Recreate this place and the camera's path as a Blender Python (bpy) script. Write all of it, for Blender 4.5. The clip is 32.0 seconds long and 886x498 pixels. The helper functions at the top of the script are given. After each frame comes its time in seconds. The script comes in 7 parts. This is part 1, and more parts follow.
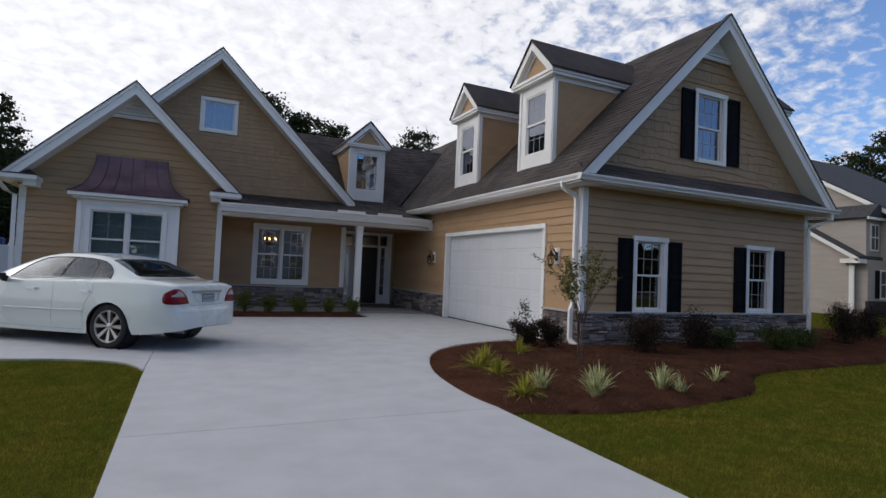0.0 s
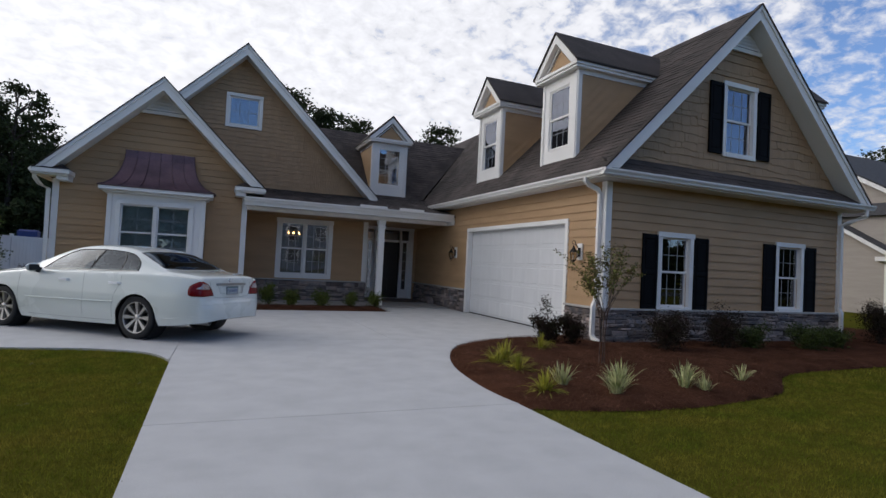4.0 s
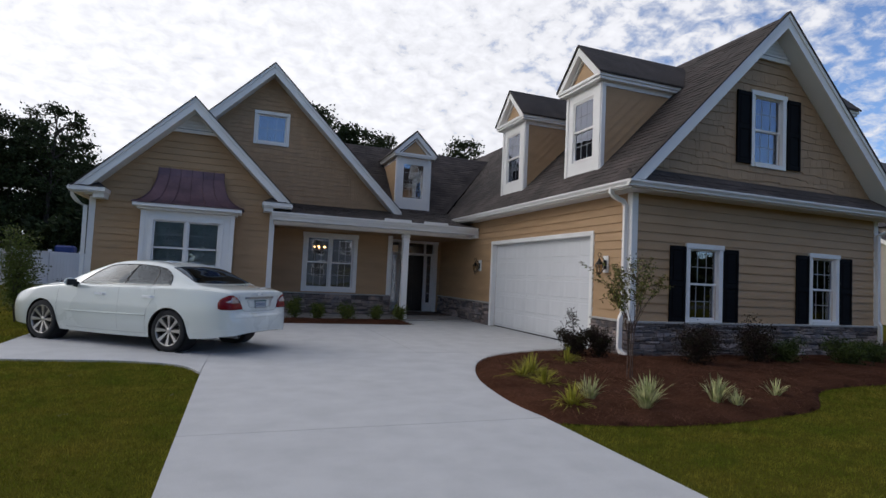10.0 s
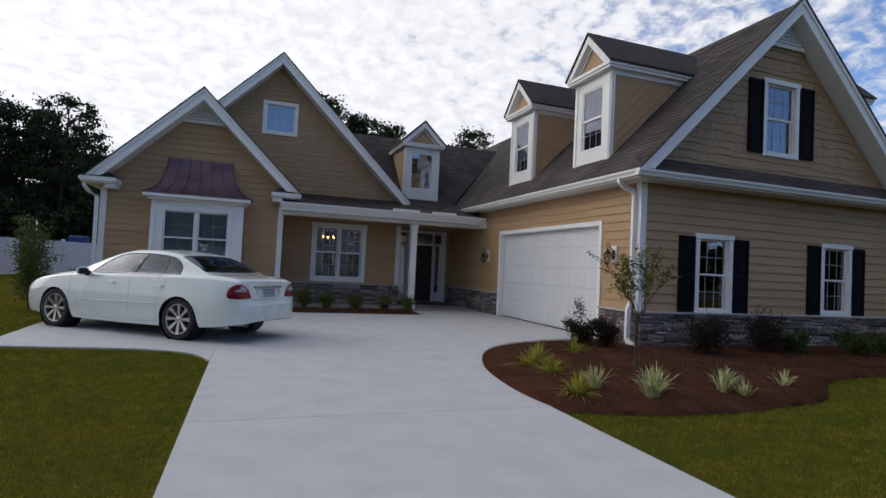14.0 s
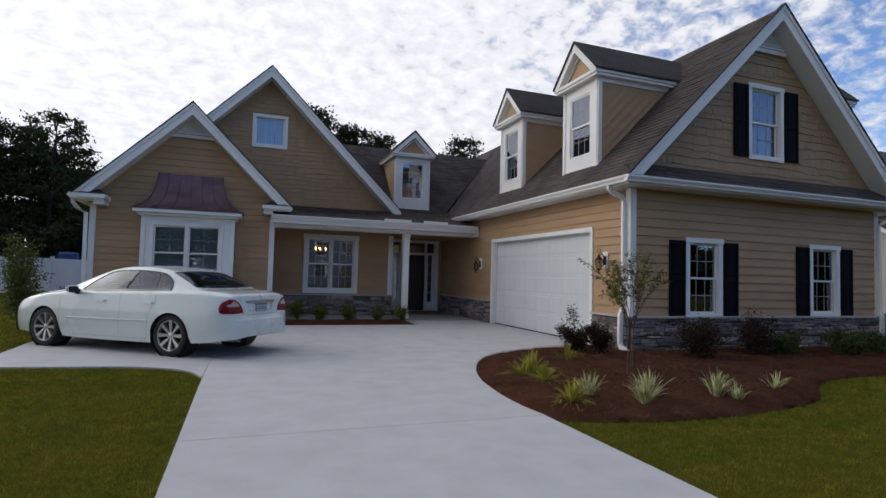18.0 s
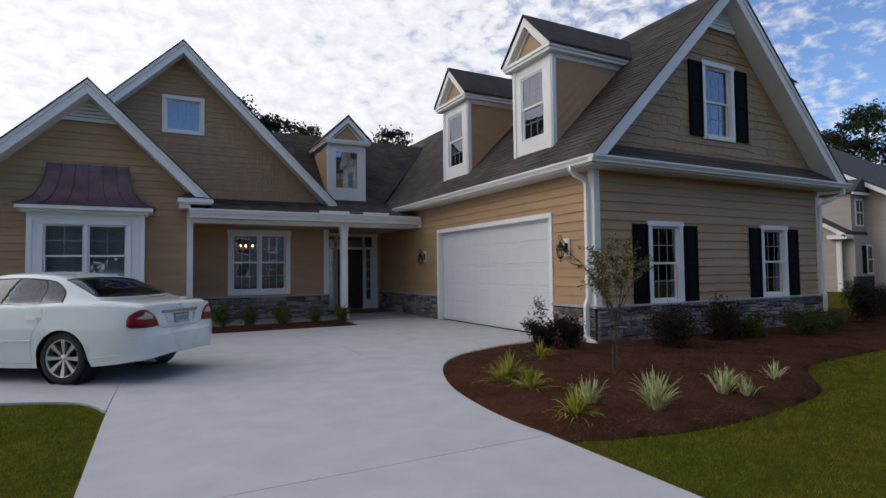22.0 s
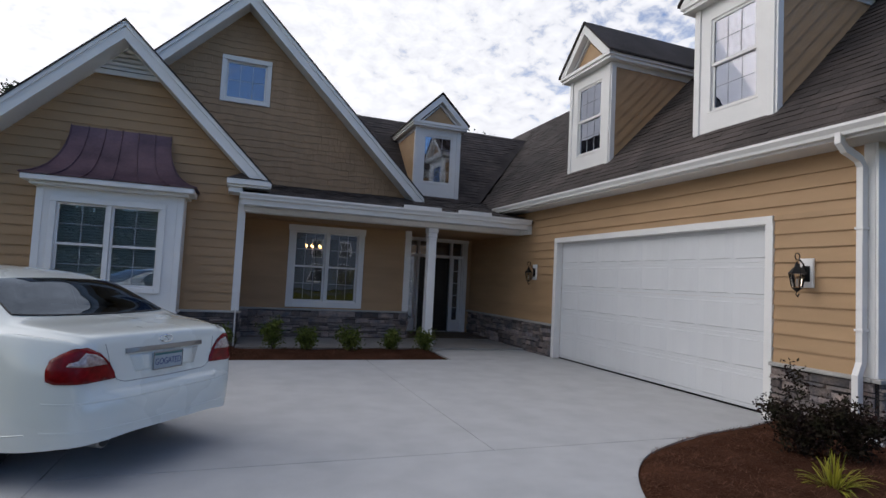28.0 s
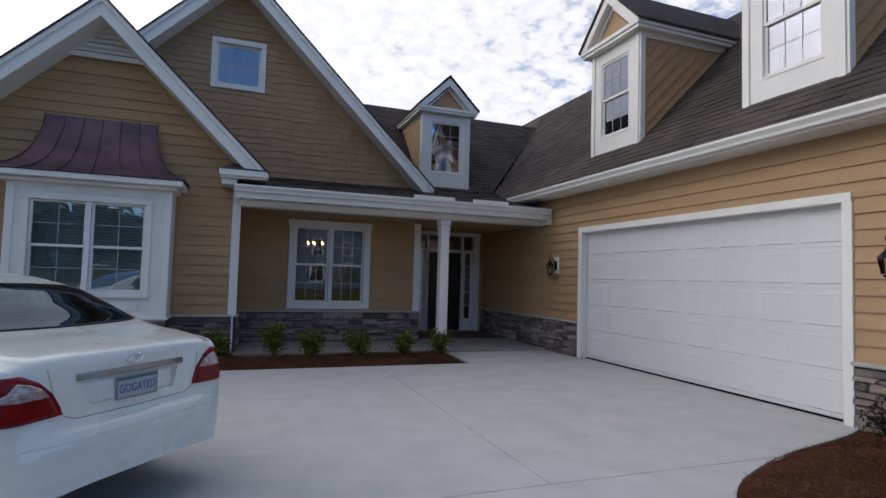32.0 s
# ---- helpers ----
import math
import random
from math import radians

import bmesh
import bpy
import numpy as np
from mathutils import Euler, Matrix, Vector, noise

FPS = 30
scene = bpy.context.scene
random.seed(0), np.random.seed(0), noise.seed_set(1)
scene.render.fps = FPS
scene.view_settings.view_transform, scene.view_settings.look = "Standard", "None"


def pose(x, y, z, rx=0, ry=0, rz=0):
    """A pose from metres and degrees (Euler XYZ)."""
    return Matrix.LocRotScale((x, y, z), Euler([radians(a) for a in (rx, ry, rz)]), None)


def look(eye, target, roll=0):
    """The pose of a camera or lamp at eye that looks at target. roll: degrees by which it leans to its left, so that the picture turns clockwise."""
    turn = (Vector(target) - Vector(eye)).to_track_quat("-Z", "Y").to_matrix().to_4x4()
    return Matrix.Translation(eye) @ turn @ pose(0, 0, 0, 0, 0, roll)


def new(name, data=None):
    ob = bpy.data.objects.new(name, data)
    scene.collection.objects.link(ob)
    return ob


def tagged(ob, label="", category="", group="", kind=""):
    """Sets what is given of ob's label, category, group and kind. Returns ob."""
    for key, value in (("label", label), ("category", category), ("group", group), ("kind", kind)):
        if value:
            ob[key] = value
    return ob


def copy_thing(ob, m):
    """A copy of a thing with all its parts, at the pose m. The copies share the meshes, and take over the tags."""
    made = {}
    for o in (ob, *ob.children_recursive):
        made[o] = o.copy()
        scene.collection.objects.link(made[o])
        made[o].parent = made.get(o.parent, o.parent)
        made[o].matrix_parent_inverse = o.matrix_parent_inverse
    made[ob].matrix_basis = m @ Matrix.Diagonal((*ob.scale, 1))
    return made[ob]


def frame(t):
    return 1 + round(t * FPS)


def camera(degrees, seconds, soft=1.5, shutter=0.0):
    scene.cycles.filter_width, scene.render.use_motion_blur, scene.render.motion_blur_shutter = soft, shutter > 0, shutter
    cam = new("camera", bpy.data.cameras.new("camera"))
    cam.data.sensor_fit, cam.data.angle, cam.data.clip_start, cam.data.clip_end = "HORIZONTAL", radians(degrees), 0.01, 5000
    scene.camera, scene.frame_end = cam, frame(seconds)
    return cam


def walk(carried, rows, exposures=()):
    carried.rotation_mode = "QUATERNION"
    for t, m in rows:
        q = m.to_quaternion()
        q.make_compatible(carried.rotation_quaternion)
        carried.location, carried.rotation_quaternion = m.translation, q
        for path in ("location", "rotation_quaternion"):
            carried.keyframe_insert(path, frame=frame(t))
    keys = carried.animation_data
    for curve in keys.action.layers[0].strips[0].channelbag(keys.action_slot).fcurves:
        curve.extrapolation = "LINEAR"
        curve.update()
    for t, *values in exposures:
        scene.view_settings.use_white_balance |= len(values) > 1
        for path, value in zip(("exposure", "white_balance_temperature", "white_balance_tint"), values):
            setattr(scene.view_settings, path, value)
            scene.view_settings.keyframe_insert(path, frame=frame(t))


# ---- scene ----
cam = camera(78.4, 32.0)
PATH = [
    (0, (-7.187, -8.719, 1.378), (-6.337, -6.911, 1.461), 2.5),
    (0.5, (-7.2, -8.708, 1.395), (-6.386, -6.883, 1.475), 2.5),
    (1, (-7.212, -8.692, 1.4), (-6.422, -6.856, 1.475), 2.9),
    (1.5, (-7.203, -8.714, 1.374), (-6.429, -6.871, 1.441), 3.1),
    (2, (-7.177, -8.71, 1.384), (-6.434, -6.854, 1.44), 3.6),
    (2.5, (-7.176, -8.693, 1.376), (-6.402, -6.849, 1.429), 3.3),
    (3, (-7.153, -8.697, 1.367), (-6.378, -6.854, 1.421), 3.4),
    (3.5, (-7.16, -8.702, 1.37), (-6.382, -6.86, 1.428), 3.1),
    (5.5, (-7.145, -8.732, 1.368), (-6.374, -6.888, 1.435), 2.7),
    (6, (-7.16, -8.708, 1.358), (-6.403, -6.858, 1.428), 2.8),
    (6.5, (-7.158, -8.741, 1.352), (-6.42, -6.883, 1.411), 2.9),
    (7, (-7.164, -8.74, 1.361), (-6.428, -6.881, 1.42), 3.2),
    (7.5, (-7.171, -8.731, 1.363), (-6.415, -6.881, 1.434), 3.0),
    (8, (-7.183, -8.743, 1.365), (-6.437, -6.889, 1.443), 2.9),
    (8.5, (-7.185, -8.749, 1.374), (-6.462, -6.886, 1.463), 3.1),
    (9, (-7.172, -8.746, 1.364), (-6.461, -6.879, 1.463), 2.8),
    (9.5, (-7.189, -8.752, 1.379), (-6.485, -6.883, 1.48), 2.8),
    (10, (-7.182, -8.734, 1.369), (-6.49, -6.861, 1.475), 2.7),
    (10.5, (-7.16, -8.757, 1.356), (-6.49, -6.875, 1.455), 2.9),
    (11, (-7.147, -8.766, 1.353), (-6.514, -6.871, 1.444), 3.0),
    (11.5, (-7.142, -8.76, 1.358), (-6.513, -6.863, 1.444), 2.5),
    (12, (-7.152, -8.741, 1.338), (-6.557, -6.833, 1.427), 2.9),
    (12.5, (-7.158, -8.76, 1.354), (-6.591, -6.843, 1.429), 2.9),
    (13, (-7.153, -8.769, 1.363), (-6.58, -6.854, 1.432), 3.0),
    (13.5, (-7.172, -8.765, 1.351), (-6.595, -6.851, 1.42), 3.5),
    (14, (-7.149, -8.75, 1.354), (-6.487, -6.864, 1.424), 2.8),
    (14.5, (-7.151, -8.734, 1.345), (-6.427, -6.871, 1.419), 2.1),
    (15, (-7.148, -8.755, 1.351), (-6.467, -6.875, 1.413), 2.3),
    (15.5, (-7.161, -8.75, 1.362), (-6.519, -6.857, 1.427), 2.6),
    (17.5, (-7.152, -8.796, 1.378), (-6.498, -6.909, 1.472), 1.4),
    (18, (-7.14, -8.777, 1.389), (-6.455, -6.901, 1.489), 1.5),
    (18.5, (-7.148, -8.766, 1.379), (-6.452, -6.893, 1.481), 1.9),
    (19, (-7.14, -8.763, 1.384), (-6.411, -6.903, 1.488), 2.1),
    (19.5, (-7.207, -8.723, 1.373), (-6.469, -6.868, 1.488), 1.9),
    (20, (-7.22, -8.557, 1.366), (-6.495, -6.697, 1.481), 3.1),
    (20.5, (-7.188, -8.306, 1.371), (-6.418, -6.463, 1.48), 2.9),
    (21, (-7.181, -8.075, 1.385), (-6.372, -6.248, 1.48), 1.7),
    (21.5, (-7.2, -7.838, 1.4), (-6.36, -6.024, 1.475), 2.1),
    (22, (-7.13, -7.562, 1.398), (-6.202, -5.792, 1.476), -0.7),
    (22.5, (-6.974, -7.238, 1.411), (-6.11, -5.437, 1.492), 2.6),
    (23, (-6.927, -7.001, 1.408), (-6.094, -5.183, 1.446), 1.8),
    (23.5, (-6.867, -6.659, 1.422), (-5.944, -4.886, 1.469), 2.4),
    (24, (-6.79, -6.339, 1.375), (-5.893, -4.552, 1.432), 3.0),
    (24.5, (-6.708, -6.007, 1.405), (-5.86, -4.197, 1.48), 3.0),
    (25, (-6.663, -5.693, 1.417), (-5.831, -3.876, 1.494), 4.5),
    (25.5, (-6.643, -5.368, 1.469), (-5.779, -3.566, 1.551), 2.1),
    (27.5, (-6.468, -4.131, 1.405), (-5.681, -2.296, 1.522), 3.1),
    (28, (-6.36, -3.818, 1.498), (-5.667, -1.945, 1.617), 2.9),
    (28.5, (-6.341, -3.514, 1.455), (-5.578, -1.668, 1.561), 3.4),
    (29, (-6.377, -3.225, 1.472), (-5.585, -1.393, 1.596), 2.3),
    (29.5, (-6.307, -2.956, 1.435), (-5.558, -1.105, 1.553), 1.1),
    (30, (-6.247, -2.798, 1.457), (-5.502, -0.946, 1.588), 0.9),
    (30.5, (-6.265, -2.731, 1.455), (-5.479, -0.899, 1.615), 1.1),
    (31, (-6.308, -2.745, 1.474), (-5.544, -0.901, 1.596), 2.4),
    (31.5, (-6.307, -2.769, 1.486), (-5.579, -0.909, 1.595), 2.2),
    (32, (-6.286, -2.815, 1.477), (-5.593, -0.942, 1.584), 1.6),
]
walk(cam, [(t, look(e, g, r)) for t, e, g, r in PATH], exposures=[(0, -0.38, 6400, 13), (23, -0.38, 6400, 13), (28, -0.30, 6400, 13), (32, -0.28, 6400, 13)])

# ---- world, sun ----
world = bpy.data.worlds.new("sky")
scene.world = world
world.use_nodes = True
wn, wl = world.node_tree.nodes, world.node_tree.links
wn.clear()


def wnode(kind, **vals):
    n = wn.new(kind)
    for k, v in vals.items():
        n.inputs[k].default_value = v
    return n


SUN_EL, SUN_AZ = 27.0, -62.0   # degrees above the horizon; clockwise from +y
sky = wn.new("ShaderNodeTexSky")
sky.sky_type = "NISHITA"
sky.sun_disc = False
sky.sun_elevation, sky.sun_rotation = radians(SUN_EL), radians(SUN_AZ)
sky.air_density, sky.dust_density, sky.ozone_density = 1.0, 0.6, 2.0
coord = wn.new("ShaderNodeTexCoord")
sep = wn.new("ShaderNodeSeparateXYZ")
wl.new(coord.outputs["Generated"], sep.inputs[0])
# the cloud layer lies on a flat sheet: direction divided by its height
zc = wn.new("ShaderNodeMath"); zc.operation = "MAXIMUM"; zc.inputs[1].default_value = 0.03
wl.new(sep.outputs["Z"], zc.inputs[0])
za = wn.new("ShaderNodeMath"); za.operation = "ADD"; za.inputs[1].default_value = 0.30
wl.new(zc.outputs[0], za.inputs[0])
dx = wn.new("ShaderNodeMath"); dx.operation = "DIVIDE"
dy = wn.new("ShaderNodeMath"); dy.operation = "DIVIDE"
wl.new(sep.outputs["X"], dx.inputs[0]); wl.new(za.outputs[0], dx.inputs[1])
wl.new(sep.outputs["Y"], dy.inputs[0]); wl.new(za.outputs[0], dy.inputs[1])
sheet = wn.new("ShaderNodeCombineXYZ")
wl.new(dx.outputs[0], sheet.inputs[0]); wl.new(dy.outputs[0], sheet.inputs[1])
big = wnode("ShaderNodeTexNoise", Scale=0.55, Detail=2.0, Roughness=0.5)
fine = wnode("ShaderNodeTexNoise", Scale=19.0, Detail=5.0, Roughness=0.60, Distortion=0.25)
wl.new(sheet.outputs[0], big.inputs["Vector"]); wl.new(sheet.outputs[0], fine.inputs["Vector"])
mixn = wn.new("ShaderNodeMix"); mixn.inputs["Factor"].default_value = 0.52
wl.new(big.outputs["Fac"], mixn.inputs["A"]); wl.new(fine.outputs["Fac"], mixn.inputs["B"])
# fewer clouds to the east and behind, a closed sheet to the west
lean = wn.new("ShaderNodeVectorMath"); lean.operation = "DOT_PRODUCT"
wl.new(coord.outputs["Generated"], lean.inputs[0]); lean.inputs[1].default_value = (-0.115, 0.165, 0.05)
cover = wn.new("ShaderNodeMath"); cover.operation = "ADD"
wl.new(mixn.outputs["Result"], cover.inputs[0]); wl.new(lean.outputs["Value"], cover.inputs[1])
ramp = wn.new("ShaderNodeValToRGB")
ramp.color_ramp.elements[0].position, ramp.color_ramp.elements[1].position = 0.43, 0.58
ramp.color_ramp.elements[0].color = (0.04, 0.04, 0.04, 1)
wl.new(cover.outputs[0], ramp.inputs[0])
# clouds are brightest towards the sun
sund = Vector((math.sin(radians(SUN_AZ)) * math.cos(radians(SUN_EL)), math.cos(radians(SUN_AZ)) * math.cos(radians(SUN_EL)), math.sin(radians(SUN_EL))))
dot = wn.new("ShaderNodeVectorMath"); dot.operation = "DOT_PRODUCT"
wl.new(coord.outputs["Generated"], dot.inputs[0]); dot.inputs[1].default_value = sund
pos = wn.new("ShaderNodeMath"); pos.operation = "MAXIMUM"; pos.inputs[1].default_value = 0.0
wl.new(dot.outputs["Value"], pos.inputs[0])
lobe = wn.new("ShaderNodeMath"); lobe.operation = "POWER"; lobe.inputs[1].default_value = 10.0
wl.new(pos.outputs[0], lobe.inputs[0])
near = wn.new("ShaderNodeMath"); near.operation = "MULTIPLY"; near.inputs[1].default_value = 12.0
wl.new(lobe.outputs[0], near.inputs[0])
side = wn.new("ShaderNodeMapRange")
for k, v in (("From Min", -0.8), ("From Max", 0.8), ("To Min", 9.4), ("To Max", 15.2)):
    side.inputs[k].default_value = v
west = wn.new("ShaderNodeVectorMath"); west.operation = "DOT_PRODUCT"
wl.new(coord.outputs["Generated"], west.inputs[0]); west.inputs[1].default_value = (-0.55, 0.83, 0.0)
wl.new(west.outputs["Value"], side.inputs["Value"])
core = wn.new("ShaderNodeMath"); core.operation = "POWER"; core.inputs[1].default_value = 45.0
wl.new(pos.outputs[0], core.inputs[0])
corel = wn.new("ShaderNodeMath"); corel.operation = "MULTIPLY"; corel.inputs[1].default_value = 42.0
wl.new(core.outputs[0], corel.inputs[0])
halo = wn.new("ShaderNodeMath"); halo.operation = "ADD"
wl.new(near.outputs[0], halo.inputs[0]); wl.new(corel.outputs[0], halo.inputs[1])
glow = wn.new("ShaderNodeMath"); glow.operation = "ADD"
wl.new(side.outputs[0], glow.inputs[0]); wl.new(halo.outputs[0], glow.inputs[1])
cloudc = wn.new("ShaderNodeVectorMath"); cloudc.operation = "SCALE"; cloudc.inputs[0].default_value = (0.95, 0.97, 1.0)
puff = wn.new("ShaderNodeMapRange")
for k, v in (("From Min", 0.3), ("From Max", 0.7), ("To Min", 0.86), ("To Max", 1.14)):
    puff.inputs[k].default_value = v
wl.new(fine.outputs["Fac"], puff.inputs["Value"])
lit = wn.new("ShaderNodeMath"); lit.operation = "MULTIPLY"
wl.new(glow.outputs[0], lit.inputs[0]); wl.new(puff.outputs[0], lit.inputs[1])
wl.new(lit.outputs[0], cloudc.inputs["Scale"])
skyboost = wn.new("ShaderNodeVectorMath"); skyboost.operation = "MULTIPLY"; skyboost.inputs[1].default_value = (1.72, 2.08, 2.6)
wl.new(sky.outputs[0], skyboost.inputs[0])
cmix = wn.new("ShaderNodeMix"); cmix.data_type = "RGBA"
wl.new(ramp.outputs[0], cmix.inputs["Factor"])
wl.new(skyboost.outputs[0], cmix.inputs[6]); wl.new(cloudc.outputs[0], cmix.inputs[7])
bg = wnode("ShaderNodeBackground", Strength=0.085)
wl.new(cmix.outputs[2], bg.inputs["Color"])
wout = wn.new("ShaderNodeOutputWorld")
wl.new(bg.outputs[0], wout.inputs[0])
sun = new("sun", bpy.data.lights.new("sun", "SUN"))
sun.data.energy, sun.data.angle, sun.data.color = 0.34, radians(28), (1.0, 0.84, 0.64)
sun.matrix_world = look(sund * 60, (0, 0, 0))

# ---- materials ----


def mat(name, color, rough=0.6, metal=0.0, var=0.12, scale=6.0, grain=0.0, grain_scale=60.0, bump=0.0, rand=0.0, island=0.0, spec=0.5, color2=None, stretch=(1, 1, 1), coat=0.0):
    """Colour with broad stains, fine grain, bump, and a shift from piece to piece."""
    m = bpy.data.materials.new(name)
    m.use_nodes = True
    n, l = m.node_tree.nodes, m.node_tree.links
    b = n["Principled BSDF"]
    b.inputs["Roughness"].default_value, b.inputs["Metallic"].default_value = rough, metal
    b.inputs["Specular IOR Level"].default_value = spec
    b.inputs["Coat Weight"].default_value = coat
    tc = n.new("ShaderNodeTexCoord")
    mp = n.new("ShaderNodeMapping"); mp.inputs["Scale"].default_value = stretch
    geo = n.new("ShaderNodeNewGeometry")
    l.new(geo.outputs["Position"], mp.inputs[0])
    n1 = n.new("ShaderNodeTexNoise"); n1.inputs["Scale"].default_value = scale; n1.inputs["Detail"].default_value = 4
    n2 = n.new("ShaderNodeTexNoise"); n2.inputs["Scale"].default_value = grain_scale; n2.inputs["Detail"].default_value = 3
    l.new(mp.outputs[0], n1.inputs["Vector"]); l.new(mp.outputs[0], n2.inputs["Vector"])
    c2 = color2 or tuple(max(0.0, c * (1 - 2.2 * var)) for c in color)
    cm = n.new("ShaderNodeMix"); cm.data_type = "RGBA"
    cm.inputs[6].default_value = (*color, 1); cm.inputs[7].default_value = (*c2, 1)
    r1 = n.new("ShaderNodeMapRange"); r1.inputs["From Min"].default_value = 0.35; r1.inputs["From Max"].default_value = 0.7
    l.new(n1.outputs["Fac"], r1.inputs["Value"]); l.new(r1.outputs[0], cm.inputs["Factor"])
    out = cm.outputs[2]
    total = None
    hsv = n.new("ShaderNodeHueSaturation")
    l.new(out, hsv.inputs["Color"])
    g = n.new("ShaderNodeMapRange"); g.inputs["From Min"].default_value = 0.3; g.inputs["From Max"].default_value = 0.7
    g.inputs["To Min"].default_value, g.inputs["To Max"].default_value = 1 - grain, 1 + grain
    l.new(n2.outputs["Fac"], g.inputs["Value"])
    total = g.outputs[0]
    for amount, source in ((rand, "obj"), (island, "geo")):
        if amount:
            s = n.new("ShaderNodeObjectInfo").outputs["Random"] if source == "obj" else geo.outputs["Random Per Island"]
            v = n.new("ShaderNodeMapRange"); v.inputs["To Min"].default_value, v.inputs["To Max"].default_value = 1 - amount, 1 + amount
            l.new(s, v.inputs["Value"])
            mu = n.new("ShaderNodeMath"); mu.operation = "MULTIPLY"
            l.new(total, mu.inputs[0]); l.new(v.outputs[0], mu.inputs[1])
            total = mu.outputs[0]
    l.new(total, hsv.inputs["Value"])
    l.new(hsv.outputs[0], b.inputs["Base Color"])
    if bump:
        bp = n.new("ShaderNodeBump"); bp.inputs["Strength"].default_value = bump; bp.inputs["Distance"].default_value = 0.01
        l.new(n2.outputs["Fac"], bp.inputs["Height"]); l.new(bp.outputs[0], b.inputs["Normal"])
    rr = n.new("ShaderNodeMapRange"); rr.inputs["To Min"].default_value, rr.inputs["To Max"].default_value = max(0.02, rough - 0.08), min(1, rough + 0.08)
    l.new(n1.outputs["Fac"], rr.inputs["Value"]); l.new(rr.outputs[0], b.inputs["Roughness"])
    return m


def glass_mat(name, tint, ior=1.9, rough=0.0, coat=(1, 1, 1)):
    m = bpy.data.materials.new(name)
    m.use_nodes = True
    n, l = m.node_tree.nodes, m.node_tree.links
    n.clear()
    t = n.new("ShaderNodeBsdfTransparent"); t.inputs[0].default_value = (*tint, 1)
    g = n.new("ShaderNodeBsdfGlossy"); g.inputs["Roughness"].default_value = rough; g.inputs["Color"].default_value = (*coat, 1)
    f = n.new("ShaderNodeFresnel"); f.inputs["IOR"].default_value = ior
    wob = n.new("ShaderNodeTexNoise"); wob.inputs["Scale"].default_value = 1.3
    geo = n.new("ShaderNodeNewGeometry"); l.new(geo.outputs["Position"], wob.inputs["Vector"])
    bp = n.new("ShaderNodeBump"); bp.inputs["Strength"].default_value = 0.06; bp.inputs["Distance"].default_value = 0.05
    l.new(wob.outputs["Fac"], bp.inputs["Height"]); l.new(bp.outputs[0], g.inputs["Normal"])
    x = n.new("ShaderNodeMixShader")
    l.new(f.outputs[0], x.inputs[0]); l.new(t.outputs[0], x.inputs[1]); l.new(g.outputs[0], x.inputs[2])
    o = n.new("ShaderNodeOutputMaterial"); l.new(x.outputs[0], o.inputs[0])
    return m


def emit_mat(name, color, strength):
    m = bpy.data.materials.new(name)
    m.use_nodes = True
    b = m.node_tree.nodes["Principled BSDF"]
    b.inputs["Emission Color"].default_value, b.inputs["Emission Strength"].default_value = (*color, 1), strength
    b.inputs["Base Color"].default_value = (*color, 1)
    return m


def translucent(m, share):
    """Lets part of the light through a thin leaf."""
    n, l = m.node_tree.nodes, m.node_tree.links
    b = n["Principled BSDF"]
    t = n.new("ShaderNodeBsdfTranslucent")
    l.new(b.inputs["Base Color"].links[0].from_socket, t.inputs["Color"])
    x = n.new("ShaderNodeMixShader"); x.inputs[0].default_value = share
    l.new(b.outputs[0], x.inputs[1]); l.new(t.outputs[0], x.inputs[2])
    l.new(x.outputs[0], n["Material Output"].inputs["Surface"])
    return m


SIDING = mat("tan_siding", (0.425, 0.266, 0.136), 0.65, var=0.05, scale=1.2, grain=0.06, grain_scale=90, bump=0.15, rand=0.05, stretch=(1, 1, 4))
SHAKE = mat("tan_shake", (0.378, 0.241, 0.132), 0.7, var=0.04, scale=2.0, grain=0.10, grain_scale=70, bump=0.3, rand=0.06, island=0.06, stretch=(3, 3, 0.6))
TRIM = mat("white_trim", (0.80, 0.775, 0.735), 0.5, var=0.03, scale=2.0, grain=0.02)
SOFFIT = mat("white_soffit", (0.74, 0.73, 0.70), 0.6, var=0.03, scale=1.0, grain=0.02)
ROOF = mat("asphalt_shingle", (0.058, 0.044, 0.038), 0.9, var=0.22, scale=1.3, grain=0.35, grain_scale=55, bump=0.5, rand=0.2, island=0.22)
STONE = mat("ledge_stone", (0.265, 0.205, 0.175), 0.85, var=0.2, scale=5, grain=0.3, grain_scale=45, bump=0.9, rand=0.58, color2=(0.125, 0.120, 0.128))
STONECAP = mat("stone_cap", (0.42, 0.40, 0.37), 0.8, var=0.08, scale=5, grain=0.1, bump=0.3)
MORTAR = mat("dark_mortar", (0.045, 0.04, 0.04), 0.95, var=0.2, grain=0.2)
CONCRETE = mat("concrete", (0.475, 0.47, 0.46), 0.8, var=0.055, scale=2.6, grain=0.08, grain_scale=120, bump=0.12, rand=0.015)
GROOVE = mat("joint_dirt", (0.38, 0.37, 0.36), 0.95, var=0.1, grain=0.1)
BLACK = mat("black_shutter", (0.005, 0.005, 0.006), 0.75, var=0.1, scale=3, grain=0.1, spec=0.12)
IRON = mat("black_iron", (0.010, 0.010, 0.011), 0.4, metal=0.6, var=0.1, grain=0.1)
COPPER = mat("aged_copper", (0.165, 0.098, 0.118), 0.5, metal=0.35, var=0.25, scale=2.2, grain=0.12, grain_scale=25, color2=(0.085, 0.052, 0.068))
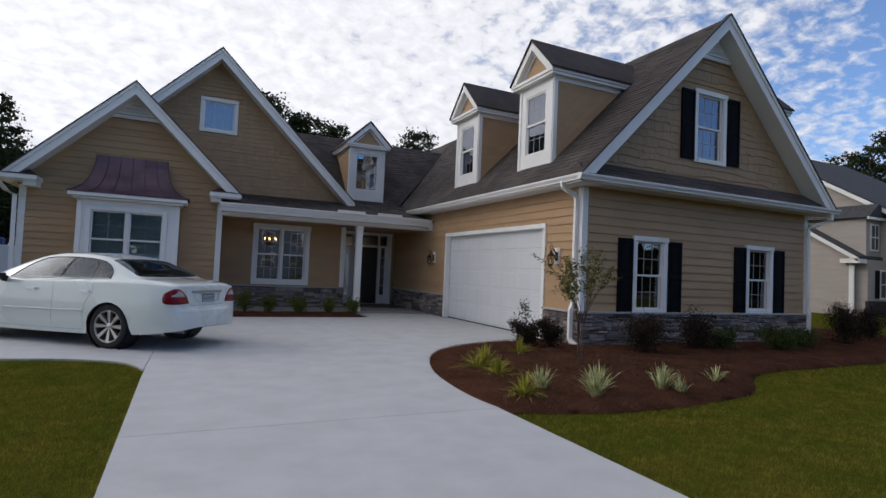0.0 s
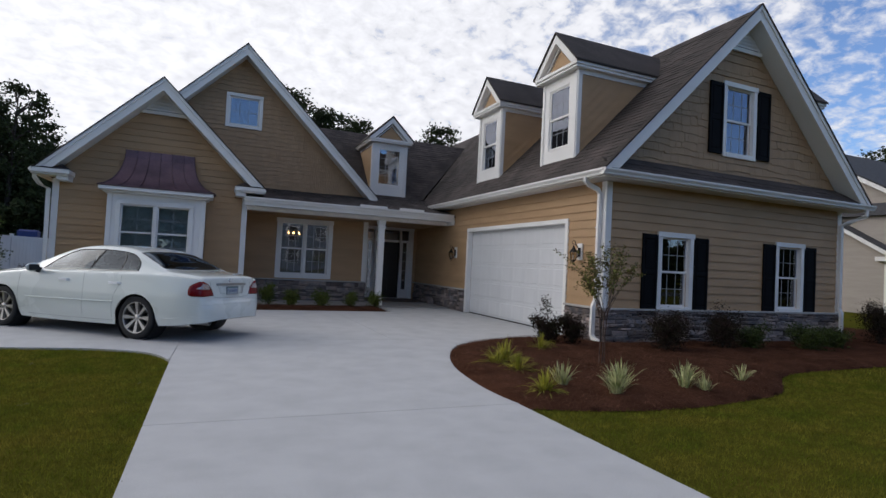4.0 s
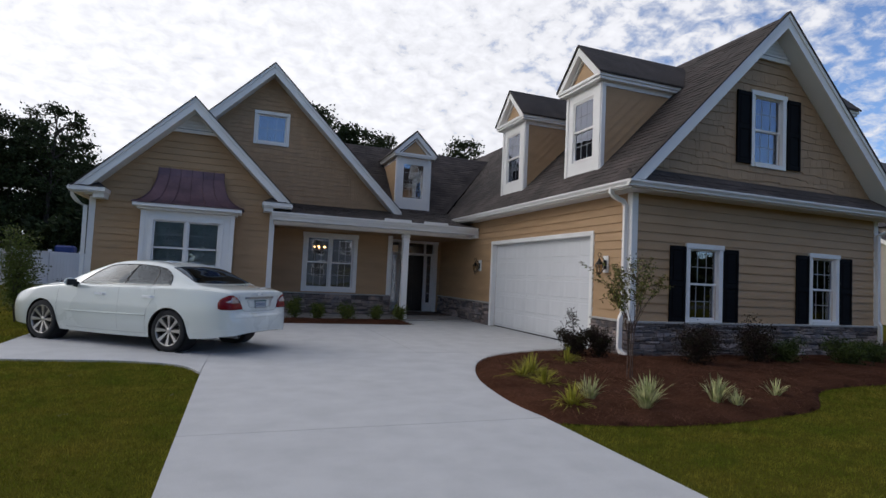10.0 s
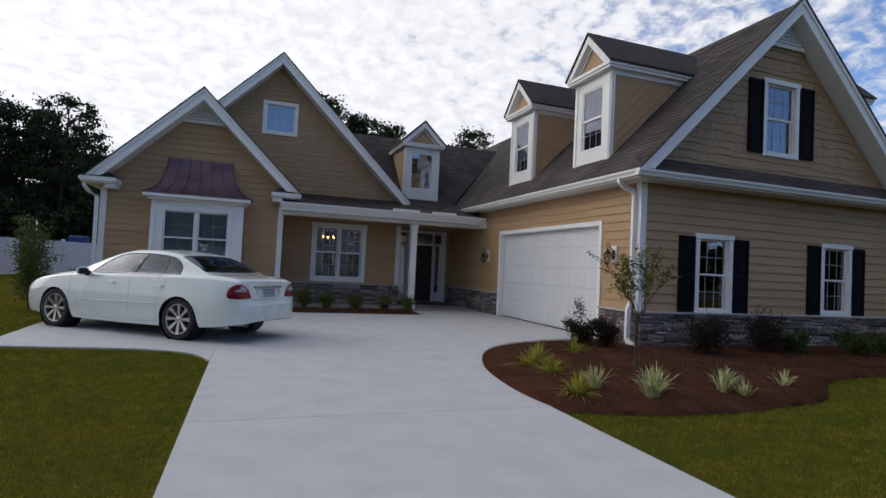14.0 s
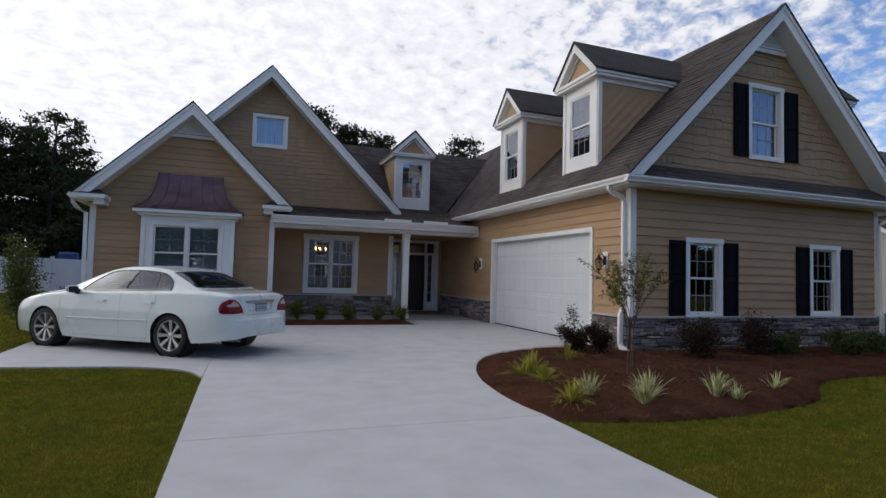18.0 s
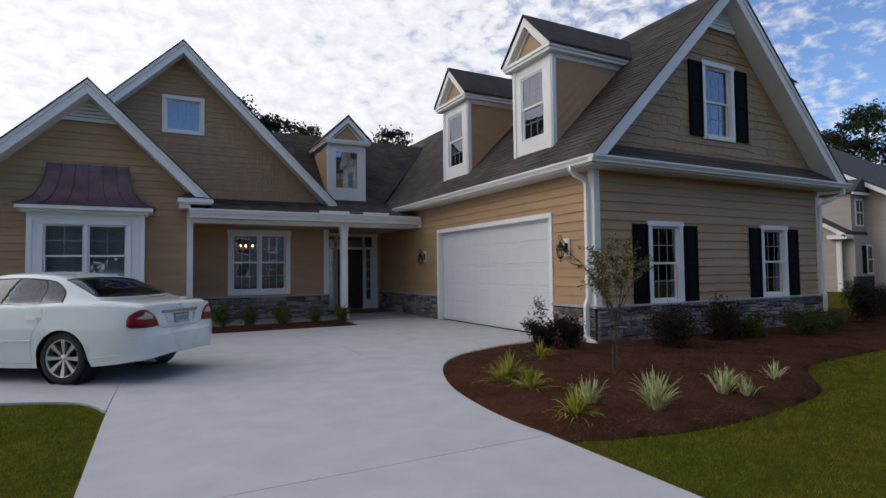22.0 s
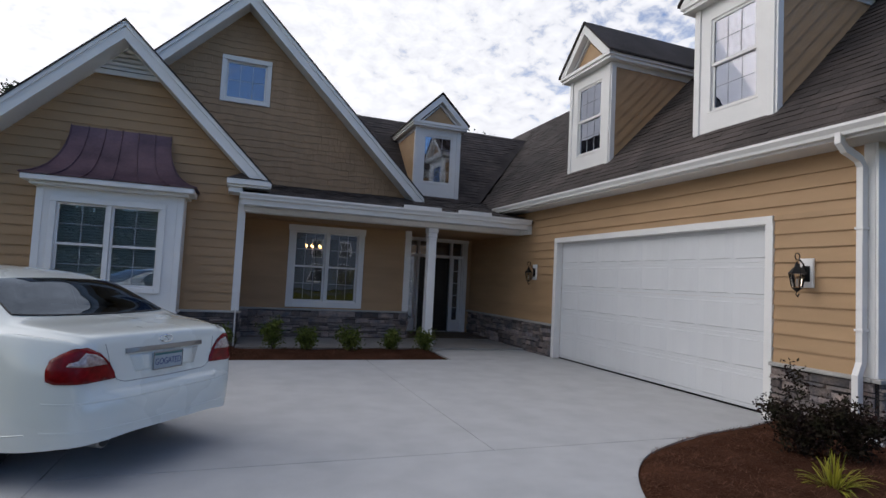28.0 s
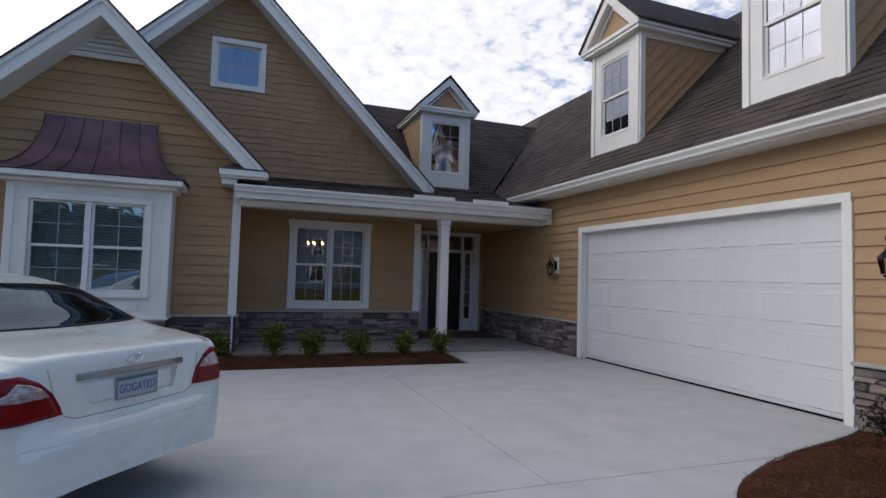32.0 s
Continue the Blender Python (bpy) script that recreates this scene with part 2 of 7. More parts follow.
DOORW = mat("garage_door_white", (0.66, 0.66, 0.655), 0.45, var=0.02, scale=1.5, grain=0.015, grain_scale=150, bump=0.05)
ENTRY = mat("black_door", (0.008, 0.008, 0.009), 0.35, var=0.1, scale=2, grain=0.05)
GRASS = mat("lawn", (0.060, 0.066, 0.009), 1.0, var=0.25, scale=0.9, grain=0.3, grain_scale=35, bump=0.6, color2=(0.088, 0.074, 0.012), spec=0.0)
BLADE = translucent(mat("grass_blade", (0.120, 0.142, 0.016), 1.0, var=0.3, scale=2.4, grain=0.35, grain_scale=9, island=0.35, color2=(0.225, 0.188, 0.030), spec=0.0), 0.4)
MULCH = mat("pine_mulch", (0.080, 0.036, 0.022), 0.98, var=0.20, scale=2.6, grain=0.5, grain_scale=90, bump=0.8, spec=0.0)
STRAW = mat("mulch_chip", (0.135, 0.064, 0.038), 0.95, var=0.22, scale=2.2, grain=0.15, island=0.5, spec=0.05)
GLASS = glass_mat("window_glass", (0.93, 0.97, 0.95), 2.45, coat=(0.84, 0.87, 1.0))
# beige interior paint with the unlit room's shade put into its colour
ROOM = mat("dimmed_room_paint", (0.12, 0.11, 0.095), 0.9, var=0.05)
# floor colour; also paints the shade on sheets behind gable and dormer windows
DARKROOM = mat("dark_interior", (0.10, 0.07, 0.05), 0.8, var=0.1)
BLIND = mat("blind_slat", (0.78, 0.82, 0.78), 0.6, var=0.03, rand=0.04)
GRID = mat("window_grid", (0.38, 0.39, 0.41), 0.5, var=0.03)
VINYL = mat("white_vinyl", (0.72, 0.74, 0.78), 0.45, var=0.04, scale=1.0, grain=0.02)

# ---- small builders ----


def mesh_of(bm, name):
    me = bpy.data.meshes.new(name)
    bmesh.ops.recalc_face_normals(bm, faces=bm.faces)
    bm.to_mesh(me)
    bm.free()
    return me


def part(name, bm, material, parent=None, label="", smooth=False):
    me = mesh_of(bm, name)
    me.materials.append(material)
    if smooth:
        for p in me.polygons:
            p.use_smooth = True
    ob = new(name, me)
    if parent is not None:
        ob.parent = parent
    if label:
        tagged(ob, label)
    return ob


def thing(name, label, category, group="", kind="", at=(0, 0, 0), rz=0.0):
    e = new(name)
    e.matrix_basis = pose(at[0], at[1], at[2], 0, 0, rz)
    e.empty_display_size = 0.2
    return tagged(e, label, category, group, kind)


def box(bm, x0, x1, y0, y1, z0, z1, bev=0.0):
    vs = [bm.verts.new(p) for p in ((x0, y0, z0), (x1, y0, z0), (x1, y1, z0), (x0, y1, z0), (x0, y0, z1), (x1, y0, z1), (x1, y1, z1), (x0, y1, z1))]
    fs = [bm.faces.new([vs[i] for i in f]) for f in ((0, 3, 2, 1), (4, 5, 6, 7), (0, 1, 5, 4), (1, 2, 6, 5), (2, 3, 7, 6), (3, 0, 4, 7))]
    if bev:
        bmesh.ops.bevel(bm, geom=list({e for f in fs for e in f.edges}), offset=bev, segments=1, affect="EDGES", profile=0.5)
    return bm


def B(*a, bev=0.0):
    return box(bmesh.new(), *a, bev=bev)


def prism(bm, pts, d):
    """A flat polygon pushed along d."""
    d = Vector(d)
    lo = [bm.verts.new(p) for p in pts]
    hi = [bm.verts.new(Vector(p) + d) for p in pts]
    bm.faces.new(lo)
    bm.faces.new(hi[::-1])
    k = len(pts)
    for i in range(k):
        bm.faces.new((lo[i], hi[i], hi[(i + 1) % k], lo[(i + 1) % k]))
    return bm


def P(pts, d):
    return prism(bmesh.new(), pts, d)


class Face:
    """An upright wall face: u runs along it, w out of it, z up."""

    def __init__(self, origin, along, out):
        self.o, self.a, self.n = Vector((*origin, 0)), Vector((*along, 0)), Vector((*out, 0))

    def at(self, u, w, z):
        return self.o + self.a * u + self.n * w + Vector((0, 0, z))

    def box(self, u0, u1, w0, w1, z0, z1, bm=None, bev=0.0):
        bm = bm or bmesh.new()
        c = [self.at(u, w, z) for z in (z0, z1) for u, w in ((u0, w0), (u1, w0), (u1, w1), (u0, w1))]
        vs = [bm.verts.new(p) for p in c]
        fs = [bm.faces.new([vs[i] for i in f]) for f in ((0, 3, 2, 1), (4, 5, 6, 7), (0, 1, 5, 4), (1, 2, 6, 5), (2, 3, 7, 6), (3, 0, 4, 7))]
        if bev:
            bmesh.ops.bevel(bm, geom=list({e for f in fs for e in f.edges}), offset=bev, segments=1, affect="EDGES", profile=0.5)
        return bm

    def poly(self, pts, w0, w1, bm=None):
        bm = bm or bmesh.new()
        return prism(bm, [self.at(u, w0, z) for u, z in pts], self.n * (w1 - w0))


def spans(a, b, cuts):
    """The stretches of a..b left when the cuts are taken out."""
    out = [(a, b)]
    for c, d in cuts:
        out = [(p, q) for s, e in out for p, q in ((s, min(e, c)), (max(s, d), e)) if q - p > 0.004]
    return out


def wall(name, face, u0, u1, z0, z1, openings=(), gable=None, thick=0.16, material=None, label=""):
    """A solid wall with openings that go through; gable: (apex u, apex z, half width at z1)."""
    bm = bmesh.new()
    zs = sorted({z0, z1, *[z for o in openings for z in (o[2], o[3]) if z0 < z < z1]})
    for a, b in zip(zs, zs[1:]):
        cuts = [(o[0], o[1]) for o in openings if o[2] < (a + b) / 2 < o[3]]
        for p, q in spans(u0, u1, cuts):
            face.box(p, q, -thick, 0, a, b, bm)
    if gable:
        # courses of the triangle, each cut at the openings
        au, az = gable
        top = [o for o in openings if o[3] > z1]
        zs = sorted({z1, az, *[z for o in top for z in (o[2], o[3]) if z1 < z < az]})
        run = lambda z, e: au + (e - au) * (az - z) / (az - z1)
        for a, b in zip(zs, zs[1:]):
            cut = [(o[0], o[1]) for o in top if o[2] < (a + b) / 2 < o[3]]
            l0, l1, r0, r1 = run(a, u0), run(b, u0), run(a, u1), run(b, u1)
            if cut:
                c, d = cut[0]
                face.poly([(l0, a), (c, a), (c, b), (l1, b)], -thick, 0, bm)
                face.poly([(d, a), (r0, a), (r1, b), (d, b)], -thick, 0, bm)
            elif r1 - l1 < 0.01:
                face.poly([(l0, a), (r0, a), (au, b)], -thick, 0, bm)
            else:
                face.poly([(l0, a), (r0, a), (r1, b), (l1, b)], -thick, 0, bm)
    return tagged(part(name, bm, material or SIDING), label or "tan painted house wall", "wall", kind="structure")


def roof_slab(name, pts, thick=0.10, label="dark brown asphalt shingle roof", material=None):
    v = [Vector(p) for p in pts]
    n = (v[1] - v[0]).cross(v[2] - v[1]).normalized()
    if n.z < 0:
        n = -n
    ob = part(name, P(pts, -n * thick), material or ROOF)
    return tagged(ob, label, "roof", kind="structure")

# ---- the house: plan in metres ----
# garage block x 0..7.3 from y 0; courtyard to its west; porch wall y 9.3; entry wall y 10.9
F_GAR = Face((0, 0), (1, 0), (0, -1))          # street side of the garage
F_DOOR = Face((0, 0), (0, 1), (-1, 0))         # side with the garage door
F_SG = Face((0, 7.9), (1, 0), (0, -1))         # small gable
F_BG = Face((0, 9.45), (1, 0), (0, -1))        # big gable
F_POR = Face((0, 9.3), (1, 0), (0, -1))        # back of the porch
F_ENT = Face((0, 10.9), (1, 0), (0, -1))       # entry
STONE_Z = 0.66
GW, GR = 7.3, 3.65                             # garage width, ridge
W1 = (1.46, 2.25, 0.75, 2.22)
W2 = (5.05, 5.84, 0.77, 2.23)
WG = (3.19, 4.05, 4.22, 5.72)
WD = (1.29, 6.23, 0.0, 2.45)
WB = (-6.97, -6.08, 5.46, 6.34)
WP = (-5.21, -3.70, 0.87, 2.52)
WBAY = (-9.42, -7.80, 1.10, 2.55)
DOOR = (-2.02, -0.26, 0.0, 2.62)

wall("wall_garage_front", F_GAR, 0, GW, 0, 3.42, [W1, W2, WG], gable=(GR, 7.2), label="tan garage front wall under a steep gable")
wall("wall_garage_side", F_DOOR, 0.16, 10.74, 0, 3.42, [WD], label="tan lap-sided garage wall with a wide door opening")
wall("wall_garage_east", Face((GW, 0), (0, 1), (1, 0)), 0.16, 19, 0, 3.42)
wall("wall_entry", F_ENT, -2.4, 0.16, 0, 3.2, [DOOR], label="tan entry wall in the porch recess")
wall("wall_recess", Face((-2.4, 9.3), (0, 1), (1, 0)), 0.16, 1.44, 0, 3.2)
wall("wall_porch", F_POR, -6.37, -2.4, 0, 3.2, [WP], label="tan porch wall with a wide window")
wall("wall_porch_side", Face((-6.37, 7.9), (0, 1), (1, 0)), 0.16, 1.24, 0, 3.2)
wall("wall_small_gable", F_SG, -11.0, -6.37, 0, 3.4, [WBAY], gable=(-8.62, 5.70), label="tan lap-sided gable wall")
wall("wall_big_gable", F_BG, -10.55, -2.56, 3.45, 3.7, [WB], gable=(-6.555, 7.68), material=SHAKE, label="tan shake-covered gable wall")
wall("wall_west", Face((-11.0, 7.9), (0, 1), (-1, 0)), 0.16, 19, 0, 3.4)
wall("wall_back", Face((0, 26.9), (1, 0), (0, 1)), -10.84, 7.14, 0, 3.42)

# roofs
EV, RT = -0.415, 3.38
roof_slab("roof_garage_west", [(EV, -0.42, RT), (GR, -0.42, RT + GR - EV), (GR, 16.9, RT + GR - EV), (2.785, 12.97, RT + 3.2), (EV, 9.77, RT)])
roof_slab("roof_garage_east", [(GW - EV, -0.42, RT), (GW - EV, 19.3, RT), (GR, 16.9, RT + GR - EV), (GR, -0.42, RT + GR - EV)])
roof_slab("roof_big_gable_east", [(-2.24, 8.98, 3.50), (-6.555, 8.98, 7.815), (-6.555, 17, 7.815), (-5.34, 13.0, 6.60), (-2.24, 9.9, 3.50)])
roof_slab("roof_big_gable_west", [(-10.87, 8.98, 3.50), (-10.87, 17, 3.50), (-6.555, 17, 7.815), (-6.555, 8.98, 7.815)])
roof_slab("roof_small_gable_east", [(-5.96, 7.33, 3.24), (-8.62, 7.33, 5.90), (-8.62, 11.4, 5.90), (-5.96, 9.44, 3.24)])
roof_slab("roof_small_gable_west", [(-11.28, 7.33, 3.24), (-11.28, 11.4, 3.24), (-8.62, 11.4, 5.90), (-8.62, 7.33, 5.90)])
roof_slab("roof_main_front", [(-11.0, 9.6, 3.20), (-0.99, 9.6, 3.20), (-0.415, 9.9, 3.50), (2.785, 12.97, 6.57), (2.785, 13.0, 6.60), (-7.4, 13.0, 6.60)])
roof_slab("roof_main_west", [(-11.0, 9.6, 3.20), (-7.4, 13.0, 6.60), (-11.0, 20.0, 3.20)])
roof_slab("roof_main_back", [(-11.0, 27.3, 3.3), (-11.0, 20.0, 3.25), (-7.4, 13.0, 6.60), (2.785, 13.0, 6.60), (GR, 16.9, 7.44), (7.7, 19.3, 3.38), (7.7, 27.3, 3.3)])
roof_slab("roof_porch", [(-6.42, 7.32, 3.00), (-0.03, 7.32, 3.00), (-0.03, 10.3, 3.78), (-6.42, 10.3, 3.78)], 0.06)

# ground
tagged(part("ground", B(-400, 400, -400, 700, -0.6, -0.03), GRASS), "green lawn reaching to the trees", "ground", kind="structure")
tagged(part("floor", B(-10.9, 7.2, 9.4, 26.8, -0.03, 0.06), DARKROOM), "dark floor inside the house", "floor", kind="structure")
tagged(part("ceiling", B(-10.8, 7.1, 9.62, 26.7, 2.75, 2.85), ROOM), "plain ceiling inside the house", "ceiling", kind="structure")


# ---- cladding, trim and openings of the house ----


def settle(e):
    """Moves a thing's empty to the middle of its base."""
    pts = [c.matrix_basis @ Vector(v) for c in e.children for v in c.bound_box if c.type != "EMPTY"]
    if not pts:
        return e
    lo = [min(p[i] for p in pts) for i in range(3)]
    hi = [max(p[i] for p in pts) for i in range(3)]
    base = Vector(((lo[0] + hi[0]) / 2, (lo[1] + hi[1]) / 2, lo[2]))
    e.matrix_basis = Matrix.Translation(base)
    for c in e.children:
        c.matrix_basis = Matrix.Translation(-base) @ c.matrix_basis
    return e


def clip(poly, a, b, c):
    """The part of a flat polygon with a*u + b*z <= c."""
    out = []
    for (u0, z0), (u1, z1) in zip(poly, poly[1:] + poly[:1]):
        d0, d1 = a * u0 + b * z0 - c, a * u1 + b * z1 - c
        if d0 <= 0:
            out.append((u0, z0))
        if d0 * d1 < 0:
            k = d0 / (d0 - d1)
            out.append((u0 + (u1 - u0) * k, z0 + (z1 - z0) * k))
    return out


def lap_siding(owner, face, u0, u1, z0, z1, openings=(), gable=None, step=0.178, name="siding_board"):
    """Bevelled lap boards, thick at the lower edge; gable: (apex u, apex z) of a 45 degree triangle that bounds them."""
    z = z0
    while z < z1 - 0.01:
        top = min(z + step, z1)
        cuts_z = sorted({z, top, *[q for o in openings for q in (o[2], o[3]) if z + 0.01 < q < top - 0.01]})
        for a, b in zip(cuts_z, cuts_z[1:]):
            l, r = u0, u1
            if gable:
                au, az = gable
                l, r = max(u0, au - (az - a)), min(u1, au + (az - a))
            for p, q in spans(l, r, [(o[0], o[1]) for o in openings if o[2] < (a + b) / 2 < o[3]]):
                p2, q2 = p, q
                if gable:
                    p2, q2 = max(p, au - (az - b)), min(q, au + (az - b))
                    if q2 - p2 < 0.02:
                        p2 = q2 = min(max(au, p), q)
                        q2 += 0.01
                wa, wb = 0.005 + 0.023 * (top - a) / step, 0.005 + 0.023 * (top - b) / step
                bm = bmesh.new()
                c = [face.at(*v) for v in ((p, 0.001, a), (q, 0.001, a), (q2, 0.001, b), (p2, 0.001, b), (p, wa, a), (q, wa, a), (q2, wb, b), (p2, wb, b))]
                v = [bm.verts.new(k) for k in c]
                for f in ((4, 5, 6, 7), (0, 1, 5, 4), (3, 2, 6, 7), (0, 4, 7, 3), (1, 2, 6, 5)):
                    bm.faces.new([v[i] for i in f])
                part(name, bm, SIDING, owner)
        z = top


def shakes(owner, face, u0, u1, z0, gable, openings, step=0.175, limit=300, wmin=0.10, wmax=0.27, ragged=0.028):
    """Staggered wooden shakes under a 45 degree gable."""
    rnd = random.Random(5)
    au, az = gable
    rest = bmesh.new()
    count, z, row = 0, z0, 0
    while z < az - 0.05:
        u = u0 - rnd.random() * 0.2
        drop = 0.0
        while u < u1:
            w = rnd.uniform(wmin, wmax)
            drop = max(-ragged, min(ragged, drop + rnd.uniform(-ragged, ragged)))
            a, b = z + drop, z + step + 0.03
            a2 = a + rnd.uniform(-0.012, 0.012)
            for p, q in spans(max(u, u0) + 0.0015, min(u + w, u1) - 0.0015, [(o[0], o[1]) for o in openings if o[2] < z + step * 0.5 < o[3]]):
                poly = clip(clip([(p, a), (q, a2), (q, b), (p, b)], 1, 1, au + az), -1, 1, az - au)
                if len(poly) < 3:
                    continue
                bm = bmesh.new() if count < limit else rest
                lift = lambda zz: 0.008 + 0.017 * max(0.0, (b - zz) / (b - a))
                lo = [bm.verts.new(face.at(m, 0.001, n)) for m, n in poly]
                hi = [bm.verts.new(face.at(m, lift(n), n)) for m, n in poly]
                bm.faces.new(hi)
                for i in range(len(poly)):
                    j = (i + 1) % len(poly)
                    bm.faces.new((lo[i], lo[j], hi[j], hi[i]))
                if count < limit:
                    part("shake", bm, SHAKE, owner)
                count += 1
            u += w
        z += step
        row += 1
    if rest.faces:
        tagged(part("upper_shakes", rest, SHAKE, owner), kind="stuff")
    else:
        rest.free()


def stone_variants():
    out = []
    rnd = random.Random(11)
    for k in range(10):
        bm = bmesh.new()
        j = lambda s: rnd.uniform(-s, s)
        ring = [(0, 0), (1, 0), (1, 1), (0, 1)]
        back = [bm.verts.new((u, 0, z)) for u, z in ring]
        mid = [bm.verts.new((u, 0.6 + j(0.12), z)) for u, z in ring]
        frt = [bm.verts.new((u + (0.06 if u == 0 else -0.06) + j(0.05), 0.95 + j(0.25), z + (0.14 if z == 0 else -0.14) + j(0.11))) for u, z in ring]
        for a, b in ((back, mid), (mid, frt)):
            for i in range(4):
                bm.faces.new((a[i], a[(i + 1) % 4], b[(i + 1) % 4], b[i]))
        bm.faces.new(frt)
        me = mesh_of(bm, "stone")
        me.materials.append(STONE)
        out.append(me)
    return out


STONES = stone_variants()


def ledge_stone(owner, face, u0, u1, z0, z1, seed):
    """Stacked ledge stones over a dark mortar bed."""
    rnd = random.Random(seed)
    part("mortar_bed", face.box(u0, u1, 0.001, 0.024, z0, z1), MORTAR, owner, "dark recessed mortar")
    z = z0
    turn = Matrix(((face.a.x, face.n.x, 0, 0), (face.a.y, face.n.y, 0, 0), (0, 0, 1, 0), (0, 0, 0, 1)))
    while z < z1 - 0.02:
        h = min(rnd.choice((0.035, 0.05, 0.07, 0.095, 0.115)), z1 - z)
        if z1 - z - h < 0.035:
            h = z1 - z
        u = u0
        while u < u1 - 0.01:
            w = min(rnd.uniform(0.12, 0.46), u1 - u)
            if u1 - u - w < 0.09:
                w = u1 - u
            d = rnd.uniform(0.03, 0.085)
            ob = new("stone", rnd.choice(STONES))
            ob.parent = owner
            ob.matrix_basis = Matrix.Translation(face.at(u + 0.003, 0.01, z + 0.003)) @ turn @ Matrix.Rotation(radians(rnd.uniform(-1, 1) * min(4.5, 0.9 / w)), 4, "Y") @ Matrix.Diagonal((w - 0.004, d, (h - 0.004) * rnd.uniform(0.80, 1.06), 1))
            u += w
        z += h


def stone_cap(owner, face, u0, u1, z):
    part("stone_cap", face.box(u0, u1, 0.0, 0.095, z, z + 0.045, bev=0.008), STONECAP, owner, "pale ledge on top of the stone")


def ob_by(name):
    return bpy.data.objects[name]


CAS = 0.10
out = lambda w, c=CAS: (w[0] - c, w[1] + c, w[2] - c, w[3] + c)
wf, ws, wb_, wp, wsg = ob_by("wall_garage_front"), ob_by("wall_garage_side"), ob_by("wall_big_gable"), ob_by("wall_porch"), ob_by("wall_small_gable")
ZS = STONE_Z + 0.045
lap_siding(wf, F_GAR, 0.115, GW - 0.115, ZS, 3.235, [out(W1), out(W2)])
lap_siding(ws, F_DOOR, 0.115, 10.88, ZS, 3.235, [(WD[0] - CAS, WD[1] + CAS, 0, WD[3] + CAS)])
lap_siding(wsg, F_SG, -10.885, -6.485, ZS, 5.05, [(-9.74, -7.38, 0, 2.98), (-9.6, -7.7, 2.9, 3.7)], gable=(-8.665, 5.64))
lap_siding(wp, F_POR, -6.345, -2.53, ZS, 2.72, [out(WP, 0.135)])
lap_siding(ob_by("wall_porch_side"), Face((-6.37, 7.9), (0, 1), (1, 0)), 0.13, 1.37, ZS, 2.72)
lap_siding(ob_by("wall_recess"), Face((-2.4, 9.3), (0, 1), (1, 0)), 0.03, 1.57, ZS, 2.72)
lap_siding(ob_by("wall_west"), Face((-11.0, 7.9), (0, 1), (-1, 0)), 0.13, 8, ZS, 3.1)
shakes(wf, F_GAR, 0.0, GW, 3.62, (GR, 3.42 + GR + 0.07), [out(WG), (3.12, 4.24, 6.52, 9)], ragged=0.040)
shakes(wb_, F_BG, -10.4, -2.7, 3.55, (-6.555, 7.62), [out(WB)], step=0.14, wmin=0.08, wmax=0.20)
ledge_stone(wf, F_GAR, 0.0, GW, -0.05, STONE_Z, 1)
stone_cap(wf, F_GAR, -0.09, GW + 0.09, STONE_Z)
ledge_stone(ws, F_DOOR, 0.0, WD[0] - CAS, -0.05, STONE_Z, 2)
stone_cap(ws, F_DOOR, 0.0, WD[0] - CAS, STONE_Z)
ledge_stone(ws, F_DOOR, WD[1] + CAS, 10.9, -0.05, STONE_Z, 3)
stone_cap(ws, F_DOOR, WD[1] + CAS, 10.9, STONE_Z)
ledge_stone(wp, F_POR, -6.37, -2.4, 0.0, STONE_Z, 4)
stone_cap(wp, F_POR, -6.37, -2.4, STONE_Z)
ledge_stone(wsg, F_SG, -11.0, -6.37, -0.05, STONE_Z, 6)
stone_cap(wsg, F_SG, -11.0, -6.30, STONE_Z)
ledge_stone(ob_by("wall_porch_side"), Face((-6.37, 7.9), (0, 1), (1, 0)), 0.0, 1.3, 0.0, STONE_Z, 7)
ledge_stone(ob_by("wall_recess"), Face((-2.4, 9.3), (0, 1), (1, 0)), 0.0, 1.6, 0.0, STONE_Z, 8)


# -- corner boards, as trim of the setting
def trim(name, bm, label, material=None):
    return tagged(part(name, bm, material or TRIM), label, "trim", kind="structure")


CB = "white painted corner board"
for nm, f, u0, u1, z1 in (("trim_corner", F_GAR, -0.03, 0.115, 3.235), ("trim_corner", F_DOOR, 0.0, 0.115, 3.235), ("trim_corner", F_GAR, GW - 0.115, GW + 0.03, 3.235),
                          ("trim_corner", F_SG, -11.03, -10.885, 3.1), ("trim_corner", F_SG, -6.485, -6.34, 3.1), ("trim_corner", Face((-6.37, 7.9), (0, 1), (1, 0)), 0.0, 0.13, 2.72),
                          ("trim_corner", F_POR, -2.53, -2.37, 2.72), ("trim_corner", Face((-11.0, 7.9), (0, 1), (-1, 0)), 0.0, 0.13, 3.1)):
    trim(nm, f.box(u0, u1, 0.002, 0.032, ZS, z1, bev=0.003), CB)

# -- rakes: fascia boards along the gable edges with their soffits


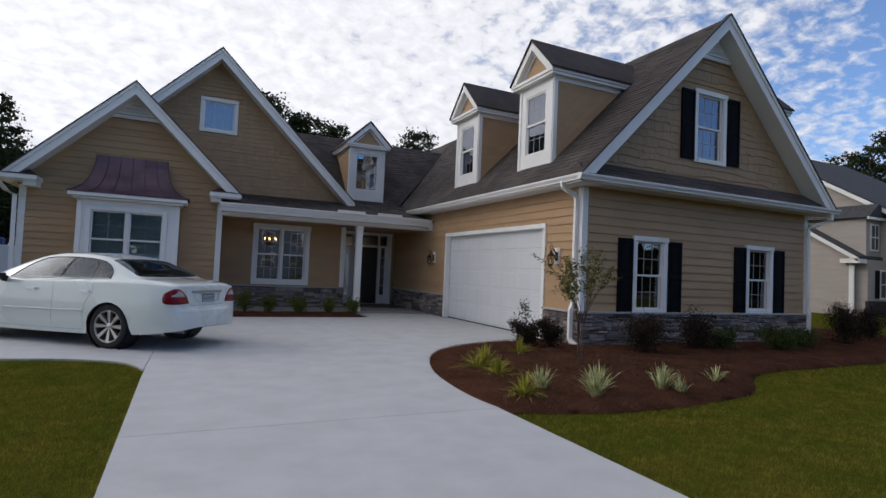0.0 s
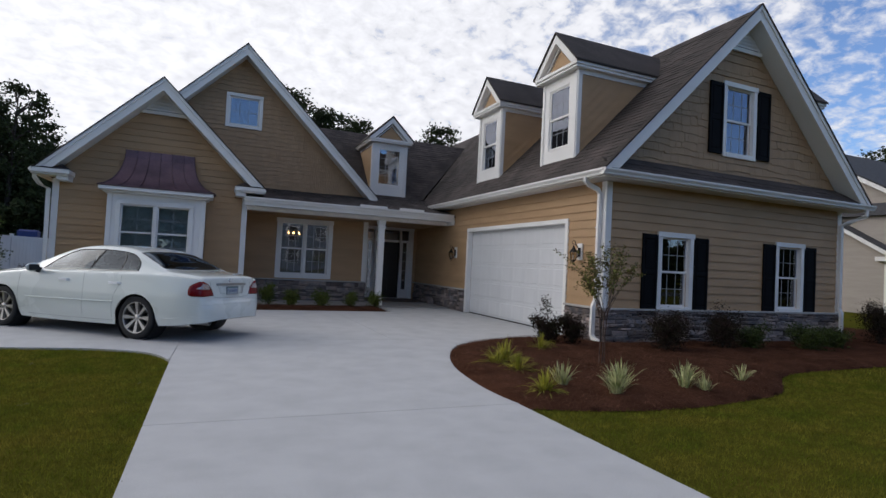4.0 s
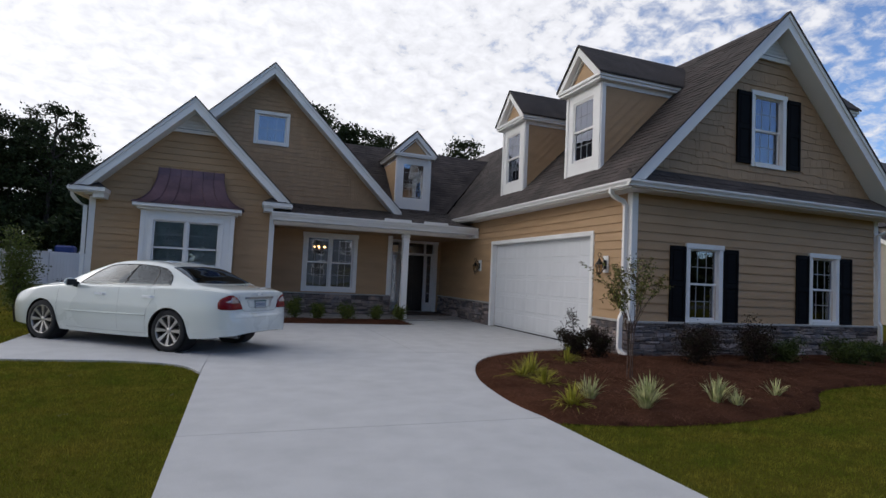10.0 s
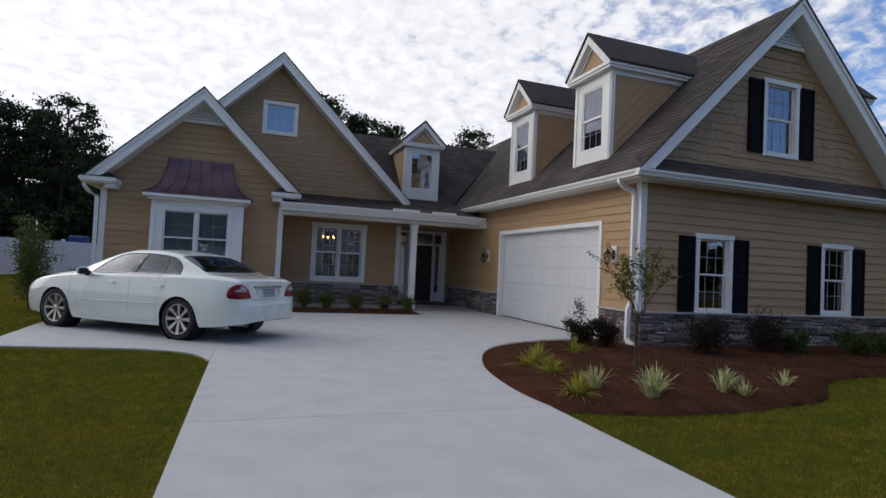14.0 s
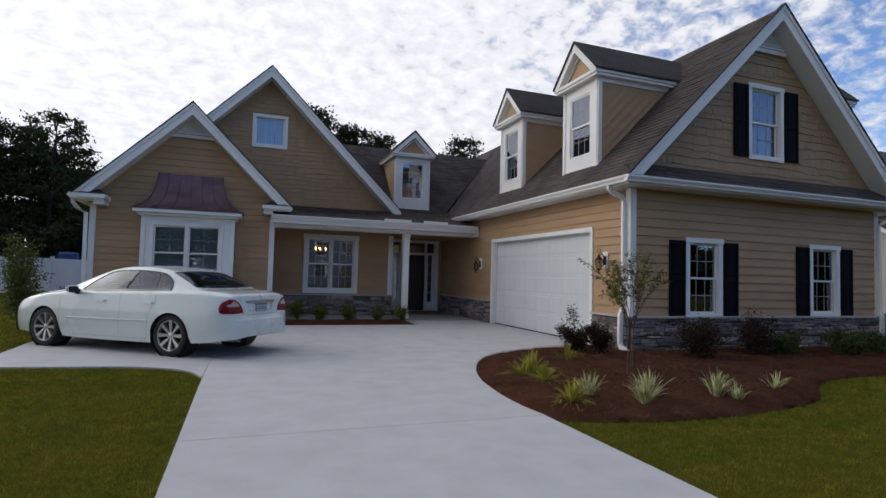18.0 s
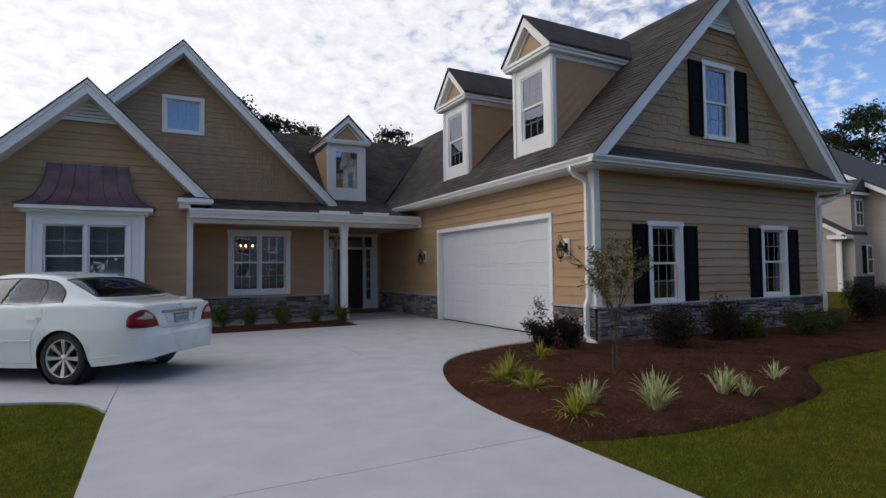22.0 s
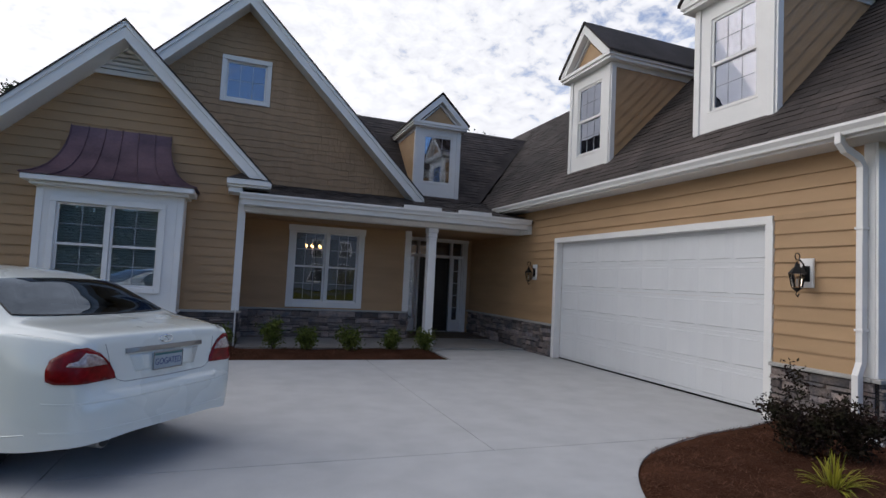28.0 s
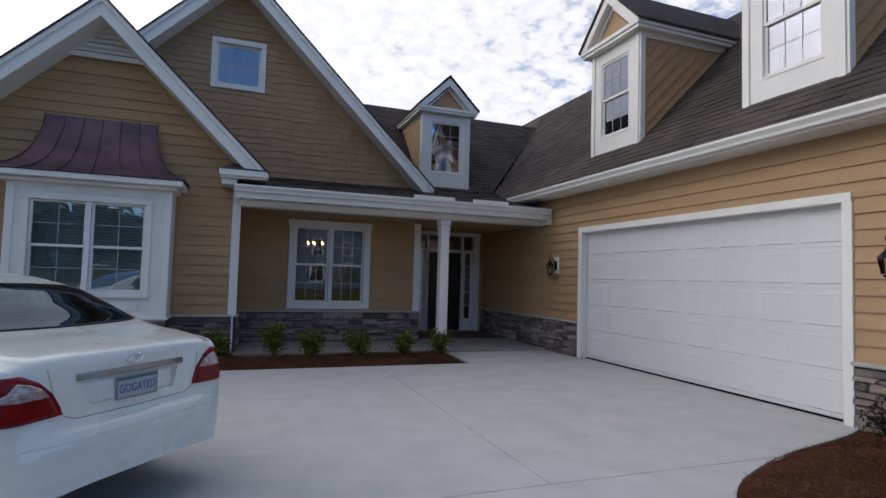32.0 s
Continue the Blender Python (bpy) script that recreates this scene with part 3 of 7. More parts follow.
def rake(tip, apex, y, wall_y, depth=0.25, name="trim_rake"):
    (xt, zt), (xa, za) = tip, apex
    s = 1 if xa > xt else -1
    board = [(xt, y, zt), (xa, y, za), (xa, y, za - depth * 1.25), (xt + s * (depth * 1.25 - 0.12), y, zt - 0.12), (xt, y, zt - 0.12)]
    trim(name, P(board, (0, 0.035, 0)), "white painted rake board")
    cap = [(xt - s * 0.03, y, zt), (xa, y, za + 0.03), (xa, y, za - 0.085), (xt - s * 0.03, y, zt - 0.115)]
    trim(name, P([(a, b - 0.03, c) for a, b, c in cap], (0, 0.03, 0)), "white moulding along the rake")
    drip = [(xt - s * 0.05, y, zt + 0.0), (xa, y, za + 0.05), (xa, y, za + 0.012), (xt - s * 0.05, y, zt - 0.038)]
    trim("roof_edge", P([(a, b - 0.05, c) for a, b, c in drip], (0, 0.12, 0)), "dark shingle edge over the rake", ROOF)
    sof = [(xt + s * (depth - 0.11), y + 0.03, zt - 0.11), (xa, y + 0.03, za - depth), (xa, y + 0.03, za - depth - 0.045), (xt + s * (depth - 0.065), y + 0.03, zt - 0.11)]
    trim("soffit_rake", P(sof, (0, wall_y - y - 0.03, 0)), "white sloping soffit", SOFFIT)


RA = RT + GR - EV
rake((EV, RT + 0.02), (GR, RA + 0.02), -0.44, 0.0)
rake((GW - EV, RT + 0.02), (GR, RA + 0.02), -0.44, 0.0)
rake((-11.30, 3.25), (-8.62, 5.93), 7.30, 7.9)
rake((-5.94, 3.25), (-8.62, 5.93), 7.30, 7.9)
rake((-10.87, 3.54), (-6.555, 7.855), 8.95, 9.45)
rake((-2.24, 3.54), (-6.555, 7.855), 8.95, 9.45)

# -- louvred gable vents


def vent(name, face, au, ztop, zlow, w):
    v = thing(name, "white louvred triangular gable vent", "vent", "gable vents")
    h = ztop - zlow
    part("bottom_rail", face.box(au - h - 0.05, au + h + 0.05, w, w + 0.05, zlow - 0.09, zlow, bev=0.004), TRIM, v)
    # the shade between the slats is painted by this dark triangle
    part("backing", face.poly([(au - h, zlow), (au + h, zlow), (au, ztop)], w - 0.01, w), MORTAR, v, "dark sheet painting the shade behind the louvres")
    k = 6
    for i in range(k):
        z = zlow + (i + 0.15) * h / k
        r = h - (z - zlow) - 0.02
        if r < 0.08:
            break
        bm = bmesh.new()
        c = [face.at(*q) for q in ((au - r, w + 0.05, z), (au + r, w + 0.05, z), (au + r - 0.05, w + 0.002, z + h / k * 0.8), (au - r + 0.05, w + 0.002, z + h / k * 0.8))]
        prism(bm, c, (0, 0, 0.05))
        part("slat", bm, TRIM, v)
    return settle(v)


vent("gable_vent", F_GAR, GR + 0.03, 7.10, 6.63, 0.04)
vent("gable_vent", F_SG, -8.60, 5.69, 5.16, 0.04)

# -- gutters (a pressed K profile), fascias and soffits
KPROF = ((0.0, 0.0), (-0.075, 0.0), (-0.085, 0.035), (-0.125, 0.085), (-0.125, 0.115), (-0.115, 0.115), (-0.108, 0.09), (-0.068, 0.04), (-0.006, 0.012), (-0.006, 0.125), (0.0, 0.125))


def gutter(p0, p1, outw, label="white aluminium roof gutter"):
    p0, p1, o = Vector(p0), Vector(p1), Vector(outw)
    pts = [p0 - o * a + Vector((0, 0, z)) for a, z in KPROF]
    g = thing("gutter", label, "gutter", "roof gutters")
    part("trough", P(pts, p1 - p0), TRIM, g)
    d = (p1 - p0).normalized()
    cap = [p0 - o * a + Vector((0, 0, z)) for a, z in ((0.0, 0.0), (-0.075, 0.0), (-0.087, 0.033), (-0.127, 0.085), (-0.127, 0.117), (0.0, 0.127))]
    part("end_cap", P([q - d * 0.004 for q in cap], d * 0.003), TRIM, g)
    part("end_cap", P([q + (p1 - p0) + d * 0.001 for q in cap], d * 0.003), TRIM, g)
    n = int((p1 - p0).length / 0.9)
    for k in range(n):
        c = p0 + (p1 - p0) * (k + 0.5) / n
        part("hanger", P([c - o * a + Vector((0, 0, z)) for a, z in ((-0.004, 0.104), (-0.120, 0.104), (-0.120, 0.110), (-0.004, 0.110))], d * 0.02), TRIM, g)
    return settle(g)


gutter((EV + 0.02, -0.50, 3.265), (EV + 0.02, 8.55, 3.265), (-1, 0, 0))
gutter((EV - 0.09, -0.43, 3.265), (GW - EV + 0.09, -0.43, 3.265), (0, -1, 0))
gutter((-6.46, 7.36, 2.905), (-0.10, 7.36, 2.905), (0, -1, 0))
gutter((-11.30, 7.35, 3.13), (-11.30, 16, 3.13), (-1, 0, 0))
trim("fascia_eave", B(EV + 0.02, EV + 0.05, -0.42, 9.0, 3.235, 3.36), "white fascia board under the eave")
trim("fascia_eave", B(EV + 0.05, GW - EV, -0.43, -0.40, 3.235, 3.36), "white fascia board under the eave")
trim("soffit_eave", B(EV + 0.05, 0.0, -0.40, 10.8, 3.235, 3.25), "white boxed soffit", SOFFIT)
trim("soffit_eave", B(0.0, GW - EV, -0.40, 0.0, 3.235, 3.25), "white boxed soffit", SOFFIT)
# pent roof across the foot of the garage gable
roof_slab("roof_pent", [(EV + 0.1, -0.44, 3.40), (GW - EV - 0.1, -0.44, 3.40), (GW - EV - 0.45, 0.0, 3.76), (EV + 0.45, 0.0, 3.76)], 0.05, "narrow shingled pent roof across the gable foot")

# splash guards on the porch gutter
for a, b in ((-3.20, -2.35), (-1.95, -1.15)):
    trim("splash_guard", B(a, b, 7.22, 7.235, 3.0, 3.085), "white metal splash guard on the gutter")

# eave returns of the small gable
for s, xo in ((1, -11.36), (-1, -5.92)):
    r = thing("eave_return", "white boxed eave return with a shingled top", "eave return", "eave returns")
    x0, x1 = sorted((xo, xo + s * 0.78))
    bx0, bx1 = sorted((xo + s * 0.50, xo + s * 0.76))
    part("box", B(bx0, bx1, 7.38, 7.9, 3.02, 3.14, bev=0.006), TRIM, r)
    part("soffit_board", B(x0 + 0.01, x1 - 0.01, 7.31, 7.9, 3.125, 3.16), TRIM, r)
    part("crown", B(x0 - 0.02, x1 + 0.02, 7.25, 7.9, 3.16, 3.275, bev=0.012), TRIM, r)
    bm = bmesh.new()
    vs = [bm.verts.new(p) for p in ((x0, 7.23, 3.28), (x1, 7.23, 3.28), (x1, 7.9, 3.28), (x0, 7.9, 3.28), (xo + s * 0.43, 7.9, 3.54))]
    for f in ((0, 1, 2, 3), (0, 1, 4), (1, 2, 4), (0, 3, 4), (3, 2, 4)):
        bm.faces.new([vs[i] for i in f])
    part("shingled_top", bm, ROOF, r, "dark shingles")
    settle(r)


# -- downspouts


def tube(path, w, d, bm=None):
    """A rectangular pipe along a path."""
    bm = bm or bmesh.new()
    rings = []
    for i, p in enumerate(path):
        p = Vector(p)
        t = (Vector(path[min(i + 1, len(path) - 1)]) - Vector(path[max(i - 1, 0)])).normalized()
        ref = Vector((0, 1, 0)) if abs(t.y) < 0.7 else Vector((1, 0, 0))
        a = t.cross(ref).normalized()
        b = t.cross(a).normalized()
        rings.append([bm.verts.new(p + a * sx * w / 2 + b * sy * d / 2) for sx, sy in ((-1, -1), (1, -1), (1, 1), (-1, 1))])
    for r0, r1 in zip(rings, rings[1:]):
        for i in range(4):
            bm.faces.new((r0[i], r0[(i + 1) % 4], r1[(i + 1) % 4], r1[i]))
    bm.faces.new(rings[0][::-1])
    bm.faces.new(rings[-1])
    return bm


def rod(path, r, n=8, bm=None):
    """A round bar along a path; r may be a list, one radius for each point."""
    bm = bm or bmesh.new()
    rings = []
    rs = r if isinstance(r, (list, tuple)) else [r] * len(path)
    for i, p in enumerate(path):
        p = Vector(p)
        t = (Vector(path[min(i + 1, len(path) - 1)]) - Vector(path[max(i - 1, 0)]))
        t = t.normalized() if t.length > 1e-6 else Vector((0, 0, 1))
        a = t.cross(Vector((0, 0, 1)) if abs(t.z) < 0.9 else Vector((1, 0, 0))).normalized()
        b = t.cross(a).normalized()
        rings.append([bm.verts.new(p + (a * math.cos(k * 2 * math.pi / n) + b * math.sin(k * 2 * math.pi / n)) * rs[i]) for k in range(n)])
    for r0, r1 in zip(rings, rings[1:]):
        for i in range(n):
            bm.faces.new((r0[i], r0[(i + 1) % n], r1[(i + 1) % n], r1[i]))
    if n > 2:
        bm.faces.new(rings[0][::-1])
        bm.faces.new(rings[-1])
    return bm


def downspout(path, label, straps):
    d = thing("downspout", label, "downspout", "downspouts")
    part("pipe", tube(path, 0.085, 0.065), TRIM, d)
    for p in straps:
        part("strap", B(p[0] - 0.055, p[0] + 0.055, p[1] - 0.045, p[1] + 0.045, p[2] - 0.012, p[2] + 0.012), TRIM, d)
    return settle(d)


downspout([(EV - 0.03, 0.10, 3.30), (EV - 0.03, 0.10, 3.20), (EV + 0.05, 0.10, 3.13), (-0.15, 0.10, 3.06), (-0.085, 0.10, 2.97), (-0.085, 0.10, 0.86), (-0.15, 0.10, 0.72), (-0.15, 0.10, 0.16), (-0.16, 0.03, 0.08), (-0.18, -0.16, 0.04)],
          "white downspout beside the garage corner with a kicked-out foot", [(-0.085, 0.10, 2.3), (-0.085, 0.10, 1.2)])
downspout([(GW + 0.25, -0.47, 3.28), (GW + 0.25, -0.47, 3.12), (GW + 0.1, -0.2, 2.98), (GW - 0.05, -0.075, 2.88), (GW - 0.05, -0.075, 0.8), (GW - 0.05, -0.13, 0.7), (GW - 0.05, -0.13, 0.05)],
          "white downspout on the far garage corner", [])
downspout([(-11.33, 7.50, 3.16), (-11.33, 7.50, 3.05), (-11.26, 7.62, 2.93), (-11.10, 7.83, 2.82), (-11.08, 7.84, 0.75), (-11.12, 7.76, 0.62), (-11.12, 7.76, 0.05)],
          "white downspout with a curved elbow at the gable corner", [])
rp = thing("drain_pipe", "slim white pipe standing at the porch corner", "pipe")
part("pipe", rod([(-6.40, 7.79, 0.02), (-6.40, 7.79, 0.70)], 0.014, 8), TRIM, rp)
part("elbow", rod([(-6.40, 7.79, 0.70), (-6.40, 7.82, 0.73), (-6.40, 7.90, 0.735)], 0.015, 8), TRIM, rp)
settle(rp)

# -- windows


def window(name, face, w, label, group="", twin=False, grid=(3, 2), grid_low=None, head=True, blind=False, sill=True, rail=True, cas=CAS):
    u0, u1, z0, z1 = w
    e = thing(name, label, "window", group)
    fr = part("window_frame", face.box(u0 - cas, u0 + 0.006, -0.05, 0.045, z0 - cas, z1, bev=0.004), TRIM, e)
    part("casing", face.box(u1 - 0.006, u1 + cas, -0.05, 0.045, z0 - cas, z1, bev=0.004), TRIM, e)
    part("head_casing", face.box(u0 - cas - (0.02 if head else 0), u1 + cas + (0.02 if head else 0), -0.05, 0.055, z1 - 0.006, z1 + cas, bev=0.004), TRIM, e)
    part("window_sill", face.box(u0 + 0.006, u1 - 0.006, -0.05, 0.06, z0 - cas, z0 + 0.004, bev=0.006), TRIM, e)
    units = [(u0, (u0 + u1) / 2 - 0.03), ((u0 + u1) / 2 + 0.03, u1)] if twin else [(u0, u1)]
    if twin:
        part("mullion", face.box((u0 + u1) / 2 - 0.03, (u0 + u1) / 2 + 0.03, -0.06, 0.035, z0, z1), TRIM, e)
    zm = (z0 + z1) / 2
    for a, b in units:
        sashes = [("upper_sash", zm - 0.02, z1, -0.035, grid), ("lower_sash", z0, zm + 0.02, -0.065, grid_low or grid)] if rail else [("sash", z0, z1, -0.035, grid)]
        for sn, c, d, w0, gr in sashes:
            bm = bmesh.new()
            t = 0.042
            face.box(a, a + t, w0 - 0.03, w0, c, d, bm)
            face.box(b - t, b, w0 - 0.03, w0, c, d, bm)
            face.box(a + t, b - t, w0 - 0.03, w0, d - t, d, bm)
            face.box(a + t, b - t, w0 - 0.03, w0, c, c + t, bm)
            s = part(sn, bm, TRIM, e)
            gl = part("pane", face.box(a + t, b - t, w0 - 0.019, w0 - 0.015, c + t, d - t), GLASS, s, "clear reflecting glass")
            gl.visible_shadow = False
            nx, nz = gr
            for i in range(1, nx):
                x = a + t + (b - a - 2 * t) * i / nx
                part("muntin", face.box(x - 0.006, x + 0.006, w0 - 0.0145, w0 - 0.010, c + t, d - t), GRID, s)
            for i in range(1, nz):
                z = c + t + (d - c - 2 * t) * i / nz
                part("muntin", face.box(a + t, b - t, w0 - 0.014, w0 - 0.0105, z - 0.006, z + 0.006), GRID, s)
        # reveal boards line the opening
        if blind:
            bl = part("blind_headrail", face.box(a + 0.01, b - 0.01, -0.125, -0.10, z1 - 0.05, z1 - 0.005), BLIND, e)
            z = z1 - 0.07
            while z > z0 + 0.02:
                bm = bmesh.new()
                c = [face.at(*q) for q in ((a + 0.012, -0.124, z + 0.0215), (b - 0.012, -0.124, z + 0.0215), (b - 0.012, -0.102, z - 0.0215), (a + 0.012, -0.102, z - 0.0215))]
                prism(bm, c, (0, 0, 0.003))
                part("slat", bm, BLIND, bl)
                z -= 0.05
    return settle(e)


def shutter(face, u0, u1, z0, z1, w=0.0):
    e = thing("shutter", "black louvred-style panel shutter beside a white window", "shutter", "black shutters")
    part("stile", face.box(u0, u0 + 0.055, 0.022, w + 0.055, z0, z1, bev=0.003), BLACK, e)
    part("stile", face.box(u1 - 0.055, u1, 0.022, w + 0.055, z0, z1, bev=0.003), BLACK, e)
    zm = z0 + (z1 - z0) * 0.5
    for a, b in ((z0, z0 + 0.09), (zm - 0.045, zm + 0.045), (z1 - 0.09, z1)):
        part("rail", face.box(u0 + 0.055, u1 - 0.055, 0.022, w + 0.053, a, b, bev=0.003), BLACK, e)
    for a, b in ((z0 + 0.09, zm - 0.045), (zm + 0.045, z1 - 0.09)):
        part("panel", face.box(u0 + 0.055, u1 - 0.055, 0.022, w + 0.036, a, b), BLACK, e)
        part("raised_field", face.box(u0 + 0.085, u1 - 0.085, w + 0.036, w + 0.046, a + 0.03, b - 0.03, bev=0.006), BLACK, e)
    settle(e)


G = "white double-hung windows"
window("window_1", F_GAR, W1, "white double-hung garage window with dark panes", G, grid=(3, 2))
window("window_2", F_GAR, W2, "white double-hung garage window with a coloured hanging inside", G, grid=(3, 2))
window("window_3", F_GAR, WG, "white double-hung gable window reflecting the sky", G, grid=(3, 2))
for w in (W1, W2, WG):
    sw, so = 0.41, 0.014 if w is WG else 0.0
    shutter(F_GAR, w[0] - CAS - 0.02 - sw, w[0] - CAS - 0.02, w[2] - 0.06, w[3] + 0.03, so)
    shutter(F_GAR, w[1] + CAS + 0.02, w[1] + CAS + 0.02 + sw, w[2] - 0.06, w[3] + 0.03, so)
window("window_4", F_BG, WB, "small white square gable window with six panes", rail=False, head=False, grid=(3, 2))
window("window_5", F_POR, WP, "white twin porch window with a lit chandelier behind", twin=True, grid=(3, 2), cas=0.135)

# coloured hanging behind the second garage window
hang = thing("window_hanging", "turquoise and white patterned sheet hanging inside the garage window", "hanging")
SHEET = mat("pale_sheet", (0.16, 0.48, 0.45), 0.8, var=0.4, scale=5, color2=(0.72, 0.78, 0.72))
DISC = mat("teal_disc", (0.01, 0.10, 0.12), 0.7)
part("sheet", F_GAR.box(5.08, 5.82, -0.108, -0.10, 1.50, 2.18), SHEET, hang)
bm = bmesh.new()
bmesh.ops.create_circle(bm, cap_ends=True, segments=20, radius=0.13, matrix=Matrix.Translation(F_GAR.at(5.42, -0.097, 1.93)) @ Matrix.Rotation(radians(90), 4, "X"))
part("disc", bm, DISC, hang)
settle(hang)

# -- garage door
gd = thing("garage_door", "white sectional garage door with short raised panels, closed", "garage door")
bh = (WD[3] + 0.0 - 0.02) / 5
for i in range(5):
    z0 = 0.02 + i * bh
    sec = part("section", F_DOOR.box(WD[0] - 0.03, WD[1] + 0.03, -0.15, -0.11, z0 + 0.001, z0 + bh - 0.001, bev=0.003), DOORW, gd)
    cw = (WD[1] - WD[0]) / 8
    for k in range(8):
        u = WD[0] + k * cw
        bm = bmesh.new()
        o = [(u + 0.004, z0 + 0.055), (u + cw - 0.004, z0 + 0.055), (u + cw - 0.004, z0 + bh - 0.055), (u + 0.004, z0 + bh - 0.055)]
        def ring(du, dz, w):
            return [bm.verts.new(F_DOOR.at(a + (du if j in (0, 3) else -du), w, b + (dz if j < 2 else -dz))) for j, (a, b) in enumerate(o)]
        r0, r1, r2 = ring(0, 0, -0.1095), ring(0.13, 0.013, -0.0955), ring(0.22, 0.030, -0.0985)
        for x, y in ((r0, r1), (r1, r2)):
            for j in range(4):
                bm.faces.new((x[j], x[(j + 1) % 4], y[(j + 1) % 4], y[j]))
        bm.faces.new(r2)
        part("raised_panel", bm, DOORW, sec)
part("bottom_seal", F_DOOR.box(WD[0], WD[1], -0.15, -0.10, 0.0, 0.02), BLACK, gd, "black rubber seal")
for a, b in ((WD[0] - CAS, WD[0]), (WD[1], WD[1] + CAS)):
    part("jamb", F_DOOR.box(a - 0.006, b + 0.006, -0.105, 0.045, 0.0, WD[3], bev=0.004), TRIM, gd)
part("head", F_DOOR.box(WD[0] - CAS, WD[1] + CAS, -0.105, 0.05, WD[3] - 0.006, WD[3] + CAS, bev=0.004), TRIM, gd)
settle(gd)
trim("garage_sill", F_DOOR.box(WD[0], WD[1], -0.2, 0.0, -0.1, -0.006), "concrete apron under the garage door", CONCRETE)

# -- bay window with its copper roof
by = thing("bay_window", "white panelled bay window under a copper roof", "bay window")
FB = Face((0, 7.3), (1, 0), (0, -1))
bu0, bu1 = -9.72, -7.43
part("front_panel", FB.box(bu0, WBAY[0] - 0.09, -0.05, 0.0, 0.70, 2.80), TRIM, by)
part("front_panel", FB.box(WBAY[1] + 0.09, bu1, -0.05, 0.0, 0.70, 2.80), TRIM, by)
part("front_panel", FB.box(WBAY[0] - 0.09, WBAY[1] + 0.09, -0.05, 0.0, 0.70, WBAY[2] - 0.09), TRIM, by)
part("front_panel", FB.box(WBAY[0] - 0.09, WBAY[1] + 0.09, -0.05, 0.0, WBAY[3] + 0.09, 2.80), TRIM, by)
part("apron_panel", FB.box(WBAY[0] + 0.05, WBAY[1] - 0.05, 0.001, 0.018, 0.80, WBAY[2] - 0.17, bev=0.006), TRIM, by)
part("side_panel", B(bu1 - 0.05, bu1 + 0.002, 7.352, 7.89, 0.70, 2.80), TRIM, by)
part("side_panel", B(bu0 - 0.002, bu0 + 0.05, 7.352, 7.89, 0.70, 2.80), TRIM, by)
for a, b in ((bu0, bu0 + 0.10), (bu1 - 0.10, bu1)):
    part("corner_stile", FB.box(a - 0.004, b + 0.004, 0.001, 0.02, 0.70, 2.80, bev=0.004), TRIM, by)
part("base_board", B(bu0 - 0.03, bu1 + 0.03, 7.26, 7.89, 0.66, 0.70), TRIM, by)
part("top_board", B(bu0, bu1, 7.31, 7.89, 2.70, 2.80), TRIM, by)
part("crown", B(bu0 - 0.08, bu1 + 0.08, 7.14, 7.89, 2.80, 2.86, bev=0.01), TRIM, by)
part("cornice", B(bu0 - 0.18, bu1 + 0.18, 7.02, 7.89, 2.86, 2.955, bev=0.012), TRIM, by)
# flared metal roof: rows from eave to wall, bell-curved
rows_ = []
for i in range(9):
    k = i / 8
    f = 1 - (1 - k) ** 0.55 if k < 1 else 1.0
    inset = (1 - (1 - k) ** 2.0)
    z = 2.962 + (4.03 - 2.962) * (0.30 * k + 0.70 * k ** 1.9)
    xl = -9.92 + (-9.45 + 9.92) * inset
    xr = -7.20 + (-7.79 + 7.20) * inset
    y = 7.0 + (7.86 - 7.0) * (1 - (1 - k) ** 1.35)
    rows_.append((xl, xr, y, z))
bm = bmesh.new()
N = 6
gridv = [[bm.verts.new((xl + (xr - xl) * j / N, y, z)) for j in range(N + 1)] for xl, xr, y, z in rows_]
wl_ = [(bm.verts.new((xl, 7.89, z)), bm.verts.new((xr, 7.89, z))) for xl, xr, y, z in rows_]
for i in range(8):
    for j in range(N):
        bm.faces.new((gridv[i][j], gridv[i][j + 1], gridv[i + 1][j + 1], gridv[i + 1][j]))
    bm.faces.new((wl_[i][0], gridv[i][0], gridv[i + 1][0], wl_[i + 1][0]))
    bm.faces.new((gridv[i][N], wl_[i][1], wl_[i + 1][1], gridv[i + 1][N]))
bm.faces.new([*gridv[8], wl_[8][1], wl_[8][0]])
cr = part("copper_roof", bm, COPPER, by, "aged purple-brown copper roof", smooth=False)
for j in range(N + 1):
    path = [(xl + (xr - xl) * j / N, y - 0.008, z + 0.012) for xl, xr, y, z in rows_]
    part("standing_seam", rod(path, 0.012, 5), COPPER, cr)
for side in (0, 1):
    # seams on the hipped ends
    path = [((r[0] + 0.0) if side == 0 else r[1], r[2] + (7.89 - r[2]) * 0.5, r[3] + 0.012) for r in rows_[:6]]
    part("standing_seam", rod(path, 0.010, 5), COPPER, cr)
settle(by)
window("window_6", FB, WBAY, "white twin bay window with closed slat blinds", twin=True, grid=(2, 2), blind=True, head=False, cas=0.09)
ledge_stone(wsg, FB, bu0, bu1, -0.05, 0.655, 9)
tagged(part("wall_bay_base", B(bu0, bu1, 7.302, 7.88, -0.05, 0.655), MORTAR), "stone-faced base under the bay", "wall", kind="structure")
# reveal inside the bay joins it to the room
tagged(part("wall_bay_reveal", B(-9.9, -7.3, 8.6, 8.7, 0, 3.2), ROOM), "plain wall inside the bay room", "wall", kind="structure")

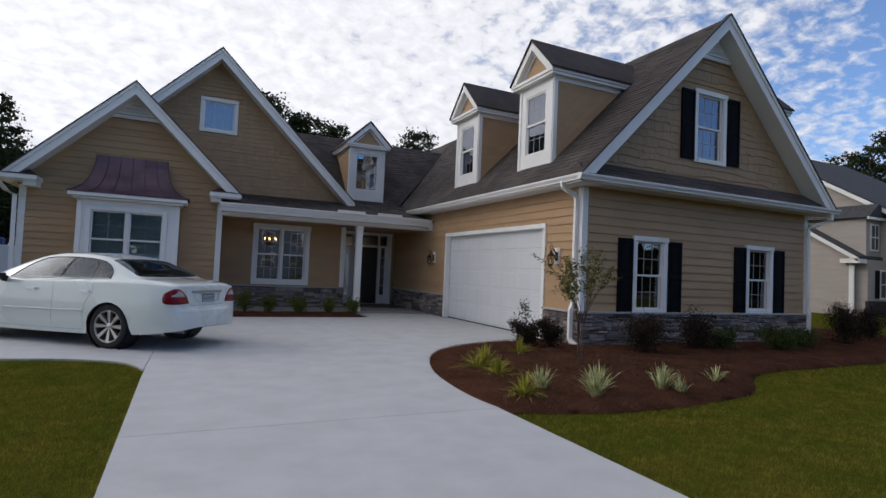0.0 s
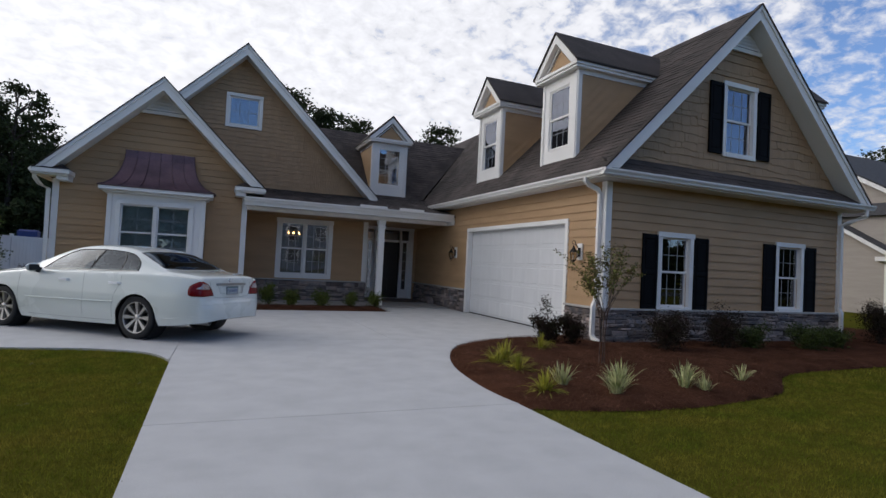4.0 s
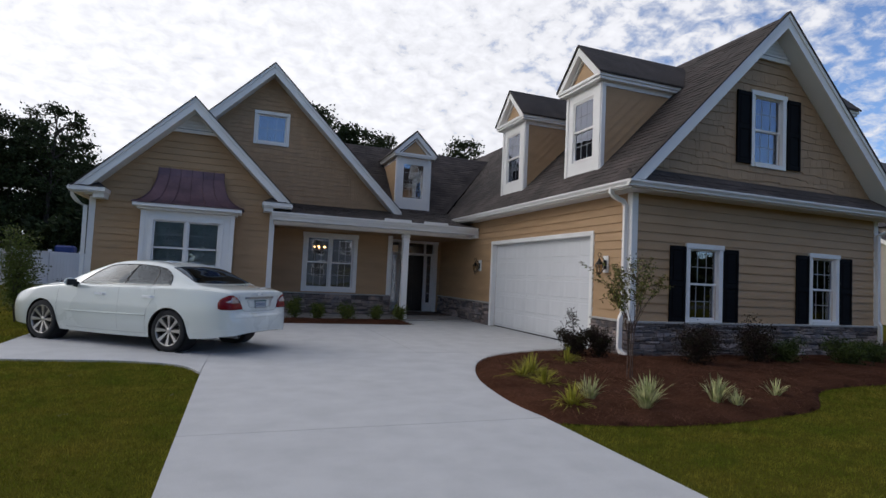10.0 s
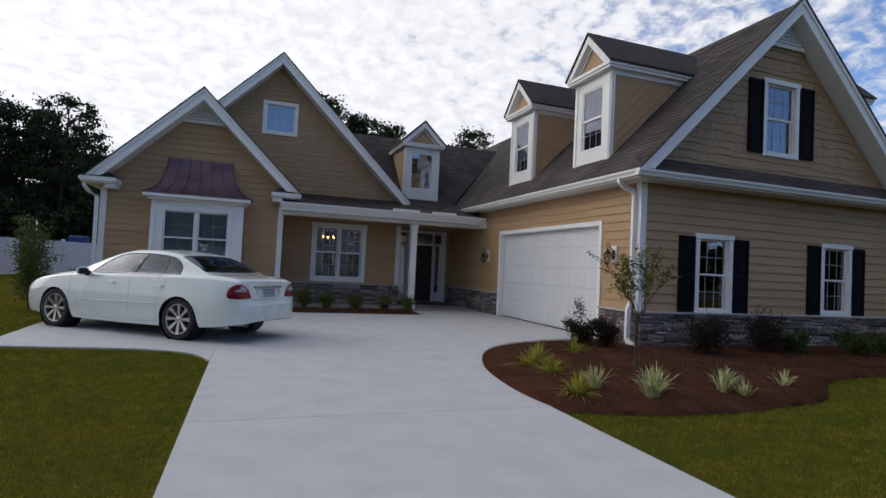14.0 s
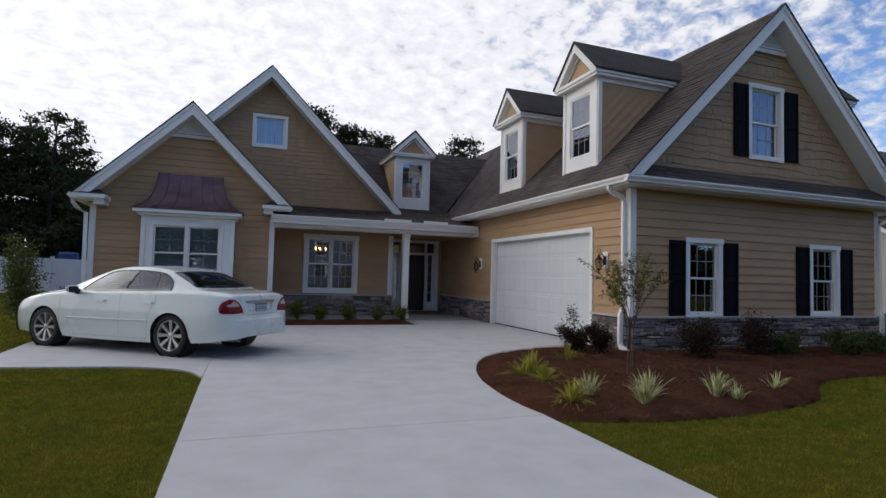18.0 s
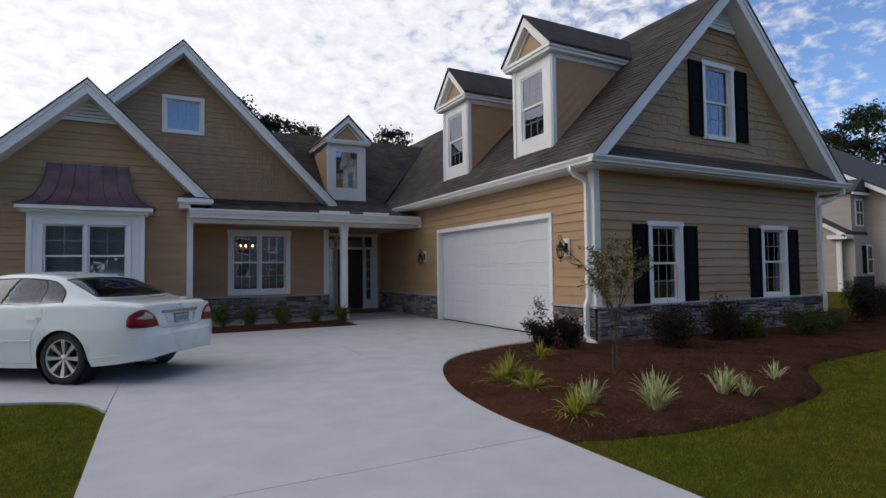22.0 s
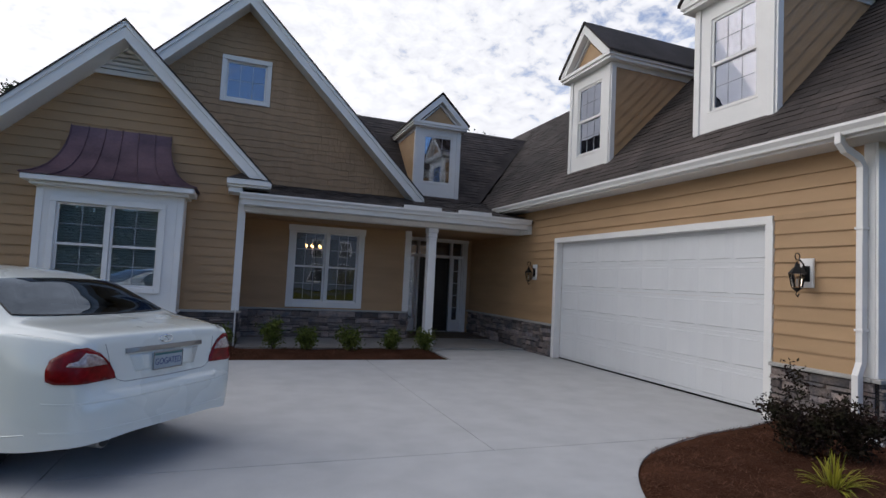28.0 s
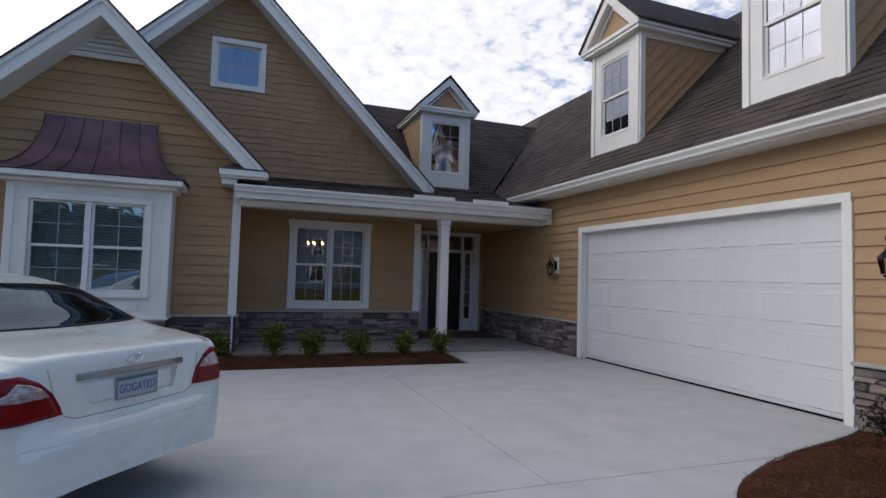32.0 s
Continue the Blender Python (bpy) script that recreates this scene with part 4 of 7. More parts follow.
# -- porch: column, beam, ceiling, slab
pc = thing("porch_column", "square white panelled porch column", "column")
cx, cy = -2.32, 7.88
part("shaft", B(cx - 0.095, cx + 0.095, cy - 0.095, cy + 0.095, 0.16, 2.52, bev=0.012), TRIM, pc)
part("base", B(cx - 0.125, cx + 0.125, cy - 0.125, cy + 0.125, 0.0, 0.16, bev=0.012), TRIM, pc)
part("neck_mould", B(cx - 0.11, cx + 0.11, cy - 0.11, cy + 0.11, 2.48, 2.52, bev=0.008), TRIM, pc)
part("capital", B(cx - 0.12, cx + 0.12, cy - 0.12, cy + 0.12, 2.58, 2.695, bev=0.014), TRIM, pc)
part("capital_neck", B(cx - 0.10, cx + 0.10, cy - 0.10, cy + 0.10, 2.52, 2.58), TRIM, pc)
settle(pc)
trim("porch_beam", B(-6.37, -0.025, 7.74, 8.02, 2.70, 2.90, bev=0.006), "white boxed porch beam")
trim("porch_fascia", B(-6.44, -0.10, 7.36, 7.385, 2.80, 2.99), "white fascia behind the porch gutter")
trim("porch_soffit", B(-6.37, -0.025, 7.385, 7.74, 2.80, 2.815), "white porch soffit", SOFFIT)
# siding tan on the ceiling lowers the porch's bounce light
trim("porch_ceiling", B(-6.37, -0.025, 8.02, 10.9, 2.72, 2.74), "porch ceiling coloured tan to deepen the porch shade", SIDING)
trim("beam_end", B(-0.14, -0.025, 7.36, 7.74, 2.70, 2.99, bev=0.006), "white boxed beam end at the garage wall")
# darker than the driveway concrete: porch shade is put into the slab colour
tagged(part("porch_floor", B(-6.36, -0.09, 7.42, 10.9, -0.05, 0.035), mat("shaded_porch_concrete", (0.29, 0.28, 0.265), 0.8, var=0.08, scale=1.5, grain=0.06, bump=0.1)), "grey concrete porch slab", "floor", kind="structure")

# -- entry door with sidelights and transom
ed = thing("entry_door", "black front door with white sidelights and a transom, closed", "door")
FE = F_ENT
du0, du1, dz0, dz1 = DOOR
part("casing", FE.box(du0 - 0.11, du0, 0.001, 0.05, 0.036, dz1, bev=0.004), TRIM, ed)
part("casing", FE.box(du1, du1 + 0.11, 0.001, 0.05, 0.036, dz1, bev=0.004), TRIM, ed)
part("head_casing", FE.box(du0 - 0.13, du1 + 0.13, 0.001, 0.06, dz1, dz1 + 0.12, bev=0.006), TRIM, ed)
dm = (du0 + du1) / 2
for u in (du0, dm - 0.53, dm + 0.47, du1 - 0.05):
    part("post", FE.box(u, u + 0.06 if u != du1 - 0.05 else du1, -0.12, 0.02, 0.036, dz1), TRIM, ed)
part("transom_bar", FE.box(du0 + 0.06, du1 - 0.05, -0.115, 0.018, 2.17, 2.25), TRIM, ed)
part("threshold", FE.box(du0, du1, -0.12, 0.06, 0.036, 0.075), STONECAP, ed, "grey threshold")
leaf = part("door_leaf", FE.box(dm - 0.46, dm + 0.46, -0.10, -0.055, 0.08, 2.165), ENTRY, ed, "black panelled door leaf")
for a, b in ((-0.38, -0.04), (0.04, 0.38)):
    for c, d in ((0.22, 0.85), (1.0, 2.03)):
        part("door_panel", FE.box(dm + a, dm + b, -0.055, -0.043, c, d, bev=0.008), ENTRY, leaf)
part("door_handle", rod([FE.at(dm - 0.39, -0.05, 0.98), FE.at(dm - 0.39, 0.0, 1.0), FE.at(dm - 0.39, 0.0, 1.22), FE.at(dm - 0.39, -0.05, 1.24)], 0.011), IRON, leaf, "dark metal pull handle")
for a, b in ((du0 + 0.06, dm - 0.53), (dm + 0.53, du1 - 0.05)):
    sl = part("sidelight_panel", FE.box(a, b, -0.09, -0.04, 0.08, 0.40, bev=0.004), TRIM, ed)
    part("sidelight_stile", FE.box(a, a + 0.07, -0.09, -0.04, 0.40, 2.165), TRIM, ed)
    part("sidelight_stile", FE.box(b - 0.07, b, -0.09, -0.04, 0.40, 2.165), TRIM, ed)
    g_ = part("sidelight_pane", FE.box(a + 0.07, b - 0.07, -0.07, -0.065, 0.40, 2.165), GLASS, ed, "narrow glass sidelight")
    for z in (0.75, 1.1, 1.45, 1.8):
        part("muntin", FE.box(a + 0.07, b - 0.07, -0.064, -0.055, z, z + 0.016), TRIM, ed)
part("transom_pane", FE.box(du0 + 0.06, du1 - 0.05, -0.07, -0.065, 2.25, dz1), GLASS, ed, "dark transom glass")
for u in (dm - 0.5, dm + 0.5):
    part("transom_muntin", FE.box(u - 0.012, u + 0.012, -0.064, -0.05, 2.25, dz1), TRIM, ed)
settle(ed)
mt = thing("door_mat", "dark door mat before the front door", "mat")
part("mat_body", B(dm - 0.42, dm + 0.42, 10.1, 10.6, 0.036, 0.05, bev=0.004), BLACK, mt)
settle(mt)

# -- coach lamps
AMBER = glass_mat("lamp_glass", (0.75, 0.72, 0.66), 1.5)


def coach_lamp(u, z, label):
    e = thing("wall_lamp", label, "wall lamp", "coach lamps", at=F_DOOR.at(u, 0.02, z), rz=0)
    def X(d, s, h):
        return (-d, s, h)
    part("mount_block", B(-0.03, 0.0, -0.085, 0.085, -0.16, 0.19, bev=0.005), TRIM, e, "white mounting block")
    part("back_plate", B(-0.045, -0.03, -0.05, 0.05, -0.09, 0.10, bev=0.006), IRON, e)
    part("arm", rod([X(0.04, 0, 0.05), X(0.09, 0, 0.13), X(0.15, 0, 0.17), X(0.19, 0, 0.13), X(0.18, 0, 0.09)], 0.010), IRON, e)
    part("top_scroll", rod([X(0.18 + 0.04 * math.cos(a), 0, 0.205 + 0.04 * math.sin(a)) for a in [i * 0.6 - 1.6 for i in range(10)]], 0.007, 6), IRON, e)
    part("lower_scroll", rod([X(0.04, 0, -0.06), X(0.11, 0, -0.14), X(0.17, 0, -0.19), X(0.20, 0, -0.24), X(0.17, 0, -0.27), X(0.145, 0, -0.24)], 0.008, 6), IRON, e)
    bm = bmesh.new()
    for (h0, r0), (h1, r1) in (((0.0, 0.10), (0.085, 0.03)), ((0.085, 0.03), (0.12, 0.022))):
        v0 = [bm.verts.new((-0.18 + r0 * math.cos(k * math.pi / 3), r0 * math.sin(k * math.pi / 3), h0)) for k in range(6)]
        v1 = [bm.verts.new((-0.18 + r1 * math.cos(k * math.pi / 3), r1 * math.sin(k * math.pi / 3), h1)) for k in range(6)]
        for k in range(6):
            bm.faces.new((v0[k], v0[(k + 1) % 6], v1[(k + 1) % 6], v1[k]))
        bm.faces.new(v0[::-1])
        bm.faces.new(v1)
    part("cap", bm, IRON, e)
    for k in range(6):
        a = k * math.pi / 3
        part("cage_bar", rod([(-0.18 + 0.085 * math.cos(a), 0.085 * math.sin(a), 0.0), (-0.18 + 0.055 * math.cos(a), 0.055 * math.sin(a), -0.16)], 0.006, 5), IRON, e)
    bm = bmesh.new()
    v0 = [bm.verts.new((-0.18 + 0.08 * math.cos(k * math.pi / 3), 0.08 * math.sin(k * math.pi / 3), -0.004)) for k in range(6)]
    v1 = [bm.verts.new((-0.18 + 0.052 * math.cos(k * math.pi / 3), 0.052 * math.sin(k * math.pi / 3), -0.155)) for k in range(6)]
    for k in range(6):
        bm.faces.new((v0[k], v0[(k + 1) % 6], v1[(k + 1) % 6], v1[k]))
    part("lantern_glass", bm, AMBER, e, "clear lantern glass")
    part("candle", rod([(-0.18, 0, -0.15), (-0.18, 0, -0.06)], 0.012), TRIM, e, "white candle sleeve")
    part("bottom_ring", rod([(-0.18, 0, -0.165), (-0.18, 0, -0.185), (-0.18, 0, -0.21)], [0.06, 0.045, 0.012], 6), IRON, e)
    return e


coach_lamp(0.74, 1.80, "black iron coach lamp on a white block by the garage corner")
coach_lamp(7.13, 1.80, "black iron coach lamp on a white block by the porch")

# -- dormers


def dormer(name, cx, cy, rz, width, z_low, z_eave, z_apex, back, label, overhang=0.15, win=None, board_pitch=1.0, sash=True):
    """Local frame: x along the front, y back into the roof, z up. Origin below the middle of the front."""
    e = thing(name, label, "dormer", "roof dormers", at=(cx, cy, 0), rz=rz)
    h = width / 2
    f = Face((0, 0), (1, 0), (0, -1))
    wu0, wu1, wz0, wz1 = win
    bm = bmesh.new()
    for a, b, c, d in ((-h, wu0, z_low, z_eave), (wu1, h, z_low, z_eave), (wu0, wu1, z_low, wz0), (wu0, wu1, wz1, z_eave)):
        f.box(a, b, -0.06, 0.0, c, d, bm)
    part("front_board", bm, TRIM, e)
    for a, b in ((-h - 0.004, -h + 0.09), (h - 0.09, h + 0.004)):
        part("corner_board", f.box(a, b, 0.001, 0.022, z_low, z_eave, bev=0.004), TRIM, e)
    # cheeks
    for s in (-1, 1):
        x0, x1 = sorted((s * (h - 0.06), s * h))
        run = (z_eave - z_low)
        part("cheek", P([(x0, 0.06, z_low + 0.02), (x0, 0.06, z_eave), (x0, 0.06 + run, z_eave)], (x1 - x0, 0, 0)), SIDING, e)
        # slanted boards that follow the roof
        k = 0
        step = 0.178
        n = int(run / (step * 1.414)) + 1
        for k in range(n):
            o0, o1 = k * step * 1.414, min((k + 1) * step * 1.414, run - 0.02)
            xo = s * (h + 0.001)
            pts = [(xo, 0.09, z_low + 0.08 + o0), (xo, 0.09, min(z_eave, z_low + 0.08 + o1)), (xo, 0.09 + max(0.0, run - 0.08 - o1), z_eave), (xo, 0.09 + max(0.01, run - 0.08 - o0), z_eave)]
            b2 = bmesh.new()
            lo = [b2.verts.new(p) for p in pts]
            hi = [b2.verts.new((p[0] + s * t, p[1], p[2])) for p, t in zip(pts, (0.028, 0.004, 0.004, 0.028))]
            b2.faces.new(hi)
            for i in range(4):
                b2.faces.new((lo[i], lo[(i + 1) % 4], hi[(i + 1) % 4], hi[i]))
            part("siding_board", b2, SIDING, e)
        part("cheek_trim", B(*sorted((s * h, s * (h + 0.038))), 0.0, 0.10, z_low, z_eave), TRIM, e)
        part("frieze_board", B(*sorted((s * h, s * (h + 0.036))), 0.10, run - 0.05, z_eave - 0.10, z_eave), TRIM, e)
    # eave boxes with mouldings
    oh = overhang
    zt = z_eave + 0.13
    for s in (-1, 1):
        x0, x1 = sorted((s * (h - 0.02), s * (h + oh)))
        part("eave", B(x0, x1, -oh, run + 0.15, z_eave, z_eave + 0.06, bev=0.004), TRIM, e)
        x0, x1 = sorted((s * (h - 0.02), s * (h + oh + 0.03)))
        part("eave_moulding", B(x0, x1, -oh - 0.03, run + 0.2, z_eave + 0.06, zt, bev=0.008), TRIM, e)
    part("front_cornice", B(-h + 0.02, h - 0.02, -oh, 0.02, z_eave, z_eave + 0.06), TRIM, e)
    part("front_cornice", B(-h + 0.02, h - 0.02, -oh - 0.03, 0.02, z_eave + 0.06, zt), TRIM, e)
    # pediment
    w2 = h + oh + 0.03
    sl = (z_apex - zt) / w2
    part("tympanum", f.poly([(-w2 * 0.6, zt), (w2 * 0.6, zt), (0, zt + sl * w2 * 0.6)], 0.0, 0.02), SIDING, e, "tan infill of the small pediment")
    for s in (-1, 1):
        b2 = bmesh.new()
        tk = 0.17
        prism(b2, [(s * w2, -oh - 0.03, zt), (0, -oh - 0.03, z_apex), (0, -oh - 0.03, z_apex - tk * 1.15), (s * (w2 - tk * 1.15 / sl), -oh - 0.03, zt)], (0, oh + 0.04, 0))
        part("raking_board", b2, TRIM, e)
        b2 = bmesh.new()
        w3 = w2 - 0.24
        prism(b2, [(s * (w3), -0.06, zt), (0, -0.06, zt + sl * w3), (0, -0.06, zt + sl * w3 - 0.06), (s * (w3 - 0.06 / sl), -0.06, zt)], (0, 0.06, 0))
        part("inner_moulding", b2, TRIM, e)
        # roof plane
        b2 = bmesh.new()
        tb = back
        pts = [(s * (w2 + 0.03), -oh - 0.06, zt - 0.01), (0, -oh - 0.06, z_apex + 0.03), (0, tb, z_apex + 0.03), (s * (w2 + 0.03), run + 0.35, zt - 0.01)]
        prism(b2, pts, (0, 0, 0.045))
        part("roof_plane", b2, ROOF, e, "dark shingled dormer roof")
    # window
    t = 0.045
    zm = (wz0 + wz1) / 2
    secs = (("upper_sash", zm - 0.02, wz1, -0.02), ("lower_sash", wz0, zm + 0.02, -0.045)) if sash else (("sash", wz0, wz1, -0.02),)
    for sn, c, d, w0 in secs:
        b2 = bmesh.new()
        f.box(wu0, wu0 + t, w0 - 0.03, w0, c, d, b2)
        f.box(wu1 - t, wu1, w0 - 0.03, w0, c, d, b2)
        f.box(wu0 + t, wu1 - t, w0 - 0.03, w0, d - t, d, b2)
        f.box(wu0 + t, wu1 - t, w0 - 0.03, w0, c, c + t, b2)
        s_ = part(sn, b2, TRIM, e)
        part("pane", f.box(wu0 + t, wu1 - t, w0 - 0.019, w0 - 0.015, c + t, d - t), GLASS, s_, "reflecting glass").visible_shadow = False
        nz = 2 if sash else 4
        for i in range(1, 3):
            x = wu0 + t + (wu1 - wu0 - 2 * t) * i / 3
            part("muntin", f.box(x - 0.005, x + 0.005, w0 - 0.0145, w0 - 0.010, c + t, d - t), GRID, s_)
        for i in range(1, nz):
            z = c + t + (d - c - 2 * t) * i / nz
            part("muntin", f.box(wu0 + t, wu1 - t, w0 - 0.014, w0 - 0.0105, z - 0.005, z + 0.005), GRID, s_)
    bm.free()
    part("window_stop", f.box(wu0 - 0.03, wu1 + 0.03, 0.001, 0.010, wz0 - 0.03, wz0, bev=0.003), TRIM, e)
    # dark sheet in place of the dormer room's own shade
    part("room_backing", B(-h + 0.07, h - 0.07, 0.9, 0.92, z_low + 0.9, z_eave), DARKROOM, e, "dark sheet standing in for shade behind the window")
    return e


DW = (-0.40, 0.40, 4.28, 5.72)
for yc, lab in ((2.03, "tall white-fronted dormer with tan sides on the garage roof"), (5.53, "tall white-fronted dormer with tan sides on the garage roof")):
    dormer("dormer", 0.16, yc, -90, 1.36, 3.90, 5.96, 6.95, 3.0, lab, win=DW)
dormer("dormer", GW - 0.16, 1.27, 90, 1.36, 3.90, 5.96, 6.95, 3.0, "tall white-fronted dormer on the far slope of the garage roof", win=DW)
dormer("dormer", -1.47, 10.2, 0, 1.26, 3.80, 5.70, 6.62, 3.0, "small white-fronted dormer with tan sides above the porch", win=(-0.42, 0.42, 4.18, 5.50), sash=False)

# -- shingle courses, laid tab by tab


def shingles(name, owner, origin, along, up, length, height, inside, seed, expo=0.145, wmin=0.16, wmax=0.34, singles=0):
    rnd = np.random.default_rng(seed)
    o, a, b = np.array(origin), np.array(along), np.array(up)
    n = np.cross(a, b)
    n = n / np.linalg.norm(n)
    if n[2] < 0:
        n = -n
    V, F = [], []
    done = 0
    for r in range(int(height / expo)):
        s0 = r * expo
        x = -rnd.random() * 0.2
        while x < length:
            w = rnd.uniform(wmin, wmax)
            p, q = max(x, 0), min(x + w, length)
            x += w
            if q - p < 0.02 or not inside((p + q) / 2, s0 + expo / 2):
                continue
            lift = rnd.choice((0.007, 0.011, 0.016))
            e0 = s0 - (0.012 if lift > 0.01 else 0.0)
            if done < singles:
                bm = bmesh.new()
                q_ = [bm.verts.new(tuple(o + a * uu + b * vv + n * hh)) for uu, vv, hh in ((p, e0, 0.001), (q, e0, 0.001), (p, e0, lift), (q, e0, lift), (q, s0 + expo + 0.01, 0.003), (p, s0 + expo + 0.01, 0.003))]
                for f in ((0, 1, 3, 2), (2, 3, 4, 5), (0, 2, 5), (1, 4, 3)):
                    bm.faces.new([q_[i] for i in f])
                part("shingle", bm, ROOF, owner)
                done += 1
                continue
            k = len(V)
            for uu, vv, hh in ((p, e0, 0.001), (q, e0, 0.001), (p, e0, lift), (q, e0, lift), (q, s0 + expo + 0.01, 0.003), (p, s0 + expo + 0.01, 0.003)):
                V.append(tuple(o + a * uu + b * vv + n * hh))
            F += [(k, k + 1, k + 3, k + 2), (k + 2, k + 3, k + 4, k + 5), (k, k + 2, k + 5), (k + 1, k + 4, k + 3)]
    me = bpy.data.meshes.new(name)
    me.from_pydata(V, [], F)
    me.materials.append(ROOF)
    ob = new(name, me)
    ob.parent = owner
    return tagged(ob, "dark brown laminated shingles in courses", kind="stuff")


r2 = math.sqrt(0.5)
shingles("shingle_courses", ob_by("roof_garage_west"), (EV, -0.42, RT), (0, 1, 0), (r2, 0, r2), 16.8, 5.74, lambda u, v: u - 0.42 < 9.77 + v * r2 + 0.05 and not (v > 4.6 and u > 15.6), 1, singles=290)
shingles("shingle_courses", ob_by("roof_main_front"), (-5.0, 9.6, 3.20), (1, 0, 0), (0, r2, r2), 7.8, 4.8, lambda u, v: -5.0 + u < -0.95 + v * r2, 2)
shingles("shingle_courses", ob_by("roof_porch"), (-6.42, 7.32, 3.0), (1, 0, 0), (0, 0.9675, 0.2533), 6.39, 3.05, lambda u, v: True, 3, singles=150)
shingles("shingle_courses", ob_by("roof_pent"), (EV + 0.15, -0.44, 3.40), (1, 0, 0), (0, 0.774, 0.633), 7.7, 0.56, lambda u, v: True, 4, singles=100)

# ---- the car ----
from mathutils.bvhtree import BVHTree


def curve(pts):
    """A smooth function through (x, y) pairs (monotone-ish cubic)."""
    xs, ys = [p[0] for p in pts], [p[1] for p in pts]

    def f(x):
        if x <= xs[0]:
            return ys[0]
        if x >= xs[-1]:
            return ys[-1]
        i = max(k for k in range(len(xs) - 1) if xs[k] <= x)
        h = xs[i + 1] - xs[i]
        t = (x - xs[i]) / h
        d = lambda k: 0.0 if k <= 0 or k >= len(xs) - 1 or (ys[k] - ys[k - 1]) * (ys[k + 1] - ys[k]) <= 0 else 2 / ((xs[k] - xs[k - 1]) / (ys[k] - ys[k - 1]) + (xs[k + 1] - xs[k]) / (ys[k + 1] - ys[k]))
        m0 = d(i) if i else (ys[1] - ys[0]) / (xs[1] - xs[0])
        m1 = d(i + 1) if i + 1 < len(xs) - 1 else (ys[-1] - ys[-2]) / (xs[-1] - xs[-2])
        return (2 * t ** 3 - 3 * t ** 2 + 1) * ys[i] + (t ** 3 - 2 * t ** 2 + t) * h * m0 + (-2 * t ** 3 + 3 * t ** 2) * ys[i + 1] + (t ** 3 - t ** 2) * h * m1
    return f


def paint_mat(name, color):
    m = mat(name, color, 0.28, var=0.01, scale=1.0, grain=0.0, coat=1.0)
    m.node_tree.nodes["Principled BSDF"].inputs["Coat Roughness"].default_value = 0.04
    return m


PAINT = paint_mat("pearl_white_paint", (0.64, 0.67, 0.625))
TYRE = mat("tyre_rubber", (0.012, 0.012, 0.013), 0.85, var=0.1, grain=0.1)
SEAM = mat("panel_gap", (0.16, 0.165, 0.16), 0.7, var=0.05)
ALLOY = mat("alloy_rim", (0.46, 0.44, 0.42), 0.36, metal=0.85, var=0.05, grain=0.03)
CHROME = mat("chrome", (0.88, 0.88, 0.88), 0.22, metal=1.0, var=0.02)
# near-white without metal: the chrome's bright reflection is put into the colour
HANDLE = mat("painted_chrome_gleam", (0.93, 0.93, 0.92), 0.18, metal=0.0, var=0.02)
SATIN = mat("satin_strip", (0.30, 0.295, 0.28), 0.35, metal=0.7, var=0.03)
CARBLK = mat("black_plastic", (0.010, 0.010, 0.011), 0.6, var=0.1)
CARGLASS = glass_mat("car_glass", (0.13, 0.165, 0.17), 1.55, coat=(0.88, 0.94, 1.0))
REARGLASS = glass_mat("tinted_rear_glass", (0.03, 0.04, 0.05), 1.5, coat=(0.70, 0.82, 1.0))
REDLENS = mat("red_lens", (0.20, 0.001, 0.004), 0.25, var=0.25, scale=14, grain=0.2, grain_scale=40, coat=0.12, spec=0.2)
CLEARLENS = mat("clear_lens", (0.45, 0.38, 0.38), 0.25, metal=0.3, var=0.35, scale=25, grain=0.3, grain_scale=60, coat=1.0, color2=(0.2, 0.12, 0.12))
LEATHER = mat("tan_leather", (0.075, 0.065, 0.052), 0.6, var=0.1)
PLATE = mat("plate_white", (0.36, 0.41, 0.44), 0.4, var=0.05)
PLATEINK = mat("plate_ink", (0.05, 0.07, 0.20), 0.5)

CL, WR = 2.73, 0.335   # wheelbase, tyre radius
ztop = curve([(-1.135, 0.50), (-1.13, 0.56), (-1.115, 0.605), (-1.085, 0.635), (-1.050, 0.655), (-1.038, 0.72), (-1.018, 0.90), (-1.005, 0.965), (-0.975, 1.005), (-0.92, 1.022), (-0.70, 1.052), (-0.42, 1.08), (-0.08, 1.225), (0.25, 1.365), (0.58, 1.430), (0.92, 1.450), (1.20, 1.445), (1.50, 1.405), (1.80, 1.310), (2.10, 1.175), (2.40, 1.015), (2.52, 0.995), (2.80, 0.962), (3.2, 0.890), (3.5, 0.800), (3.68, 0.71), (3.78, 0.62), (3.825, 0.52)])
zbelt = curve([(-1.135, 0.47), (-1.10, 0.57), (-1.05, 0.62), (-1.02, 0.84), (-0.985, 0.945), (-0.90, 0.968), (-0.6, 0.988), (0.0, 0.998), (1.0, 0.978), (2.0, 0.950), (2.6, 0.915), (3.2, 0.815), (3.5, 0.715), (3.68, 0.62), (3.78, 0.54), (3.825, 0.48)])
width = curve([(-1.135, 0.36), (-1.128, 0.46), (-1.108, 0.575), (-1.07, 0.675), (-1.0, 0.760), (-0.88, 0.825), (-0.65, 0.880), (0.0, 0.915), (1.0, 0.920), (2.0, 0.915), (2.8, 0.905), (3.2, 0.865), (3.5, 0.785), (3.7, 0.67), (3.79, 0.55), (3.825, 0.46)])
